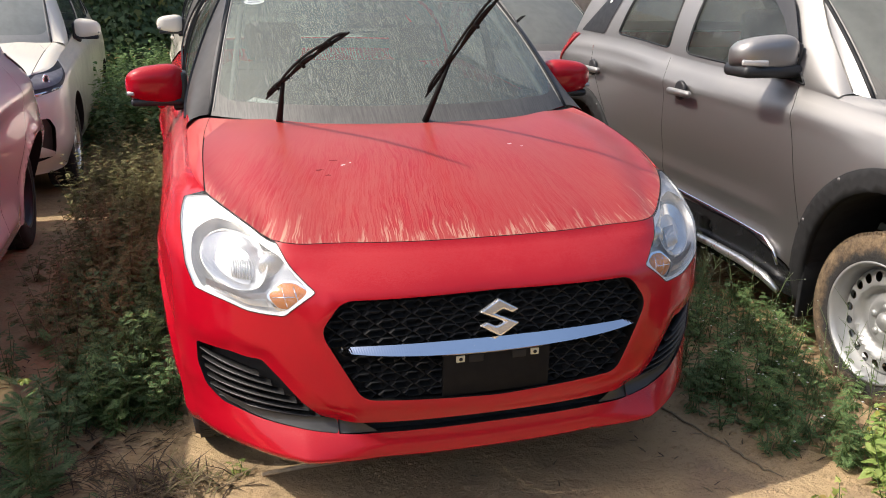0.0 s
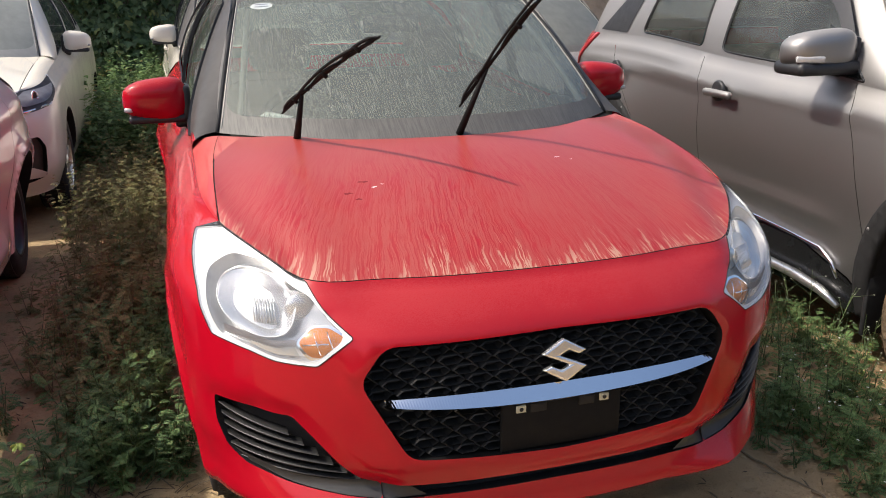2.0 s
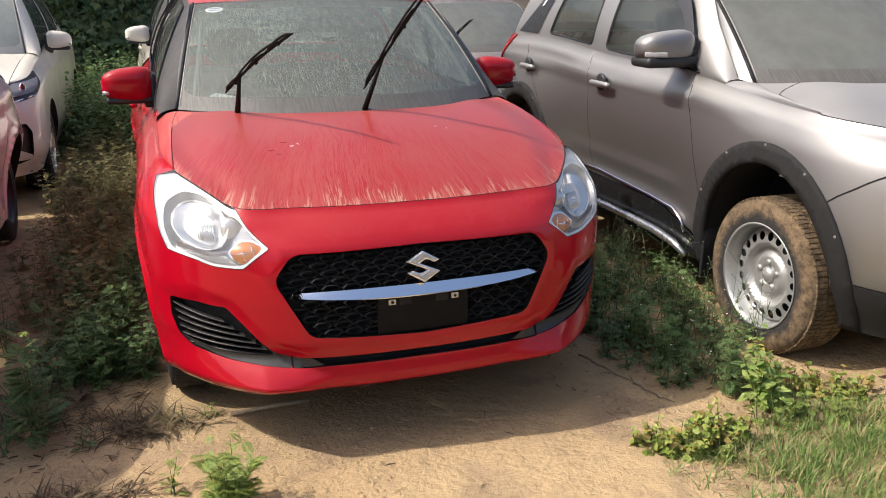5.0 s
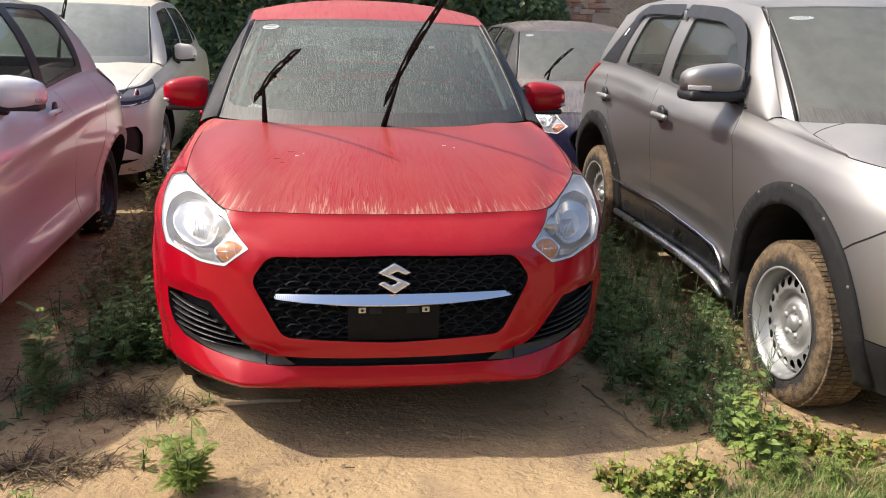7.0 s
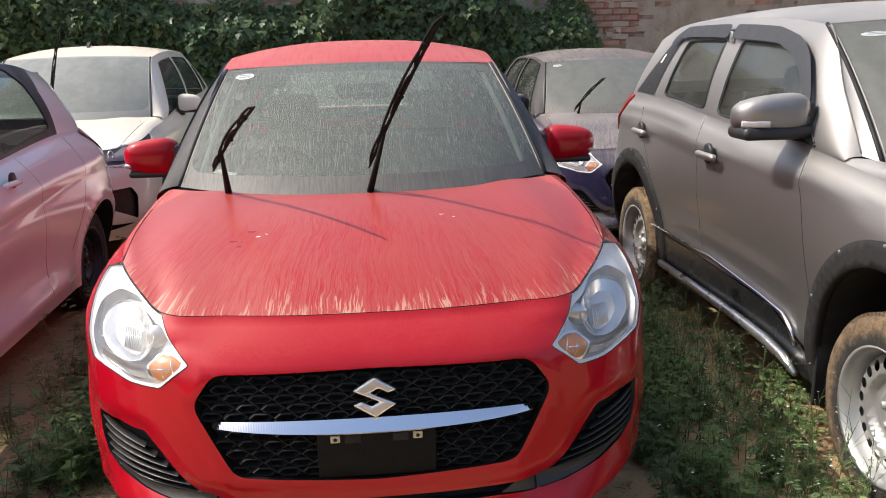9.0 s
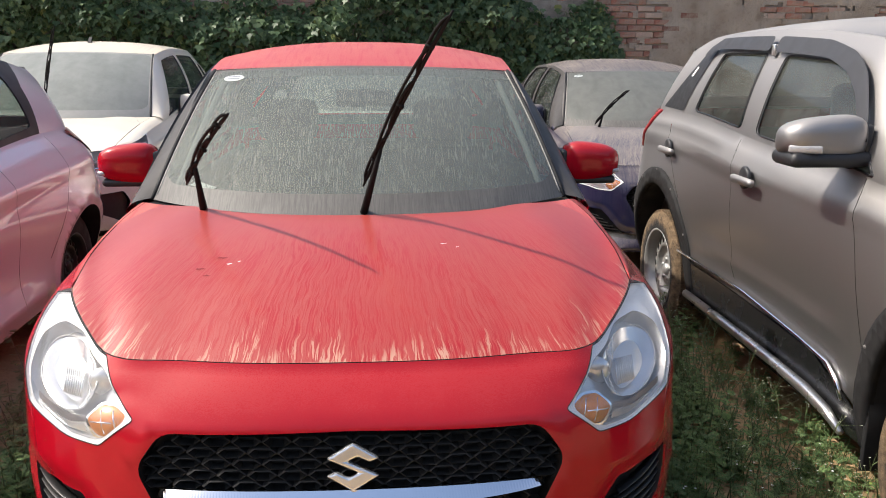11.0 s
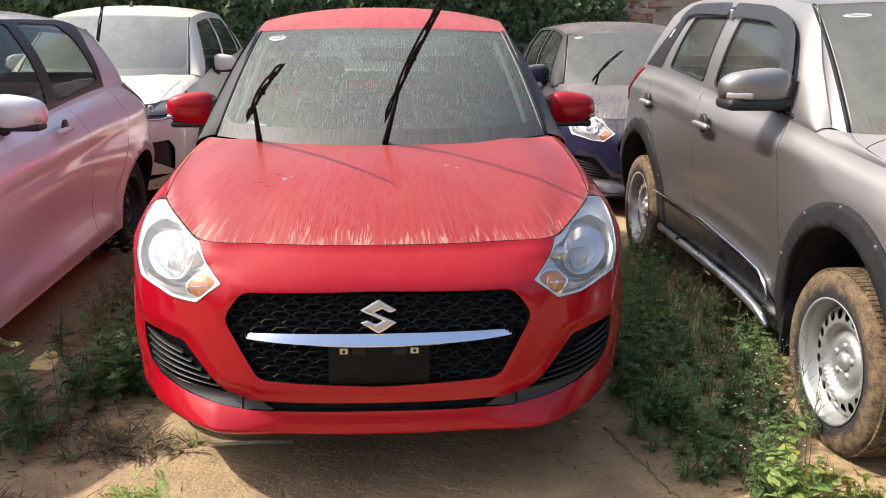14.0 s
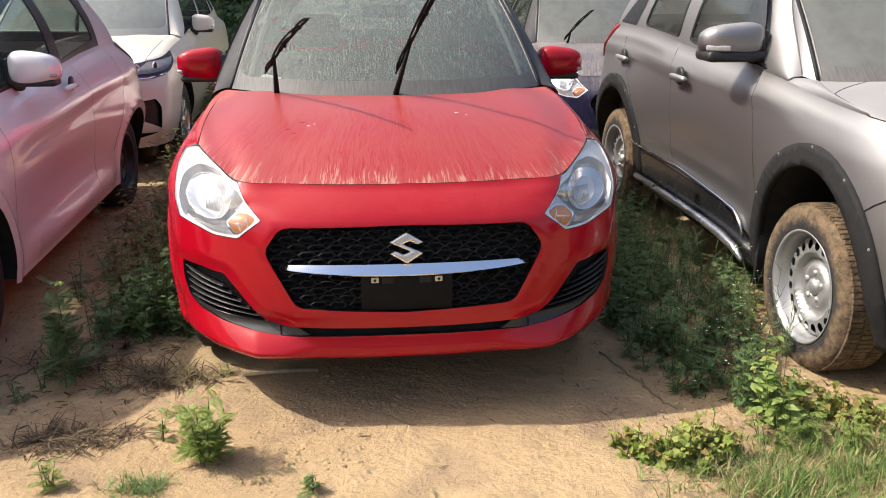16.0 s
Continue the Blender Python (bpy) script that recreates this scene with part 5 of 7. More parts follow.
def suv():
    car = thing("suv_car", "dusty grey metallic compact SUV with steel wheels", "car", 2.43, -0.49, 0, 0, "parked cars")
    f1, f2, waist = fender(0.864, 0.03, 0.5, 0.6, 0.3), fender(3.33, 0.03, 0.5, 0.6, 0.3), fender(2.2, -0.042, 0.9, 0.52, 0.19)
    crease = lambda y, z: 0.010 * np.clip(1 - np.abs(z - 0.985 - 0.022 * (y - 2)) / 0.055, 0, 1) * np.clip((y - 0.9) / 0.4, 0, 1) + 0.014 * np.clip(1 - np.abs(z - 0.56) / 0.07, 0, 1) * np.clip((y - 1.4) / 0.2, 0, 1) * np.clip((2.9 - y) / 0.2, 0, 1)
    sh = Shell(f=curve_fn((0, 0.08), (0.3, 0.0), (0.7, 0.03), (0.9, 0.08), (1, 0.16)),
               w=curve_fn((0, 0.82), (0.25, 0.865), (0.5, 0.875), (0.8, 0.87), (0.92, 0.85), (1, 0.81)),
               r=curve_fn((0, 3.92), (0.4, 3.99), (0.8, 3.93), (1, 3.87)), cf=0.74, cr=0.4,
               zs=curve_fn((0, 0.95), (0.3, 0.98), (0.8, 1.015), (1.4, 1.07), (2.2, 1.10), (3.3, 1.16), (3.9, 1.15)),
               zb=curve_fn((0, 0.22), (4, 0.24)), nf=2.8, nr=3.6, H=0.82,
               swell=lambda y, z: f1(y, z) + f2(y, z) + waist(y, z) + crease(y, z))

    def cowl(a):
        b = np.abs(a)
        return np.stack([0.735 * a, 0.86 + 0.30 * b ** 2.2, 1.075 - 0.012 * b ** 2], 1)

    def top(a):
        b = np.abs(a)
        return np.stack([0.64 * a, 1.67 + 0.09 * b ** 2, 1.5315 - 0.0168 * b ** 2.4], 1)
    sp = dict(shell=sh, regions=suv_regions, axles=(0.864, 3.33), arch=(0.405, 0.475), wheel_z=0.305, tyre_R=0.322, rim_R=0.222, tyre_w=0.215, track=0.765,
              wheel_style="steel", tyre_mat=MUDDY_TYRE, rim_mat=STEEL, cowl=cowl, bonnet_x=0.805, bonnet_hold=3, step=0.03, bonnet_cut=(0.55, 0.09), bonnet_len=0.75, bonnet_rise=0.4, screen_top=top,
              rail=line3((0, 0.76, 1.25, 1.072), (0.12, 0.705, 1.48, 1.27), (0.26, 0.64, 1.77, 1.515), (0.5, 0.65, 2.55, 1.56), (0.75, 0.635, 3.2, 1.545), (1, 0.60, 3.72, 1.47)),
              rail_top=0.26, belt_y=curve_fn((0, 1.27), (0.26, 1.72), (0.5, 2.5), (0.75, 3.2), (1, 3.78)), side_len=2.4,
              windows=[[(0.12, 0.05), (0.455, 0.05), (0.44, 0.76), (0.31, 0.76), (0.24, 0.62)], [(0.505, 0.05), (0.70, 0.05), (0.67, 0.74), (0.495, 0.76)]],
              pillar_mat=GREY, roof_crown=0.06, cabin=(1.28, 3.7), lift=0.08, side_bulge=0.022, pillar_seam=True, window_rubber=0.0045, gap_r=0.003, cabin_mirror=(0, 1.62, 1.42), screen_h=0.85)
    bonnet, scr, roof, v, tri = car_base(car, sp, GREY, DUSTY_SCREEN, SUV_GLASS)
    panel("lower_bumper", sh, v, tri["bumper"], CLAD, car, "black plastic lower bumper", sink=-0.006)
    for s in "LR":
        for e in "fr":
            panel("wheel_arch_cladding", sh, v, tri["cladding" + s + e], CLAD, car, "black plastic wheel arch cladding", sink=-0.014, back=0.03)
        panel("sill_cladding", sh, v, tri["sill" + s], GLOSS_BLACK, car, "black plastic sill", sink=-0.008)
    panel("gap", sh, v, tri["gap"], SEAM, car, "door gap filled with dust", sink=0.003)
    for s in (-1, 1):
        wing_mirror(car, 0.925, 1.60, 1.188, s, GREY, (0.285, 0.18, 0.150), BLACK, 0.36, 0.34)
        for y in (2.22, 3.18):
            block("door_handle", (0.03, 0.20, 0.034), (s * 0.912, y, 0.942 + 0.016 * (y - 1.2)), GREY, car, bevel=0.015)
            # the handle hollow's shade, put in as a black disc on the door
            turned("handle_recess", [(s * 0.004, 0.0), (s * 0.003, 0.038), (0.0, 0.046), (-s * 0.012, 0.046)], BLACK, car, centre=(s * 0.900, y + 0.015, 0.952 + 0.016 * (y - 1.2)), steps=22)
        line = [sh(np.array([sh.domain_side(y, z, s)]))[0] for y, z in ((3.0, 0.49), (2.3, 0.475), (1.75, 0.450), (1.53, 0.437), (1.46, 0.40), (1.42, 0.345))]
        tube("chrome_strip", [(p[0] + s * 0.012, p[1], p[2]) for p in line], 0.008, CHROME, car, sides=6)
        tl = [sh.domain_side(y, z, s) for y, z in ((3.55, 1.155), (3.93, 1.13), (3.95, 0.93), (3.76, 0.93), (3.70, 1.0))]
        vv, tt = split_panels(rounded(tl, 0.02), [], 0.03)
        panel("tail_lamp", sh, vv, tt[""], TAIL_RED, car, "red tail lamp", sink=-0.012, back=0.02)
        # joint between bumper and front wing
        joint = [sh(np.array([sh.domain_side(y, z, s)]))[0] for y, z in ((0.56, 0.665), (0.525, 0.70), (0.488, 0.73), (0.433, 0.766), (0.39, 0.798), (0.34, 0.83))]
        tube("bumper_joint", [tuple(q) for q in joint], 0.0035, DARK, car, sides=6)
        # silver runner under the sill
        tube("sill_runner", [(s * 0.86, y, z) for y, z in ((2.9, 0.293), (2.4, 0.297), (1.9, 0.297), (1.66, 0.29), (1.50, 0.272), (1.40, 0.238))], [0.018, 0.02, 0.02, 0.022, 0.02, 0.012], SATIN, car, "silver sill runner", sides=8)
        block("mud_flap", (0.2, 0.02, 0.26), (s * 0.76, 1.27, 0.30), DARK, car, bevel=0.005)
        # smoked deflectors over the doors
        fnv = side_surfaces[s]
        front_visor = [(0.462, 0.90), (0.345, 0.90), (0.285, 0.84), (0.235, 0.72), (0.185, 0.54), (0.15, 0.36), (0.190, 0.345), (0.235, 0.52), (0.285, 0.68), (0.335, 0.755), (0.462, 0.76)]
        rear_visor = [(0.478, 0.90), (0.69, 0.90), (0.735, 0.80), (0.75, 0.70), (0.735, 0.68), (0.71, 0.755), (0.68, 0.765), (0.478, 0.76)]
        for shape_ in (front_visor, rear_visor):
            vd, td = split_panels(rounded(np.array(shape_) * [2.4, 0.5], 0.02), [], 0.015)
            panel("wind_deflector", fnv, vd, td[""], VISOR, car, "smoked plastic window deflector", sink=-0.030, flip=s < 0)
        for y_ in (0.864, 3.33):
            for a_ in np.linspace(0.5, math.pi - 0.5, 5):
                b_ = sh(np.array([sh.domain_side(y_ + 0.462 * math.cos(a_), 0.335 + 0.522 * math.sin(a_), s)]))[0]
                turned("rivet", [(s * 0.014, 0.007), (s * 0.017, 0.005), (s * 0.018, 0.0)], RIVET, car, steps=8, centre=tuple(b_))
        # black corner panel behind the rear door, with a small pale mark
        tri_ = np.array([(0.765, 0.02), (0.90, 0.05), (0.77, 0.80), (0.715, 0.80)]) * [2.4, 0.5]
        vq, tq = split_panels(rounded(tri_, 0.02), [], 0.03)
        cp = panel("corner_panel", fnv, vq, tq[""], BLACK, car, "black corner panel", sink=-0.004, flip=s < 0)
        mk = np.array([(0.785, 0.46), (0.797, 0.46), (0.787, 0.58), (0.775, 0.58)]) * [2.4, 0.5]
        vq, tq = split_panels(rounded(mk, 0.01), [], 0.03)
        panel("pale_mark", fnv, vq, tq[""], STICKER, cp, sink=-0.007, flip=s < 0)
        clip = fnv(np.array([[0.47 * 2.4, 0.80 * 0.5]]))[0]
        block("visor_clip", (0.012, 0.03, 0.05), (clip[0] + s * 0.024, clip[1], clip[2]), SATIN, car, bevel=0.004)
    return car, scr


SMEAR = plain("red_smear", (0.20, 0.012, 0.016), 0.6, 0, 0.4, 200)
FADED = plain("faded_sticker", (0.46, 0.48, 0.46), 0.7, 0, 0.3, 60)
STICKER = plain("white_sticker", (0.75, 0.75, 0.72), 0.6)
GLOSS_BLACK = plain("gloss_black_plastic", (0.010, 0.010, 0.011), 0.25, 0, 0.3, 30)
SEAM = plain("dusty_gap", (0.20, 0.19, 0.175), 0.9, 0, 0.4, 30)
RIVET = plain("grey_rivet", (0.16, 0.15, 0.145), 0.6)
VISOR = plain("smoked_visor", (0.030, 0.029, 0.031), 0.45, 0, 0.2, 20)
DUSTY_SCREEN = dirty_glass("very_dusty_glass", (0.6, 0.63, 0.60), 0.60, (9, 4, 4), (0.205, 0.21, 0.195), 0.22)
CLAD = plain("grey_black_cladding", (0.018, 0.0175, 0.018), 0.75, 0, 0.3, 40, 0.05)
CLAD.node_tree.nodes["Principled BSDF"].inputs["Specular IOR Level"].default_value = 0.2


# ---- white crossover behind
def cross_regions(sh):
    out = []
    head = [(-0.44, 0.800), (-0.56, 0.735), (-0.72, 0.722), (-0.842, 0.755), (-0.846, 0.900), (-0.66, 0.868)]
    vent = [(-0.50, 0.30), (-0.52, 0.47), (-0.60, 0.57), (-0.77, 0.585), (-0.80, 0.52), (-0.78, 0.34), (-0.62, 0.30)]
    for s in (1, -1):
        out.append(("head" + "RL"[s > 0], rounded([sh.domain_front(s * x, z) for x, z in head], 0.012)))
        out.append(("vent" + "RL"[s > 0], rounded([sh.domain_front(s * x, z) for x, z in vent], 0.02)))
    out.append(("grille", rounded([sh.domain_front(x, z) for x, z in ((-0.36, 0.70), (-0.33, 0.48), (0, 0.42), (0.33, 0.48), (0.36, 0.70))], 0.03)))
    return out


def crossover():
    car = thing("crossover_car", "white crossover car coated in beige dust", "car", -2.36, 3.80, 0, 0, "parked cars")
    f1 = fender(0.85, 0.02, 0.45)
    sh = Shell(f=curve_fn((0, 0.07), (0.25, 0.0), (0.7, 0.02), (0.9, 0.07), (1, 0.16)),
               w=curve_fn((0, 0.80), (0.3, 0.86), (0.7, 0.87), (0.9, 0.86), (1, 0.79)),
               r=curve_fn((0, 3.9), (0.5, 3.95), (1, 3.8)), cf=0.58, cr=0.4,
               zs=curve_fn((0, 0.82), (0.3, 0.86), (0.8, 0.92), (1.3, 0.95), (3.2, 1.03), (3.9, 1.02)),
               zb=curve_fn((0, 0.22), (4, 0.24)), nf=3.4, nr=3.2, H=0.65, swell=f1)

    def cowl(a):
        b = np.abs(a)
        return np.stack([0.70 * a, 0.95 + 0.27 * b ** 2.2, 0.985 - 0.01 * b ** 2], 1)

    def top(a):
        b = np.abs(a)
        return np.stack([0.59 * a, 1.78 + 0.08 * b ** 2, 1.45 - 0.02 * b ** 2], 1)
    sp = dict(shell=sh, regions=cross_regions, axles=(0.85, 3.4), arch=(0.345, 0.36), wheel_z=0.31, tyre_R=0.31, rim_R=0.2, tyre_w=0.19, track=0.75,
              wheel_style="alloy", tyre_mat=RUBBER, rim_mat=SATIN, cowl=cowl, bonnet_x=0.68, bonnet_len=0.85, bonnet_rise=0.4, screen_top=top,
              rail=line3((0, 0.71, 1.24, 0.98), (0.12, 0.675, 1.45, 1.15), (0.28, 0.605, 1.88, 1.43), (0.5, 0.61, 2.4, 1.475), (0.75, 0.6, 3.0, 1.465), (1, 0.55, 3.6, 1.38)),
              rail_top=0.28, belt_y=curve_fn((0, 1.22), (0.28, 1.75), (0.5, 2.3), (0.75, 3.0), (1, 3.6)), side_len=2.4,
              windows=[[(0.10, 0.06), (0.48, 0.06), (0.47, 0.88), (0.29, 0.88)], [(0.51, 0.06), (0.78, 0.1), (0.74, 0.86), (0.50, 0.88)], [(0.81, 0.12), (0.90, 0.2), (0.83, 0.7), (0.78, 0.7)]],
              pillar_mat=WHITE, roof_crown=0.06, cabin=(1.25, 3.5), cabin_mirror=(0, 1.68, 1.33), border_mat=DUSTY_BORDER, step=0.05)
    bonnet, scr, roof, v, tri = car_base(car, sp, WHITE, DUSTY_SCREEN2, SIDE_GLASS)
    for e in "LR":
        sg = -1 if e == "L" else 1
        lampo = panel("headlight", sh, v, tri["head" + e], DARK_LAMP, car, "smoked headlight", sink=-0.002)
        panel("bumper_vent", sh, v, tri["vent" + e], BLACK, car, "black bumper vent", sink=0.03)
        bowl = rounded([sh.domain_front(sg * x, z) for x, z in ((0.60, 0.765), (0.73, 0.760), (0.822, 0.780), (0.826, 0.855), (0.70, 0.835))], 0.012)
        vv, tt = split_panels(bowl, [], 0.02)
        panel("lamp_bowl", sh, vv, tt[""], LAMP_DIM, lampo, "silver reflector", sink=-0.005)
        dq = np.array([sh.domain_front(sg * 0.765, 0.800)])
        c, nn = sh(dq)[0], surface_normals(sh, dq)[0]
        ring = [tuple(c + nn * 0.010 + np.array([-nn[1], nn[0], 0]) * 0.034 * math.cos(k) + np.array([0, 0, 1]) * 0.034 * math.sin(k)) for k in np.linspace(0, 2 * math.pi, 22)]
        tube("projector_ring", ring, 0.006, CHROME, lampo, sides=6)
        mesh_obj("projector_lens", ring[:-1], [tuple(range(21))], DARK_LAMP, lampo)
        dq = np.array([sh.domain_front(sg * 0.655, 0.790)])
        c, nn = sh(dq)[0], surface_normals(sh, dq)[0]
        ring = [tuple(c + nn * 0.010 + np.array([-nn[1], nn[0], 0]) * 0.030 * math.cos(k) + np.array([0, 0, 1]) * 0.030 * math.sin(k)) for k in np.linspace(0, 2 * math.pi, 22)]
        tube("projector_ring", ring, 0.006, SATIN, lampo, sides=6)
        hp = np.array([sh.domain_front(sg * x, z) for x, z in ((0.44, 0.800), (0.56, 0.735), (0.72, 0.722), (0.842, 0.755), (0.846, 0.900), (0.66, 0.868))])
        hp = rounded(hp, 0.012)
        hp[:, 1] = np.minimum(hp[:, 1], sh.H - 0.002)
        tube("lamp_rim", sh(np.vstack([hp, hp[:1]])), 0.006, SATIN, lampo, sides=6)
        line = sh(np.array([sh.domain_front(sg * x, z) for x, z in ((0.47, 0.775), (0.58, 0.732), (0.72, 0.731), (0.83, 0.755))]))
        tube("lamp_strip", [(q[0], q[1] - 0.006, q[2]) for q in line], 0.008, CHROME, car, sides=6)
        fin = [sh.domain_front(sg * x, z) for x, z in ((0.52, 0.46), (0.66, 0.44), (0.79, 0.36), (0.78, 0.33), (0.56, 0.34))]
        vv, tt = split_panels(rounded(fin, 0.01), [], 0.03)
        panel("vent_fin", sh, vv, tt[""], WHITE, car, sink=0.008)
    panel("grille", sh, v, tri["grille"], BLACK, car, sink=0.03)
    for s in (-1, 1):
        wing_mirror(car, 0.90, 1.78, 1.04, s, WHITE, (0.2, 0.15, 0.15), BLACK, 0.1)
    prism("roof_aerial", [(0, 0.0), (0.05, 0.0), (0.048, 0.012), (0.05, 0.05)], -0.012, 0.012, BLACK, car).matrix_basis = pose(0, 2.15, 1.52, 0, 0, 90)
    return car, bonnet, scr


DUSTY_SCREEN2 = dirty_glass("dust_coated_glass", (0.55, 0.56, 0.52), 0.62, (6, 3, 3), (0.37, 0.385, 0.36), 0.25)
DUSTY_BORDER = plain("dusty_border", (0.26, 0.26, 0.24), 0.6)
DARK_LAMP = plain("smoked_lamp", (0.045, 0.042, 0.045), 0.5, 0.0, 0.6, 30)

# ---------------------------------------------------------------- the place
def ground_height(x, y):
    n = noise.noise(Vector((x * 0.9, y * 0.9, 3.1))) * 0.016 + noise.noise(Vector((x * 3.5, y * 3.5, 7.7))) * 0.010
    n += max(0, noise.noise(Vector((x * 11, y * 11, 1.7)))) * 0.010
    return n - 0.06 * min(max((y - 3.2) / 1.5, 0), 1) * min(max(x - 0.6, 0), 1)


def build_ground():
    m = Mat("sandy_soil")
    big = m.noise(0.9, 5, 0.6)
    mid = m.noise(7, 6, 0.65)
    fine = m.noise(60, 6, 0.7)
    damp = m.noise(2.3, 4, 0.5, None, 0.8)
    c = m.mix(m.ramp(big, (0.3, 0.0), (0.7, 1.0)), (0.37, 0.252, 0.137), (0.505, 0.365, 0.203))
    c = m.mix(m.ramp(damp, (0.52, 0.0), (0.68, 0.55)), c, (0.225, 0.157, 0.110))
    c = m.mix(m.ramp(mid, (0.5, 0.0), (0.75, 0.45)), c, (0.25, 0.16, 0.105))
    c = m.mix(m.ramp(fine, (0.55, 0.0), (0.75, 0.5)), c, (0.12, 0.08, 0.052))
    m.set(Base_Color=c, Roughness=0.97, Specular_IOR_Level=0.15)
    lumps = m.noise(22, 5, 0.6)
    hgt = m.math("ADD", m.math("ADD", m.math("MULTIPLY", fine, 0.35), mid), m.math("MULTIPLY", lumps, 0.7))
    m.bump(hgt, 0.7, 0.032)
    xs = np.concatenate([[-60, -20, -9, -6], np.arange(-3.4, 3.41, 0.035), [6, 9, 20, 60]])
    ys = np.concatenate([[-60, -20, -8, -5], np.arange(-3.2, 2.6, 0.035), np.arange(2.7, 10, 0.25), [14, 30, 60]])
    verts = [(x, y, ground_height(x, y)) for y in ys for x in xs]
    nx = len(xs)
    faces = [(j * nx + i, j * nx + i + 1, (j + 1) * nx + i + 1, (j + 1) * nx + i) for j in range(len(ys) - 1) for i in range(nx - 1)]
    tagged(mesh_obj("ground", verts, faces, m.m), "pale sandy soil, trampled and dry", "ground", kind="structure")
    # clods of earth
    rng = np.random.default_rng(5)
    base = np.array([(-1, -1, -0.6), (1, -1, -0.6), (1, 1, -0.6), (-1, 1, -0.6), (-0.7, -0.6, 0.5), (0.6, -0.7, 0.6), (0.7, 0.6, 0.4), (-0.5, 0.7, 0.6)]) * 0.5
    fc = np.array([(4, 5, 6), (4, 6, 7), (0, 1, 5), (0, 5, 4), (1, 2, 6), (1, 6, 5), (2, 3, 7), (2, 7, 6), (3, 0, 4), (3, 4, 7)])
    pos = []
    while len(pos) < 4200:
        x, y = rng.uniform(-1.7, 2.0), rng.uniform(-1.6, 1.2)
        if noise.noise(Vector((x * 1.6, y * 1.6, 9.0))) + 0.5 * noise.noise(Vector((x * 7, y * 7, 9.0))) + 0.5 * math.exp(-((x - 0.36) / 0.22) ** 2 - ((y + 0.27) / 0.10) ** 2) > 0.22:
            pos.append((x, y, rng.exponential(0.0036) + 0.0028))
    v, f = [], []
    for x, y, s in pos:
        a = rng.uniform(0, 6.28)
        r = np.array([[math.cos(a), -math.sin(a), 0], [math.sin(a), math.cos(a), 0], [0, 0, 1]])
        f.append(fc + len(v) * 8)
        v.append((base * rng.uniform(0.7, 1.3, (8, 3))) @ r.T * s * [1.3, 1, 0.8] + [x, y, ground_height(x, y) + s * 0.15])
    ob = mesh_obj("soil_clods", np.vstack(v), np.vstack(f), m.m)
    tagged(ob, "small crumbling clods of dry sandy earth", "soil", kind="stuff")


def merged(template, faces, placed):
    """Many copies of a small mesh: placed is a list of 4x4 arrays."""
    t = np.hstack([template, np.ones((len(template), 1))])
    m = np.array(placed)
    v = np.einsum("nij,kj->nki", m[:, :3, :], t).reshape(-1, 3)
    k = len(template)
    f = []
    for n in range(len(m)):
        f += [tuple(i + n * k for i in q) for q in faces]
    return v, f


def placing(x, y, z, yaw, tilt, roll, s):
    cy, sy, ct, st, cr, sr = math.cos(yaw), math.sin(yaw), math.cos(tilt), math.sin(tilt), math.cos(roll), math.sin(roll)
    rz = np.array([[cy, -sy, 0], [sy, cy, 0], [0, 0, 1]])
    rx = np.array([[1, 0, 0], [0, ct, -st], [0, st, ct]])
    ry = np.array([[cr, 0, sr], [0, 1, 0], [-sr, 0, cr]])
    m = np.eye(4)
    m[:3, :3] = rz @ rx @ ry * s
    m[:3, 3] = (x, y, z)
    return m


def leaf_material(name, a, b, dry=(0.35, 0.25, 0.10), dryness=0.1, rough=0.55):
    m = Mat(name)
    g = m.node("NewGeometry")
    r = g.outputs["Random Per Island"]
    c = m.mix(r, a, b)
    c = m.mix(m.ramp(m.math("FRACT", m.math("MULTIPLY", r, 7.31)), (1 - dryness - 0.01, 0.0), (1 - dryness + 0.01, 1.0)), c, dry)
    c = m.mix(m.ramp(m.noise(90), (0.4, 0.0), (0.75, 0.4)), c, tuple(q * 0.5 for q in a))
    m.set(Base_Color=c, Roughness=rough, Specular_IOR_Level=0.35)
    tr = m.node("BsdfTranslucent")
    m.link(c, tr.inputs[0])
    mx = m.node("MixShader")
    mx.inputs[0].default_value = 0.35
    m.link(m.b.outputs[0], mx.inputs[1])
    m.link(tr.outputs[0], mx.inputs[2])
    m.link(mx.outputs[0], m.out.inputs[0])
    return m.m


# a feathery frond (pinnate, twice cut), a pointed leaf, a lobed ivy leaf, a blade of grass; each along +y, 1 long
def frond():
    v, f = [], []
    for i in range(1, 8):
        t = i / 8
        w = 0.36 * math.sin(math.pi * min(t * 0.82 + 0.16, 1)) + 0.05
        for s in (-1, 1):
            z = -0.25 * t * t
            # each side leaf is cut into three lobes
            for u, ang, l in ((0.0, 0.85, 1.0), (0.45, 0.35, 0.52), (0.40, 1.45, 0.50)):
                bx, by = s * w * u * math.sin(0.85), t + w * u * math.cos(0.85)
                dx, dy = s * math.sin(ang), math.cos(ang)
                k = len(v)
                n = w * l
                v += [(bx, by, z), (bx + dx * n * 0.5 - dy * n * 0.17, by + dy * n * 0.5 + dx * n * 0.17, z + 0.03), (bx + dx * n, by + dy * n, z - 0.04), (bx + dx * n * 0.5 + dy * n * 0.17, by + dy * n * 0.5 - dx * n * 0.17, z + 0.02)]
                f.append((k, k + 3, k + 2, k + 1))
    k = len(v)
    v += [(-0.012, 0, 0), (0.012, 0, 0), (0.006, 1, -0.25), (-0.006, 1, -0.25)]
    f.append((k, k + 1, k + 2, k + 3))
    return np.array(v), f


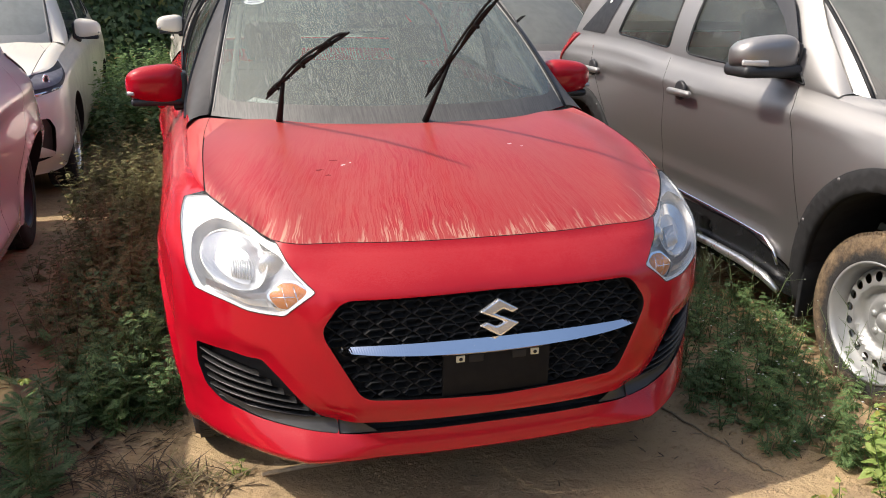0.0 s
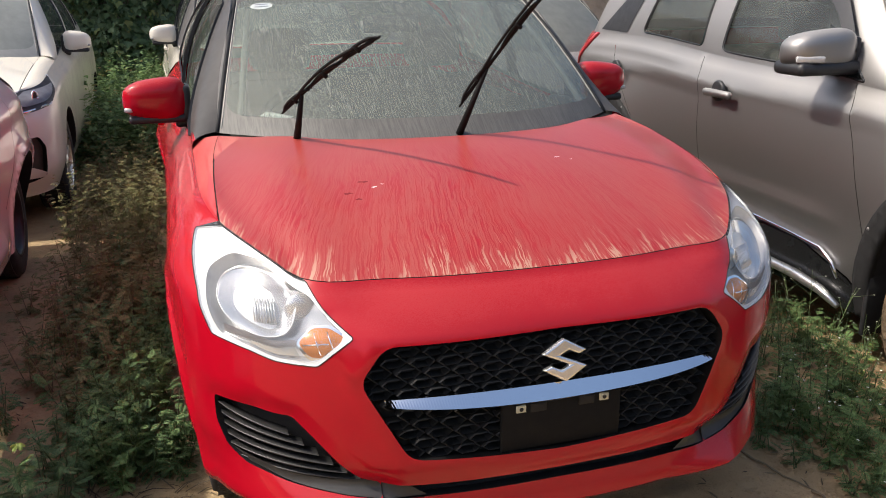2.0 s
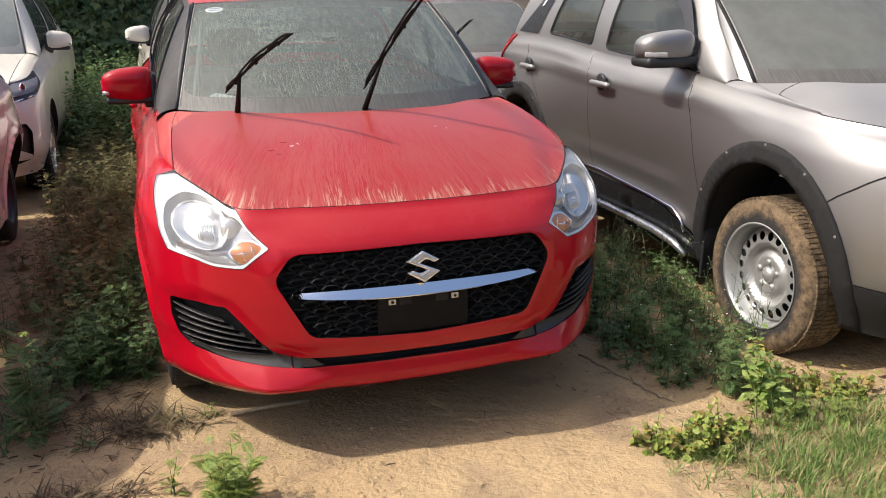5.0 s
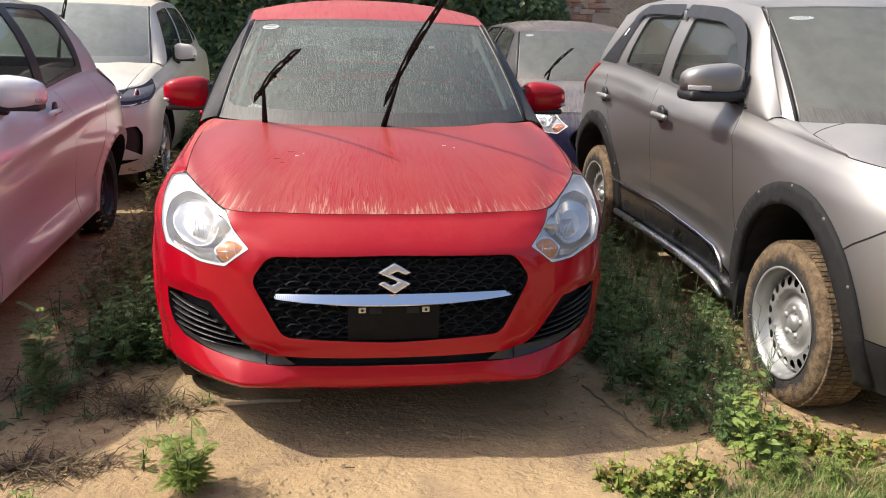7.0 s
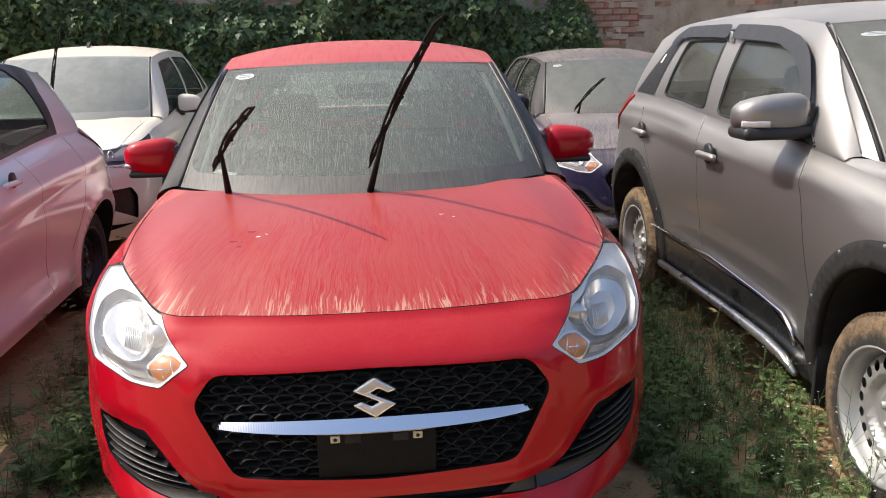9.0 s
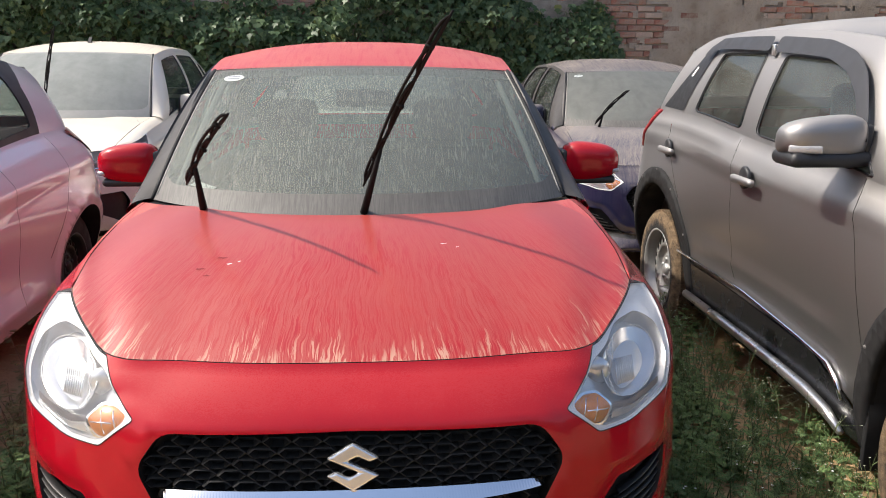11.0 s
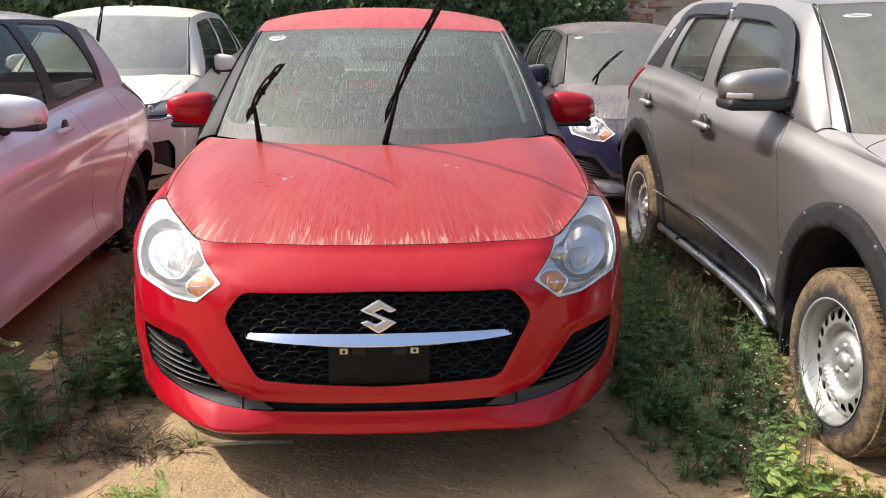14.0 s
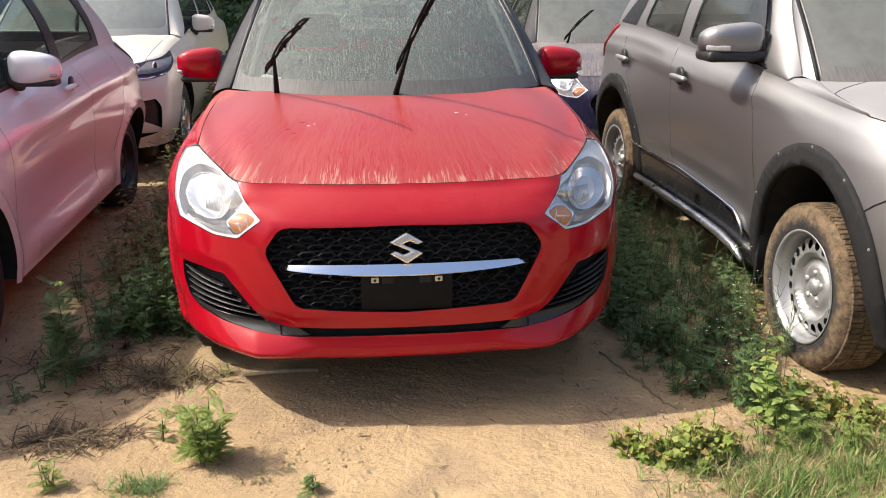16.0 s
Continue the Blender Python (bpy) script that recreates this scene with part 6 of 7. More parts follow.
def fine_frond():
    """A thin feathery leaf: narrow lobes, widely spaced."""
    v, f = [], []
    for i in range(1, 10):
        t = i / 10
        w = 0.40 * math.sin(math.pi * min(t * 0.8 + 0.18, 1)) + 0.04
        for s in (-1, 1):
            z = -0.2 * t * t
            for u, ang, l in ((0.0, 0.8, 1.0), (0.35, 0.25, 0.5), (0.62, 0.2, 0.36), (0.5, 1.4, 0.42)):
                bx, by = s * w * u * math.sin(0.8), t + w * u * math.cos(0.8)
                dx, dy, n = s * math.sin(ang), math.cos(ang), w * l
                k = len(v)
                v += [(bx, by, z), (bx + dx * n * 0.55 - dy * n * 0.10, by + dy * n * 0.55 + dx * n * 0.10, z + 0.02), (bx + dx * n, by + dy * n, z - 0.03), (bx + dx * n * 0.55 + dy * n * 0.10, by + dy * n * 0.55 - dx * n * 0.10, z + 0.02)]
                f.append((k, k + 3, k + 2, k + 1))
    k = len(v)
    v += [(-0.010, 0, 0), (0.010, 0, 0), (0.005, 1, -0.2), (-0.005, 1, -0.2)]
    f.append((k, k + 1, k + 2, k + 3))
    return np.array(v), f


def broad():
    v = [(0, 0, 0), (-0.22, 0.3, 0.05), (0, 0.35, -0.02), (0.22, 0.3, 0.05), (-0.25, 0.55, 0.02), (0, 0.65, -0.05), (0.25, 0.55, 0.02), (0, 1.0, -0.16)]
    return np.array(v), [(0, 2, 1), (0, 3, 2), (1, 2, 5, 4), (2, 3, 6, 5), (4, 5, 7), (5, 6, 7)]


def ivy_leaf():
    v = [(0, 0, 0), (-0.42, 0.08, 0.05), (-0.55, 0.42, -0.04), (-0.25, 0.55, 0.04), (0, 0.5, -0.05), (0, 1.0, -0.12), (0.25, 0.55, 0.04), (0.55, 0.42, -0.04), (0.42, 0.08, 0.05)]
    return np.array(v), [(0, 4, 3, 2, 1), (3, 4, 5), (4, 6, 5), (0, 8, 7, 6, 4)]


def blade():
    v = [(-0.024, 0, 0), (0.024, 0, 0), (0.022, 0.5, -0.04), (-0.022, 0.5, -0.04), (0, 1, -0.30)]
    return np.array(v), [(0, 1, 2, 3), (3, 2, 4)]


FROND, FERN, BROAD, IVY, BLADE = frond(), fine_frond(), broad(), ivy_leaf(), blade()


def stalk_plant(rng, x, y, h, spread, leaf_size, n_stalks, out, stems, droop=(-0.35, 0.5)):
    """Leaf placings for one plant with several leaning stalks."""
    z = ground_height(x, y)
    for _ in range(n_stalks):
        a, lean = rng.uniform(0, 6.28), rng.uniform(0.05, 0.55) * spread
        hh = h * rng.uniform(0.55, 1.05)
        top = np.array([x + math.cos(a) * lean * hh, y + math.sin(a) * lean * hh, z + hh])
        foot = np.array([x + rng.normal(0, 0.012), y + rng.normal(0, 0.012), z - 0.01])
        stems.append((foot, foot + (top - foot) * 0.9))
        n = max(4, int(hh / 0.017))
        for i in range(n):
            t = 0.12 + 0.88 * (i + rng.uniform(0, 1)) / n
            p = foot + (top - foot) * t
            out.append(placing(*p, rng.uniform(0, 6.28), rng.uniform(*droop), rng.uniform(-0.4, 0.4), leaf_size * rng.uniform(0.5, 1.15) * (1.15 - 0.5 * t)))


def stems_mesh(stems, r=0.0025):
    v, f = [], []
    for a, b in stems:
        k = len(v)
        for p, w in ((a, r), (b, r * 0.4)):
            v += [(p[0] + w, p[1], p[2]), (p[0] - w * 0.5, p[1] + w * 0.87, p[2]), (p[0] - w * 0.5, p[1] - w * 0.87, p[2])]
        f += [(k, k + 1, k + 4, k + 3), (k + 1, k + 2, k + 5, k + 4), (k + 2, k, k + 3, k + 5)]
    return v, f


LEAF_DARK = leaf_material("weed_leaf_dark", (0.09, 0.17, 0.058), (0.25, 0.345, 0.145), dryness=0.04)
LEAF_MID = leaf_material("weed_leaf_mid", (0.13, 0.23, 0.07), (0.28, 0.39, 0.15), dryness=0.05)
LEAF_LIGHT = leaf_material("weed_leaf_light", (0.20, 0.31, 0.07), (0.38, 0.45, 0.14), (0.42, 0.36, 0.08), 0.10)
LEAF_YELLOW = leaf_material("weed_leaf_yellow", (0.20, 0.28, 0.045), (0.42, 0.44, 0.12), (0.42, 0.30, 0.10), 0.2)
LEAF_DRY = leaf_material("weed_leaf_dry", (0.15, 0.17, 0.06), (0.34, 0.32, 0.15), (0.36, 0.27, 0.14), 0.3, 0.8)
LEAF_IVY = leaf_material("ivy_leaf", (0.055, 0.105, 0.048), (0.165, 0.235, 0.115), (0.22, 0.25, 0.09), 0.04, 0.42)
LEAF_GRASS = leaf_material("grass_blade", (0.10, 0.19, 0.04), (0.28, 0.37, 0.11), (0.48, 0.39, 0.20), 0.28, 0.7)
DRY_GRASS = leaf_material("dry_grass", (0.16, 0.12, 0.075), (0.26, 0.2, 0.12), (0.10, 0.07, 0.05), 0.3, 0.9)
STEM = plain("green_stem", (0.10, 0.14, 0.05), 0.7, 0, 0.3, 40)
STEM_DRY = plain("dry_stem", (0.20, 0.15, 0.09), 0.85, 0, 0.3, 40)


def weed_patch(name, label, seed, area, count, h, leaf, template, material, stem_mat, spread=1.0, density=None, stalks=(2, 5), category="weeds", droop=(-0.35, 0.5)):
    rng = np.random.default_rng(seed)
    out, stems = [], []
    n = 0
    while n < count:
        x, y = rng.uniform(area[0], area[1]), rng.uniform(area[2], area[3])
        n += 1
        if density is not None and density(x, y) < rng.uniform(0, 1):
            continue
        stalk_plant(rng, x, y, rng.uniform(*h), spread, leaf, rng.integers(*stalks), out, stems, droop)
    if not out:
        return
    v, f = merged(*template, out)
    root = thing(name, label, category, kind="stuff")
    mesh_obj("leaves", v, f, material, root)
    v, f = stems_mesh(stems)
    mesh_obj("stems", v, f, stem_mat, root)


def grass_patch(name, label, seed, area, count, h, material, density=None, category="grass", tilt=(0.5, 1.45)):
    rng = np.random.default_rng(seed)
    out = []
    for _ in range(count):
        x, y = rng.uniform(area[0], area[1]), rng.uniform(area[2], area[3])
        if density is not None and density(x, y) < rng.uniform(0, 1):
            continue
        for _ in range(rng.integers(3, 8)):
            out.append(placing(x + rng.normal(0, 0.012), y + rng.normal(0, 0.012), ground_height(x, y) - 0.004, rng.uniform(0, 6.28), rng.uniform(*tilt), 0, rng.uniform(*h)))
    v, f = merged(*BLADE, out)
    tagged(mesh_obj(name, v, f, material), label, category, kind="stuff")


def spot(x0, y0, rx, ry, k=1.0):
    return lambda x, y: k * math.exp(-((x - x0) / rx) ** 2 - ((y - y0) / ry) ** 2)


def either(*fs):
    return lambda x, y: max(f(x, y) for f in fs)


def ivy_top(x):
    t = float(IVY_TOP(x))
    return t + 0.16 * noise.noise(Vector((x * 1.7, 0.3, 5.0))) + 0.07 * noise.noise(Vector((x * 6, 2.3, 5.0)))


IVY_TOP = curve_fn((-12, 2.9), (-3.3, 2.9), (-2.75, 2.25), (-2.0, 2.05), (-1.2, 2.12), (-0.55, 2.15), (-0.3, 3.0), (1.5, 3.0), (1.8, 2.15), (2.3, 1.95), (2.9, 2.06), (3.1, 1.72), (3.3, 1.3), (3.55, 0.2), (12, 0.0))


def build_ivy():
    rng = np.random.default_rng(11)
    out = []
    while len(out) < 33000:
        x = rng.uniform(-9.5, 3.6)
        top = ivy_top(x)
        z = rng.uniform(0.1, 1) * 3.0
        if z > top + rng.normal(0, 0.05):
            continue
        bulge = 0.10 + 0.30 * (0.5 + 0.5 * noise.noise(Vector((x * 1.3, 0, z * 1.3)))) + 0.1 * noise.noise(Vector((x * 4, 1, z * 4)))
        bulge *= min(1, max(0.25, (top - z) * 2.5))
        y = 9.72 - bulge * rng.uniform(0.55, 1.05)
        # leaves hang with their faces to the front and the light
        out.append(placing(x, y, z, rng.normal(0, 0.6) + math.pi, rng.uniform(-1.75, -0.35), rng.normal(0, 0.5), rng.uniform(0.05, 0.115)))
    v, f = merged(*IVY, out)
    root = thing("ivy", "dense dark green creeper hanging over the wall", "creeper", kind="stuff")
    mesh_obj("leaves", v, f, LEAF_IVY, root)
    # the shaded tangle of stems behind the leaves
    stems = []
    for _ in range(900):
        x = rng.uniform(-9.5, 3.3)
        t = max(0.3, ivy_top(x) - 0.1)
        a = rng.uniform(0, t)
        stems.append((np.array([x, 9.70, max(0, a - 0.5)]), np.array([x + rng.normal(0, 0.2), 9.66 - rng.uniform(0, 0.1), a])))
    v, f = stems_mesh(stems, 0.008)
    mesh_obj("stems", v, f, STEM_DRY, root)


def build_wall():
    mortar = Mat("old_mortar")
    mortar.set(Base_Color=mortar.mix(mortar.noise(3), (0.20, 0.175, 0.15), (0.31, 0.275, 0.24)), Roughness=0.95)
    mortar.bump(mortar.noise(60), 0.4, 0.01)
    w = block("wall_north", (32, 0.3, 3.6), (0, 9.75 + 0.162, 1.8), mortar.m, None, bevel=0)
    tagged(w, "weathered brick boundary wall with peeling cement plaster", "wall", kind="structure")
    bm_ = Mat("red_brick")
    inf = bm_.node("ObjectInfo")
    c = bm_.ramp(inf.outputs["Random"], (0.0, (0.16, 0.08, 0.065)), (0.45, (0.28, 0.125, 0.095)), (0.85, (0.34, 0.165, 0.125)), (1.0, (0.42, 0.37, 0.33)))
    c = bm_.mix(bm_.ramp(bm_.noise(7, 6, 0.7), (0.44, 0.0), (0.66, 0.85)), c, (0.30, 0.26, 0.225))
    bm_.set(Base_Color=c, Roughness=0.92)
    bm_.bump(bm_.noise(30, 6, 0.7), 0.9, 0.02)
    # plaster: a rough coat with gaps where the brick shows
    pl = Mat("cement_plaster")
    c = pl.mix(pl.ramp(pl.noise(3.5, 6, 0.65), (0.36, 0.0), (0.62, 1.0)), (0.225, 0.195, 0.165), (0.42, 0.39, 0.345))
    c = pl.mix(pl.ramp(pl.noise(7, 5, 0.7), (0.46, 0.0), (0.70, 0.7)), c, (0.235, 0.195, 0.165))
    drip = pl.noise(1, 4, 0.6, pl.coords((5, 1, 0.5)))
    c = pl.mix(pl.ramp(drip, (0.52, 0.0), (0.7, 0.5)), c, (0.20, 0.185, 0.16))
    pl.set(Base_Color=c, Roughness=0.95)
    pl.bump(pl.noise(14, 8, 0.7), 0.9, 0.05)

    def bare(x, z):
        """Where the plaster has come off the bricks."""
        if -3.2 < x < 0.2:
            return z > 1.6 and -2.33 < x and not -2.21 < x < -1.96
        row = math.floor(z / 0.082)
        cell = noise.cell(Vector((math.floor((x + 0.117 * (row % 2)) / 0.234), 3.0, row)))
        k = 0.5 * noise.noise(Vector((x * 2.3, 1.4, z * 3.1))) + 0.3 * noise.noise(Vector((x * 8, 1.4, z * 9))) + 0.5 * (cell - 0.5)
        best = -1.0
        for x0, x1, z0, z1, w in ((2.9, 3.5, 1.95, 2.27, 0.9), (3.12, 3.65, 1.60, 1.98, 0.9), (3.25, 3.5, 1.2, 1.62, 0.7), (1.9, 2.9, 2.10, 2.27, 0.15), (4.8, 6.8, 1.80, 2.06, 0.30), (3.6, 4.2, 1.9, 2.1, -0.05), (7.0, 9.4, 1.2, 2.6, -0.05)):
            out = max(x0 - x, x - x1, z0 - z, z - z1, 0)
            best = max(best, w - out * 6)
        return best + k > 0.12
    s = 0.035
    v, f, idx = [], [], {}
    for i, x in enumerate(np.arange(-9.5, 9.5, s)):
        for j, z in enumerate(np.arange(0.0, 3.55, s)):
            if bare(x, z):
                continue
            q = []
            for a, b in ((i, j), (i + 1, j), (i + 1, j + 1), (i, j + 1)):
                if (a, b) not in idx:
                    idx[(a, b)] = len(v)
                    px, pz = -9.5 + a * s, b * s
                    v.append((px, 9.738 - 0.012 * noise.noise(Vector((px, 0, pz * 2))), pz))
                q.append(idx[(a, b)])
            f.append(q)
    mesh_obj("plaster", v, f, pl.m, w, "stained grey cement plaster").matrix_parent_inverse = w.matrix_world.inverted()
    # unseen walls, added to cut low sky light and darken the paint's reflections
    for name, size, at in (("wall_south", (40, 0.3, 3.0), (0, -9.5, 1.5)), ("wall_west", (0.3, 40, 3.0), (-16, 0, 1.5)), ("wall_east", (0.3, 40, 3.0), (16, 0, 1.5))):
        tagged(block(name, size, at, pl.m, None, bevel=0), "plain plastered wall added out of view to hold back low sky light", "wall", kind="structure")
    return w, bm_.m, bare


def build_bricks(w, mat, bare):
    bm = bmesh.new()
    bmesh.ops.create_cube(bm, size=1)
    bmesh.ops.scale(bm, vec=(0.222, 0.06, 0.068), verts=bm.verts)
    bmesh.ops.bevel(bm, geom=[e for e in bm.edges if e.calc_length() > 0.1], offset=0.006, segments=1, affect="EDGES")
    me = bpy.data.meshes.new("brick")
    bm.to_mesh(me)
    bm.free()
    me.materials.append(mat)
    rng = np.random.default_rng(3)
    cells = []
    for r in range(42):
        z = 0.04 + r * 0.082
        for c in range(-40, 41):
            x = c * 0.234 + (0.117 if r % 2 else 0)
            if z > 1.0 and (2.4 < x < 7.5 or -2.5 < x < 0.0) and any(bare(x + dx, z) for dx in (-0.1, 0, 0.1)) and z > float(IVY_TOP(x)) - 0.35:
                cells.append((abs(x - 3.4) if x > 1 else abs(x + 1.2), x, z))
    cells.sort()
    cells = [q for q in cells if rng.uniform() > 0.07]
    for _, x, z in cells[:300]:
        ob = new("brick", me)
        ob.parent = w
        ob.location = (x + rng.normal(0, 0.003), 9.770 + rng.normal(0, 0.003), z + rng.normal(0, 0.002) - 0.0)
        ob.rotation_euler = (0, rng.normal(0, 0.01), rng.normal(0, 0.008))
    if cells[300:]:
        t = np.array([v.co[:] for v in me.vertices])
        fs = [tuple(p.vertices) for p in me.polygons]
        v, f = merged(t, fs, [placing(x, 9.770 + rng.normal(0, 0.003), z, 0, 0, 0, 1) for _, x, z in cells[300:]])
        ob = mesh_obj("brickwork", v, f, mat, w, smooth=False)
        tagged(ob, kind="stuff")

# ---------------------------------------------------------------- what stands where
def recolour(root, swap):
    """Gives the copy of a thing other materials, part by part."""
    for o in root.children_recursive:
        if o.type == "MESH" and o.material_slots:
            new_m = swap.get(o.material_slots[0].material.name)
            if new_m is not None:
                o.material_slots[0].link = "OBJECT"
                o.material_slots[0].material = new_m


build_ground()
wall, brick_mat, bare_fn = build_wall()
build_ivy()

red_car, red_bonnet, red_screen, red_roof = swift("red hatchback car, its bonnet streaked with dust", RED, 0, 0)
white_car = tagged(copy_thing(red_car, pose(-2.42, -0.12, 0)), "pearl white hatchback car reflecting the red car beside it")
recolour(white_car, {"red_paint": PEARL, "red_roof_paint": PEARL, "red_bonnet_paint": PEARL})
navy_car = tagged(copy_thing(red_car, pose(2.17, 3.95, -0.10)), "dark blue hatchback car under thick brown dust")
recolour(navy_car, {"red_paint": NAVY, "red_roof_paint": NAVY, "red_bonnet_paint": NAVY_BONNET, "windscreen_glass": DUSTY_SCREEN})
cream_car = tagged(copy_thing(red_car, pose(0.02, 4.35, 0)), "cream white hatchback car parked behind the red one")
recolour(cream_car, {"red_paint": CREAM, "red_roof_paint": CREAM, "red_bonnet_paint": CREAM})
suv_car, suv_screen = suv()
cross_car, cross_bonnet, cross_screen = crossover()

wiper(red_car, "wiper", (-0.458, 0.918, 1.0), (-0.452, 0.80, 1.15), (-0.298, 0.487, 1.318))
wiper(red_car, "wiper", (0.013, 0.827, 1.005), (0.065, 0.73, 1.207), (0.235, 0.413, 1.557))
wiper(navy_car, "wiper", (-0.458, 0.90, 0.99), (-0.44, 0.85, 1.10), (-0.27, 0.76, 1.29))
wiper(cross_car, "wiper", (0.03, 0.97, 0.99), (0.09, 0.86, 1.16), (0.24, 0.72, 1.62))

# papers and stickers


def screen_sticker(car, screen, s, t, w, h):
    a = np.linspace(0, 2 * np.pi, 25)[:-1]
    poly = np.stack([s * 1.25 + w / 2 * np.cos(a), t * 0.8 + h / 2 * np.sin(a)], 1)
    v, tri = split_panels(poly, [], 0.02)
    st = panel("windscreen_sticker", screen, v, tri[""], FADED, car, "oval white sticker", sink=-0.0015)
    for k in (-0.22, 0.12):
        bar = np.array([(s * 1.25 + w * x, t * 0.8 + h * (k + y)) for x, y in ((-0.3, 0), (0.3, 0), (0.3, 0.14), (-0.3, 0.14))])
        v, tri = split_panels(bar, [], 0.02)
        panel("print_bar", screen, v, tri[""], LAMP_GREY, st, sink=-0.003)


screen_sticker(red_car, red_screen, 0.085, 0.90, 0.085, 0.05)
screen_sticker(suv_car, suv_screen, 0.105, 0.925, 0.10, 0.034)
screen_sticker(navy_car, red_screen, 0.085, 0.90, 0.08, 0.042)
# white paper on the dashboard, close behind the glass
ps_ = np.linspace(0.0, 0.6, 300)
px_ = red_screen(np.stack([ps_, np.full(300, 0.10)], 1))[:, 0]
pa_, pb_ = np.interp((-0.548, -0.462), px_, ps_)
v_, t_ = split_panels(np.array([(pa_, 0.099), (pb_, 0.090), (pb_ + 0.01, 0.102), (pa_ + 0.02, 0.121)]), [], 0.02)
panel("paper", red_screen, v_, t_[""], STICKER, red_car, "white paper on the dashboard", sink=0.012, back=0.002)

# bird droppings and smears dried on the bonnet
gs_, gt_ = np.meshgrid(np.linspace(0.1, 1.29, 120), np.linspace(0.02, 0.72, 90))
grid_ = np.stack([gs_.ravel(), gt_.ravel()], 1)
place_ = red_bonnet(grid_)
rng_ = np.random.default_rng(8)
for x_, y_, r_, mat_, label_ in ((-0.321, 0.516, 0.009, STICKER, "dried white bird dropping"), (-0.345, 0.548, 0.016, SMEAR, "dark red smear"), (-0.392, 0.505, 0.018, SMEAR, "dark red smear"),
                                 (-0.37, 0.47, 0.010, SMEAR, "dark red smear"), (0.233, 0.593, 0.009, STICKER, "dried white bird dropping"), (0.262, 0.575, 0.005, STICKER, "dried white bird dropping"), (-0.300, 0.522, 0.005, STICKER, "dried white bird dropping")):
    q_ = grid_[np.argmin((place_[:, 0] - x_) ** 2 + (place_[:, 1] - y_) ** 2)]
    k_ = np.linspace(0, 2 * np.pi, 26, endpoint=False)
    w_ = np.convolve(np.tile(rng_.uniform(0.05, 1.3, 26), 3), (0.3, 0.4, 0.3), "same")[26:52]
    v_, t_ = split_panels(q_ + np.stack([np.cos(k_) * w_ * r_, np.sin(k_) * w_ * r_ * 0.5], 1), [], 0.006)
    panel("dried_spot", red_bonnet, v_, t_[""], mat_, red_car, label_, sink=-0.0007)

# weeds between the cars
weed_patch("weeds", "dark green feathery weeds in the shade between the cars", 1, (0.85, 1.85, -0.05, 2.9), 1000, (0.06, 0.24), 0.044, FROND, LEAF_DARK, STEM,
           density=either(spot(1.05, 0.95, 0.16, 0.35), spot(0.99, 0.48, 0.09, 0.16), spot(1.17, 0.28, 0.14, 0.16), spot(1.2, 0.06, 0.09, 0.09), spot(1.36, 0.55, 0.12, 0.2, 0.8), spot(1.25, 1.5, 0.24, 0.7), spot(1.48, 0.95, 0.1, 0.25, 0.8), spot(1.66, 1.2, 0.1, 0.55, 0.7), spot(1.4, 2.2, 0.22, 0.5)))
weed_patch("weeds", "yellow-green trailing weeds in full sun", 2, (0.55, 1.15, -0.5, -0.12), 420, (0.03, 0.14), 0.036, IVY, LEAF_YELLOW, STEM, droop=(-1.1, 1.0),
           density=either(spot(0.84, -0.30, 0.13, 0.07), spot(0.70, -0.26, 0.06, 0.04), spot(0.96, -0.30, 0.07, 0.05)))
weed_patch("weeds", "yellowing leafy weeds in front of the muddy wheel", 9, (1.25, 1.8, -0.3, 0.2), 230, (0.03, 0.12), 0.04, IVY, LEAF_YELLOW, STEM_DRY, droop=(-1.1, 1.0),
           density=either(spot(1.44, -0.08, 0.09, 0.08), spot(1.40, 0.06, 0.06, 0.06), spot(1.54, -0.16, 0.06, 0.05), spot(1.64, -0.11, 0.05, 0.04)))
weed_patch("weeds", "dark weeds growing beside the red car's wheel", 3, (-1.45, -0.84, 0.55, 3.4), 950, (0.10, 0.30), 0.054, FROND, LEAF_DARK, STEM,
           density=either(spot(-1.10, 0.97, 0.15, 0.13), spot(-0.95, 0.98, 0.08, 0.12), spot(-1.05, 1.35, 0.13, 0.35, 0.5), spot(-1.08, 2.2, 0.2, 0.7, 0.35)))
weed_patch("weeds", "sparse green weeds sprawling on shaded soil", 12, (-1.5, -0.95, 0.2, 0.75), 130, (0.04, 0.16), 0.045, FROND, LEAF_DARK, STEM, stalks=(1, 4),
           density=either(spot(-1.26, 0.52, 0.09, 0.12), spot(-1.39, 0.29, 0.06, 0.04, 0.8), spot(-1.09, 0.31, 0.05, 0.04, 0.8)))
weed_patch("weeds", "dry flowering weeds gone to seed between the cars", 4, (-1.6, -0.85, 1.0, 6.0), 470, (0.15, 0.45), 0.055, FROND, LEAF_DRY, STEM_DRY,
           density=either(spot(-1.15, 1.7, 0.16, 0.5, 0.6), spot(-1.15, 2.6, 0.2, 0.7), spot(-1.15, 4.0, 0.28, 1.4)))
weed_patch("bushes", "low leafy bushes near the foot of the wall", 5, (-1.9, -0.6, 5.5, 9.2), 260, (0.3, 0.8), 0.085, BROAD, LEAF_DARK, STEM)
weed_patch("weeds", "light green feathery weeds at the edge of the grass", 13, (1.1, 1.5, -0.35, -0.1), 70, (0.05, 0.15), 0.045, FROND, LEAF_LIGHT, STEM,
           density=either(spot(1.25, -0.22, 0.1, 0.05), spot(1.38, -0.28, 0.08, 0.05)))
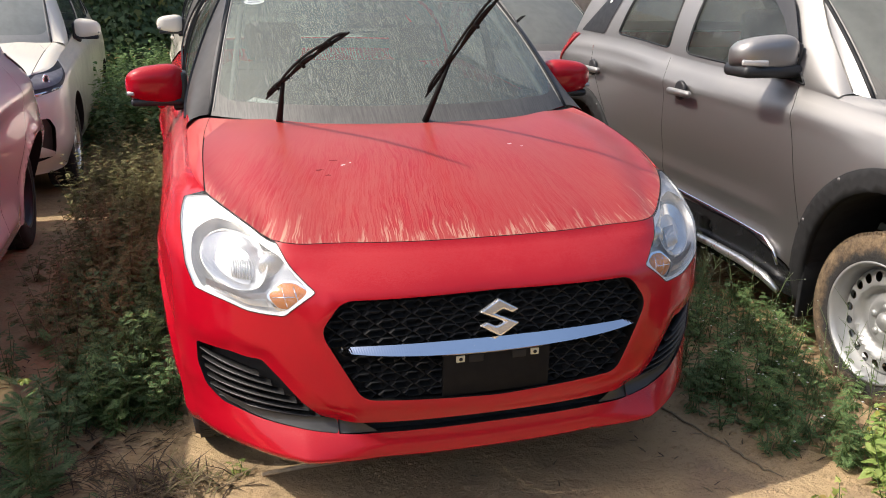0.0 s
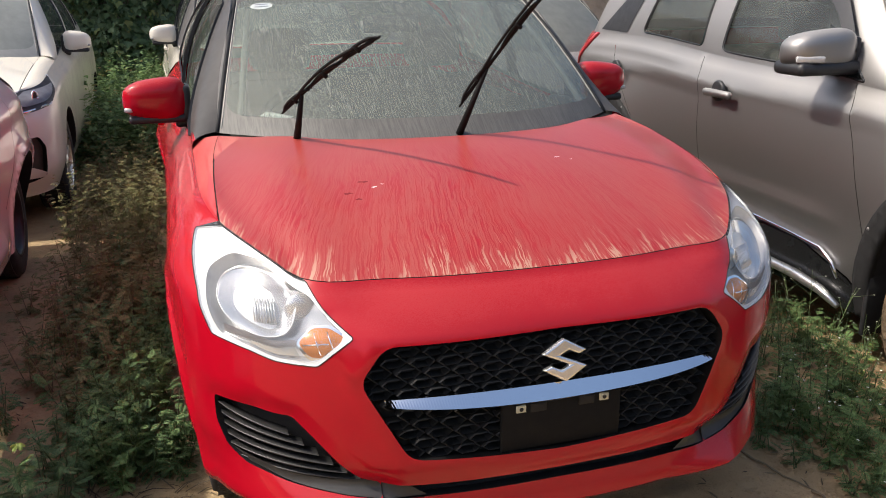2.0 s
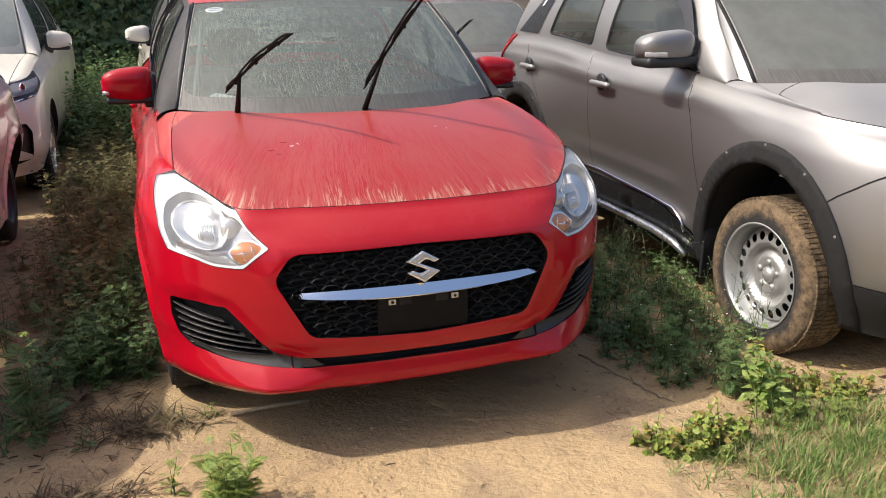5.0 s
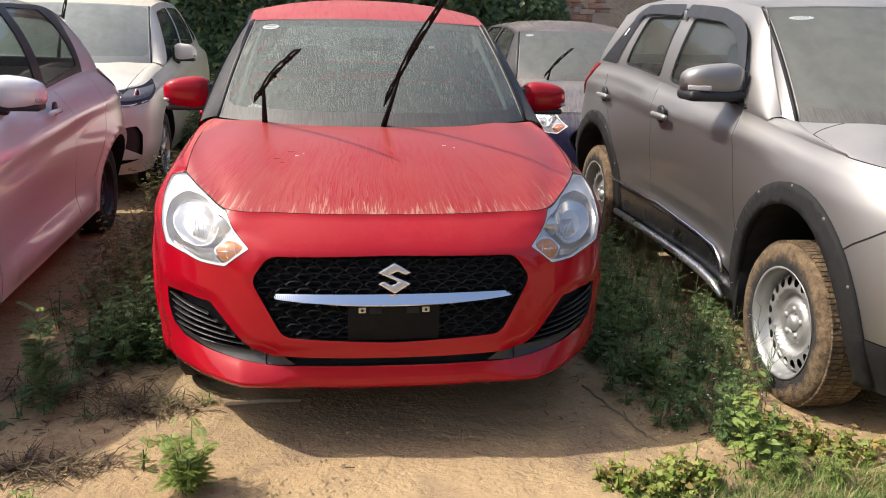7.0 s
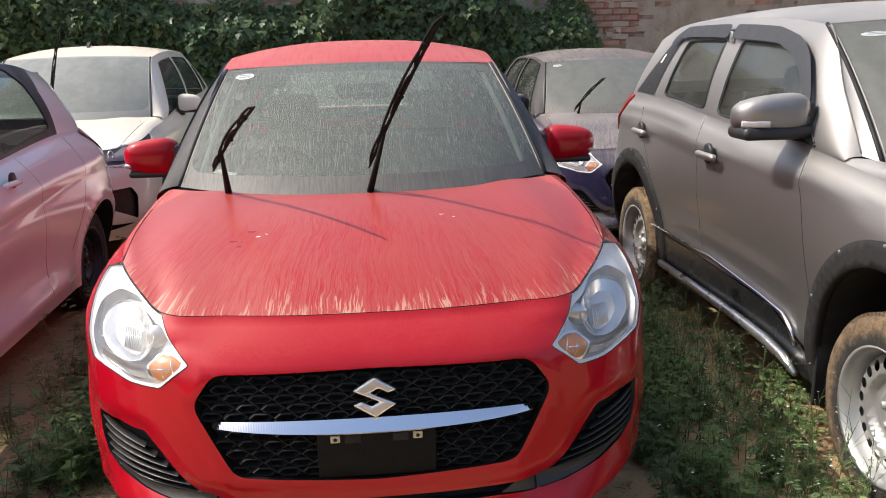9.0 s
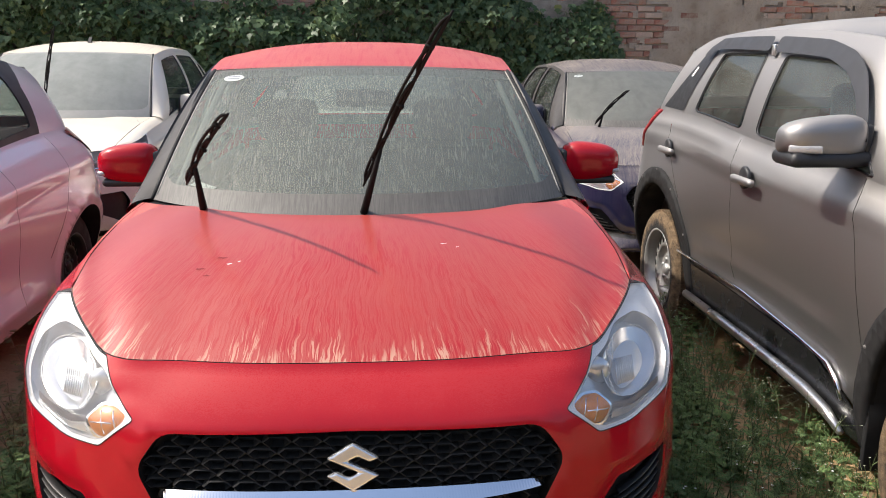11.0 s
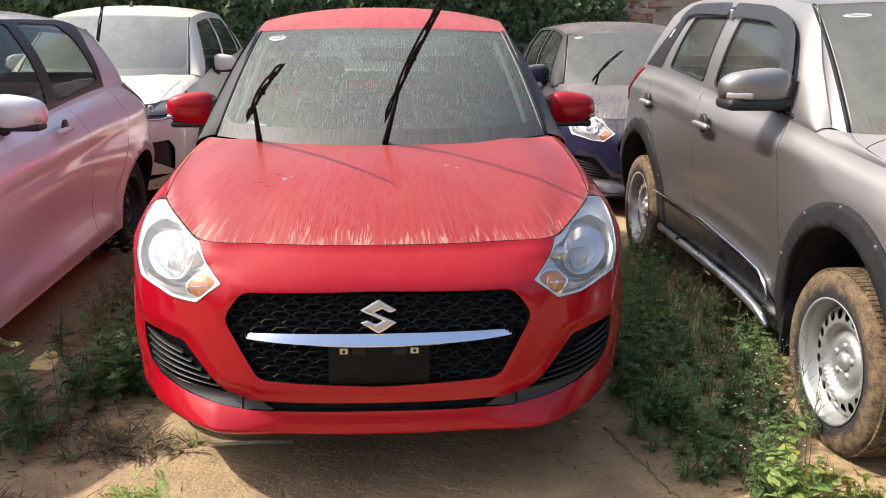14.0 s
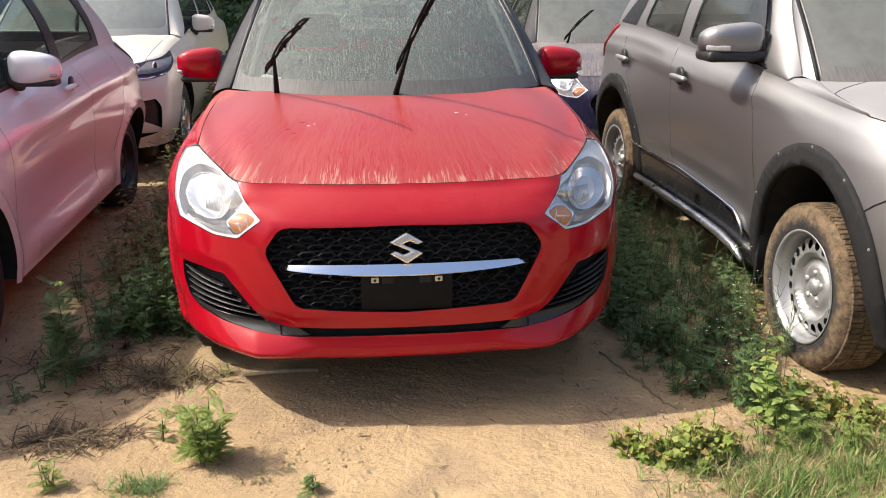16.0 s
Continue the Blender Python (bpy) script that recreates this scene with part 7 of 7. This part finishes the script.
grass_patch("grass", "short green grass along the edge of the track", 6, (0.6, 2.6, -1.3, 0.0), 13000, (0.025, 0.085), LEAF_GRASS,
            either(spot(1.15, -0.48, 0.24, 0.13), spot(1.45, -0.46, 0.3, 0.16), spot(0.92, -0.40, 0.14, 0.05, 0.7), spot(1.3, -0.30, 0.14, 0.08), spot(1.6, -0.36, 0.25, 0.09), spot(1.3, -0.8, 0.5, 0.2), spot(2.0, -0.6, 0.4, 0.2)))
grass_patch("dead_grass", "dead brown grass matted in tufts on the soil", 7, (-1.5, -0.5, -0.3, 0.95), 6500, (0.04, 0.15), DRY_GRASS,
            either(spot(-0.89, 0.42, 0.12, 0.055), spot(-1.12, 0.01, 0.13, 0.05), spot(-1.2, 0.58, 0.2, 0.07, 0.3), spot(-1.2, 0.8, 0.3, 0.15, 0.06)), tilt=(0.0, 0.75))
grass_patch("dull_grass", "dull green grass among the dead tufts", 14, (-1.1, -0.6, 0.3, 0.55), 500, (0.03, 0.09), LEAF_DRY,
            either(spot(-0.84, 0.44, 0.10, 0.05)), tilt=(0.1, 1.0))
grass_patch("thin_grass", "thin scattered grass blades on bare soil", 8, (-1.2, 0.7, -0.8, -0.1), 420, (0.02, 0.06), LEAF_GRASS,
            either(spot(-0.515, -0.30, 0.08, 0.04), spot(-0.84, -0.29, 0.05, 0.03, 1.0), spot(-0.39, -0.36, 0.06, 0.03), spot(-0.2, -0.5, 0.3, 0.08, 0.4)))
grass_patch("grass_tuft", "round tuft of short green grass on bare soil", 23, (-1.0, -0.66, -0.42, -0.2), 900, (0.03, 0.07), LEAF_MID, spot(-0.825, -0.305, 0.06, 0.035), tilt=(0.2, 1.3))
weed_patch("weeds", "taller mid-green feathery weeds standing out of the patch", 15, (0.9, 1.6, 0.0, 1.9), 200, (0.14, 0.30), 0.058, FROND, LEAF_MID, STEM, stalks=(1, 4),
           density=either(spot(1.1, 0.5, 0.16, 0.35), spot(1.25, 0.2, 0.12, 0.14), spot(1.15, 1.2, 0.15, 0.4)))
weed_patch("weeds", "mid-green feathery weeds beside the red car", 16, (-1.4, -0.88, 0.7, 2.4), 90, (0.16, 0.34), 0.06, FROND, LEAF_MID, STEM, stalks=(1, 4),
           density=either(spot(-1.06, 0.98, 0.14, 0.14), spot(-1.05, 1.5, 0.13, 0.4)))
# thin seed stalks with pale heads, standing out of the weeds
rng_ = np.random.default_rng(19)
stems_, heads_ = [], []
for _ in range(75):
    x_, y_ = rng_.normal(1.36, 0.10), rng_.uniform(0.1, 2.3)
    if x_ > 1.5 and y_ < 1.1:
        continue
    z_ = ground_height(x_, y_)
    h_ = rng_.uniform(0.2, 0.42)
    foot_ = np.array([x_, y_, z_])
    tip_ = foot_ + [rng_.normal(0, 0.06), rng_.normal(0, 0.06), h_]
    stems_.append((foot_, tip_))
    for _ in range(rng_.integers(3, 7)):
        fork_ = foot_ + (tip_ - foot_) * rng_.uniform(0.55, 0.95)
        end_ = fork_ + [rng_.normal(0, 0.035), rng_.normal(0, 0.035), rng_.uniform(0.02, 0.07)]
        stems_.append((fork_, end_))
        for a_ in (0.0, 1.6, 3.1, 4.7):
            heads_.append(placing(*end_, a_, 0.4, 0, 0.0045))
seed_ = thing("seed_stalks", "thin dry green stalks with tiny pale flower heads", "weeds", kind="stuff")
v_, f_ = stems_mesh(stems_, 0.0016)
mesh_obj("stems", v_, f_, STEM, seed_)
v_, f_ = merged(*BROAD, heads_)
mesh_obj("flower_heads", v_, f_, plain("pale_petal", (0.45, 0.47, 0.36), 0.7), seed_)
# small white flower heads over the weeds
rng_ = np.random.default_rng(77)
out_ = []
while len(out_) < 260:
    x_, y_ = rng_.uniform(0.95, 1.6), rng_.uniform(-0.1, 1.8)
    if rng_.uniform() < spot(1.2, 0.4, 0.2, 0.5)(x_, y_):
        for a_ in np.linspace(0, 5.0, 5):
            out_.append(placing(x_, y_, ground_height(x_, y_) + 0.13 + 0.11 * noise.noise(Vector((x_ * 9, y_ * 9, 0))), a_, 0.4, 0, 0.006))
v_, f_ = merged(*BROAD, out_)
tagged(mesh_obj("weed_flowers", v_, f_, plain("white_petal", (0.75, 0.75, 0.70), 0.7)), "tiny white flower heads over the green weeds", "flowers", kind="stuff")
PLANTS = ((-0.648, -0.174, 0.23, 0.075, 15, FERN, LEAF_LIGHT, "feathery pale green weed standing in the sun"), (-0.32, -0.36, 0.05, 0.045, 7, FERN, LEAF_MID, "low sprawling green weed on bare soil"),
          (-0.807, -0.019, 0.12, 0.045, 3, FERN, LEAF_LIGHT, "thin seedling on the bare soil"), (-1.231, 0.399, 0.42, 0.10, 4, FERN, LEAF_DARK, "tall thin weed with a yellowish tip"),
          (-1.08, -0.274, 0.10, 0.048, 7, FERN, LEAF_LIGHT, "thin seedling on the bare soil"), (1.235, -0.10, 0.31, 0.066, 9, BROAD, LEAF_LIGHT, "leafy nettle-like weed beside the wheel"),
          (1.26, -0.13, 0.16, 0.078, 9, BROAD, LEAF_LIGHT, "leafy nettle-like weed beside the wheel"), (1.66, -0.11, 0.09, 0.05, 3, BROAD, LEAF_LIGHT, "small leafy weed near the wheel"),
          (1.192, 0.007, 0.26, 0.05, 7, FROND, LEAF_DARK, "feathery dark weed beside the nettle"), (-0.67, 0.452, 0.05, 0.035, 4, FROND, LEAF_LIGHT, "small seedling under the bumper"),
          (1.55, 0.75, 0.16, 0.035, 3, BROAD, LEAF_LIGHT, "small sprig growing behind the wheel"))
for seed, (x, y, h, leaf, n, form, mat_, label) in enumerate(PLANTS):
    rng_ = np.random.default_rng(100 + seed)
    out_, stems_ = [], []
    stalk_plant(rng_, x, y, h, 0.9 if h < 0.4 else 0.12, leaf, n, out_, stems_, (-0.1, 0.8) if form is FERN else (-0.35, 0.5))
    plant = thing("weed_plant", label, "weed")
    v_, f_ = merged(*form, out_)
    mesh_obj("foliage", v_, f_, mat_, plant)
    v_, f_ = stems_mesh(stems_)
    mesh_obj("stalk", v_, f_, STEM, plant)
    if h > 0.4:
        v_, f_ = merged(*BROAD, [placing(x + 0.01, y + 0.01, h * 0.98, a, -0.35, 0.3, 0.022) for a in np.linspace(0, 11, 12)])
        mesh_obj("flower_head", v_, f_, LEAF_YELLOW, plant, "pale yellow tip")
TWIGS = (((0.814, 0.493), (0.888, 0.17)), ((0.888, 0.17), (0.94, 0.0)), ((1.152, 0.379), (1.035, 0.183)), ((-1.47, 0.46), (-1.38, 0.58)), ((-1.353, 1.073), (-1.207, 0.828)), ((-1.22, 0.61), (-1.06, 0.68)), ((-1.36, 0.04), (-1.21, -0.10)))
for i, (a, b) in enumerate(TWIGS):
    rng_ = np.random.default_rng(40 + i)
    ps = [(a[0] + (b[0] - a[0]) * t + rng_.normal(0, 0.008), a[1] + (b[1] - a[1]) * t + rng_.normal(0, 0.01)) for t in np.linspace(0, 1, 7)]
    tagged(tube("twig", [(x, y, ground_height(x, y) + 0.006) for x, y in ps], [0.004, 0.004, 0.0035, 0.003, 0.003, 0.0025, 0.0015], STEM_DRY, sides=6), "thin dry twig lying on the soil", "twig", "twigs on the soil")
leaf_ = mesh_obj("dead_leaf", np.array(BROAD[0]) * [0.16, 0.14, 0.3] + [-1.12, 0.66, 0.03], BROAD[1], DRY_GRASS)
tagged(leaf_, "large dead leaf curled on the ground", "leaf")
stick = tube("stick", [(-0.605, 0.417, 0.012), (-0.45, 0.425, 0.016), (-0.32, 0.431, 0.012)], [0.005, 0.009, 0.007], plain("pale_dry_wood", (0.42, 0.33, 0.23), 0.85, 0, 0.3, 60, 0.2))
tagged(stick, "broken dry stick lying on the soil", "stick")

# dry litter trodden into the soil
def litter():
    rng = np.random.default_rng(21)
    out = []
    while len(out) < 800:
        x, y = rng.uniform(-1.75, 1.9), rng.uniform(-1.0, 1.7)
        k = 0.75 if x < -0.85 and y > 0.0 else 0.02 if x < 0.6 else 0.15
        if rng.uniform() < k * (0.5 + noise.noise(Vector((x * 2.5, y * 2.5, 2.2)))):
            out.append(placing(x, y, ground_height(x, y) + 0.004, rng.uniform(0, 6.28), rng.normal(0, 0.15), rng.normal(0, 0.3), rng.uniform(0.012, 0.05)))
    v, f = merged(np.array([(-0.06, 0, 0), (0.05, 0, 0.02), (0.09, 0.5, 0.06), (0.03, 1.0, 0.0), (-0.05, 0.55, 0.03)]), [(0, 1, 2, 3, 4)], out)
    tagged(mesh_obj("plant_litter", v, f, DRY_GRASS), "broken dry stalks and bits of leaf on the soil", "litter", kind="stuff")


litter()
build_bricks(wall, brick_mat, bare_fn)
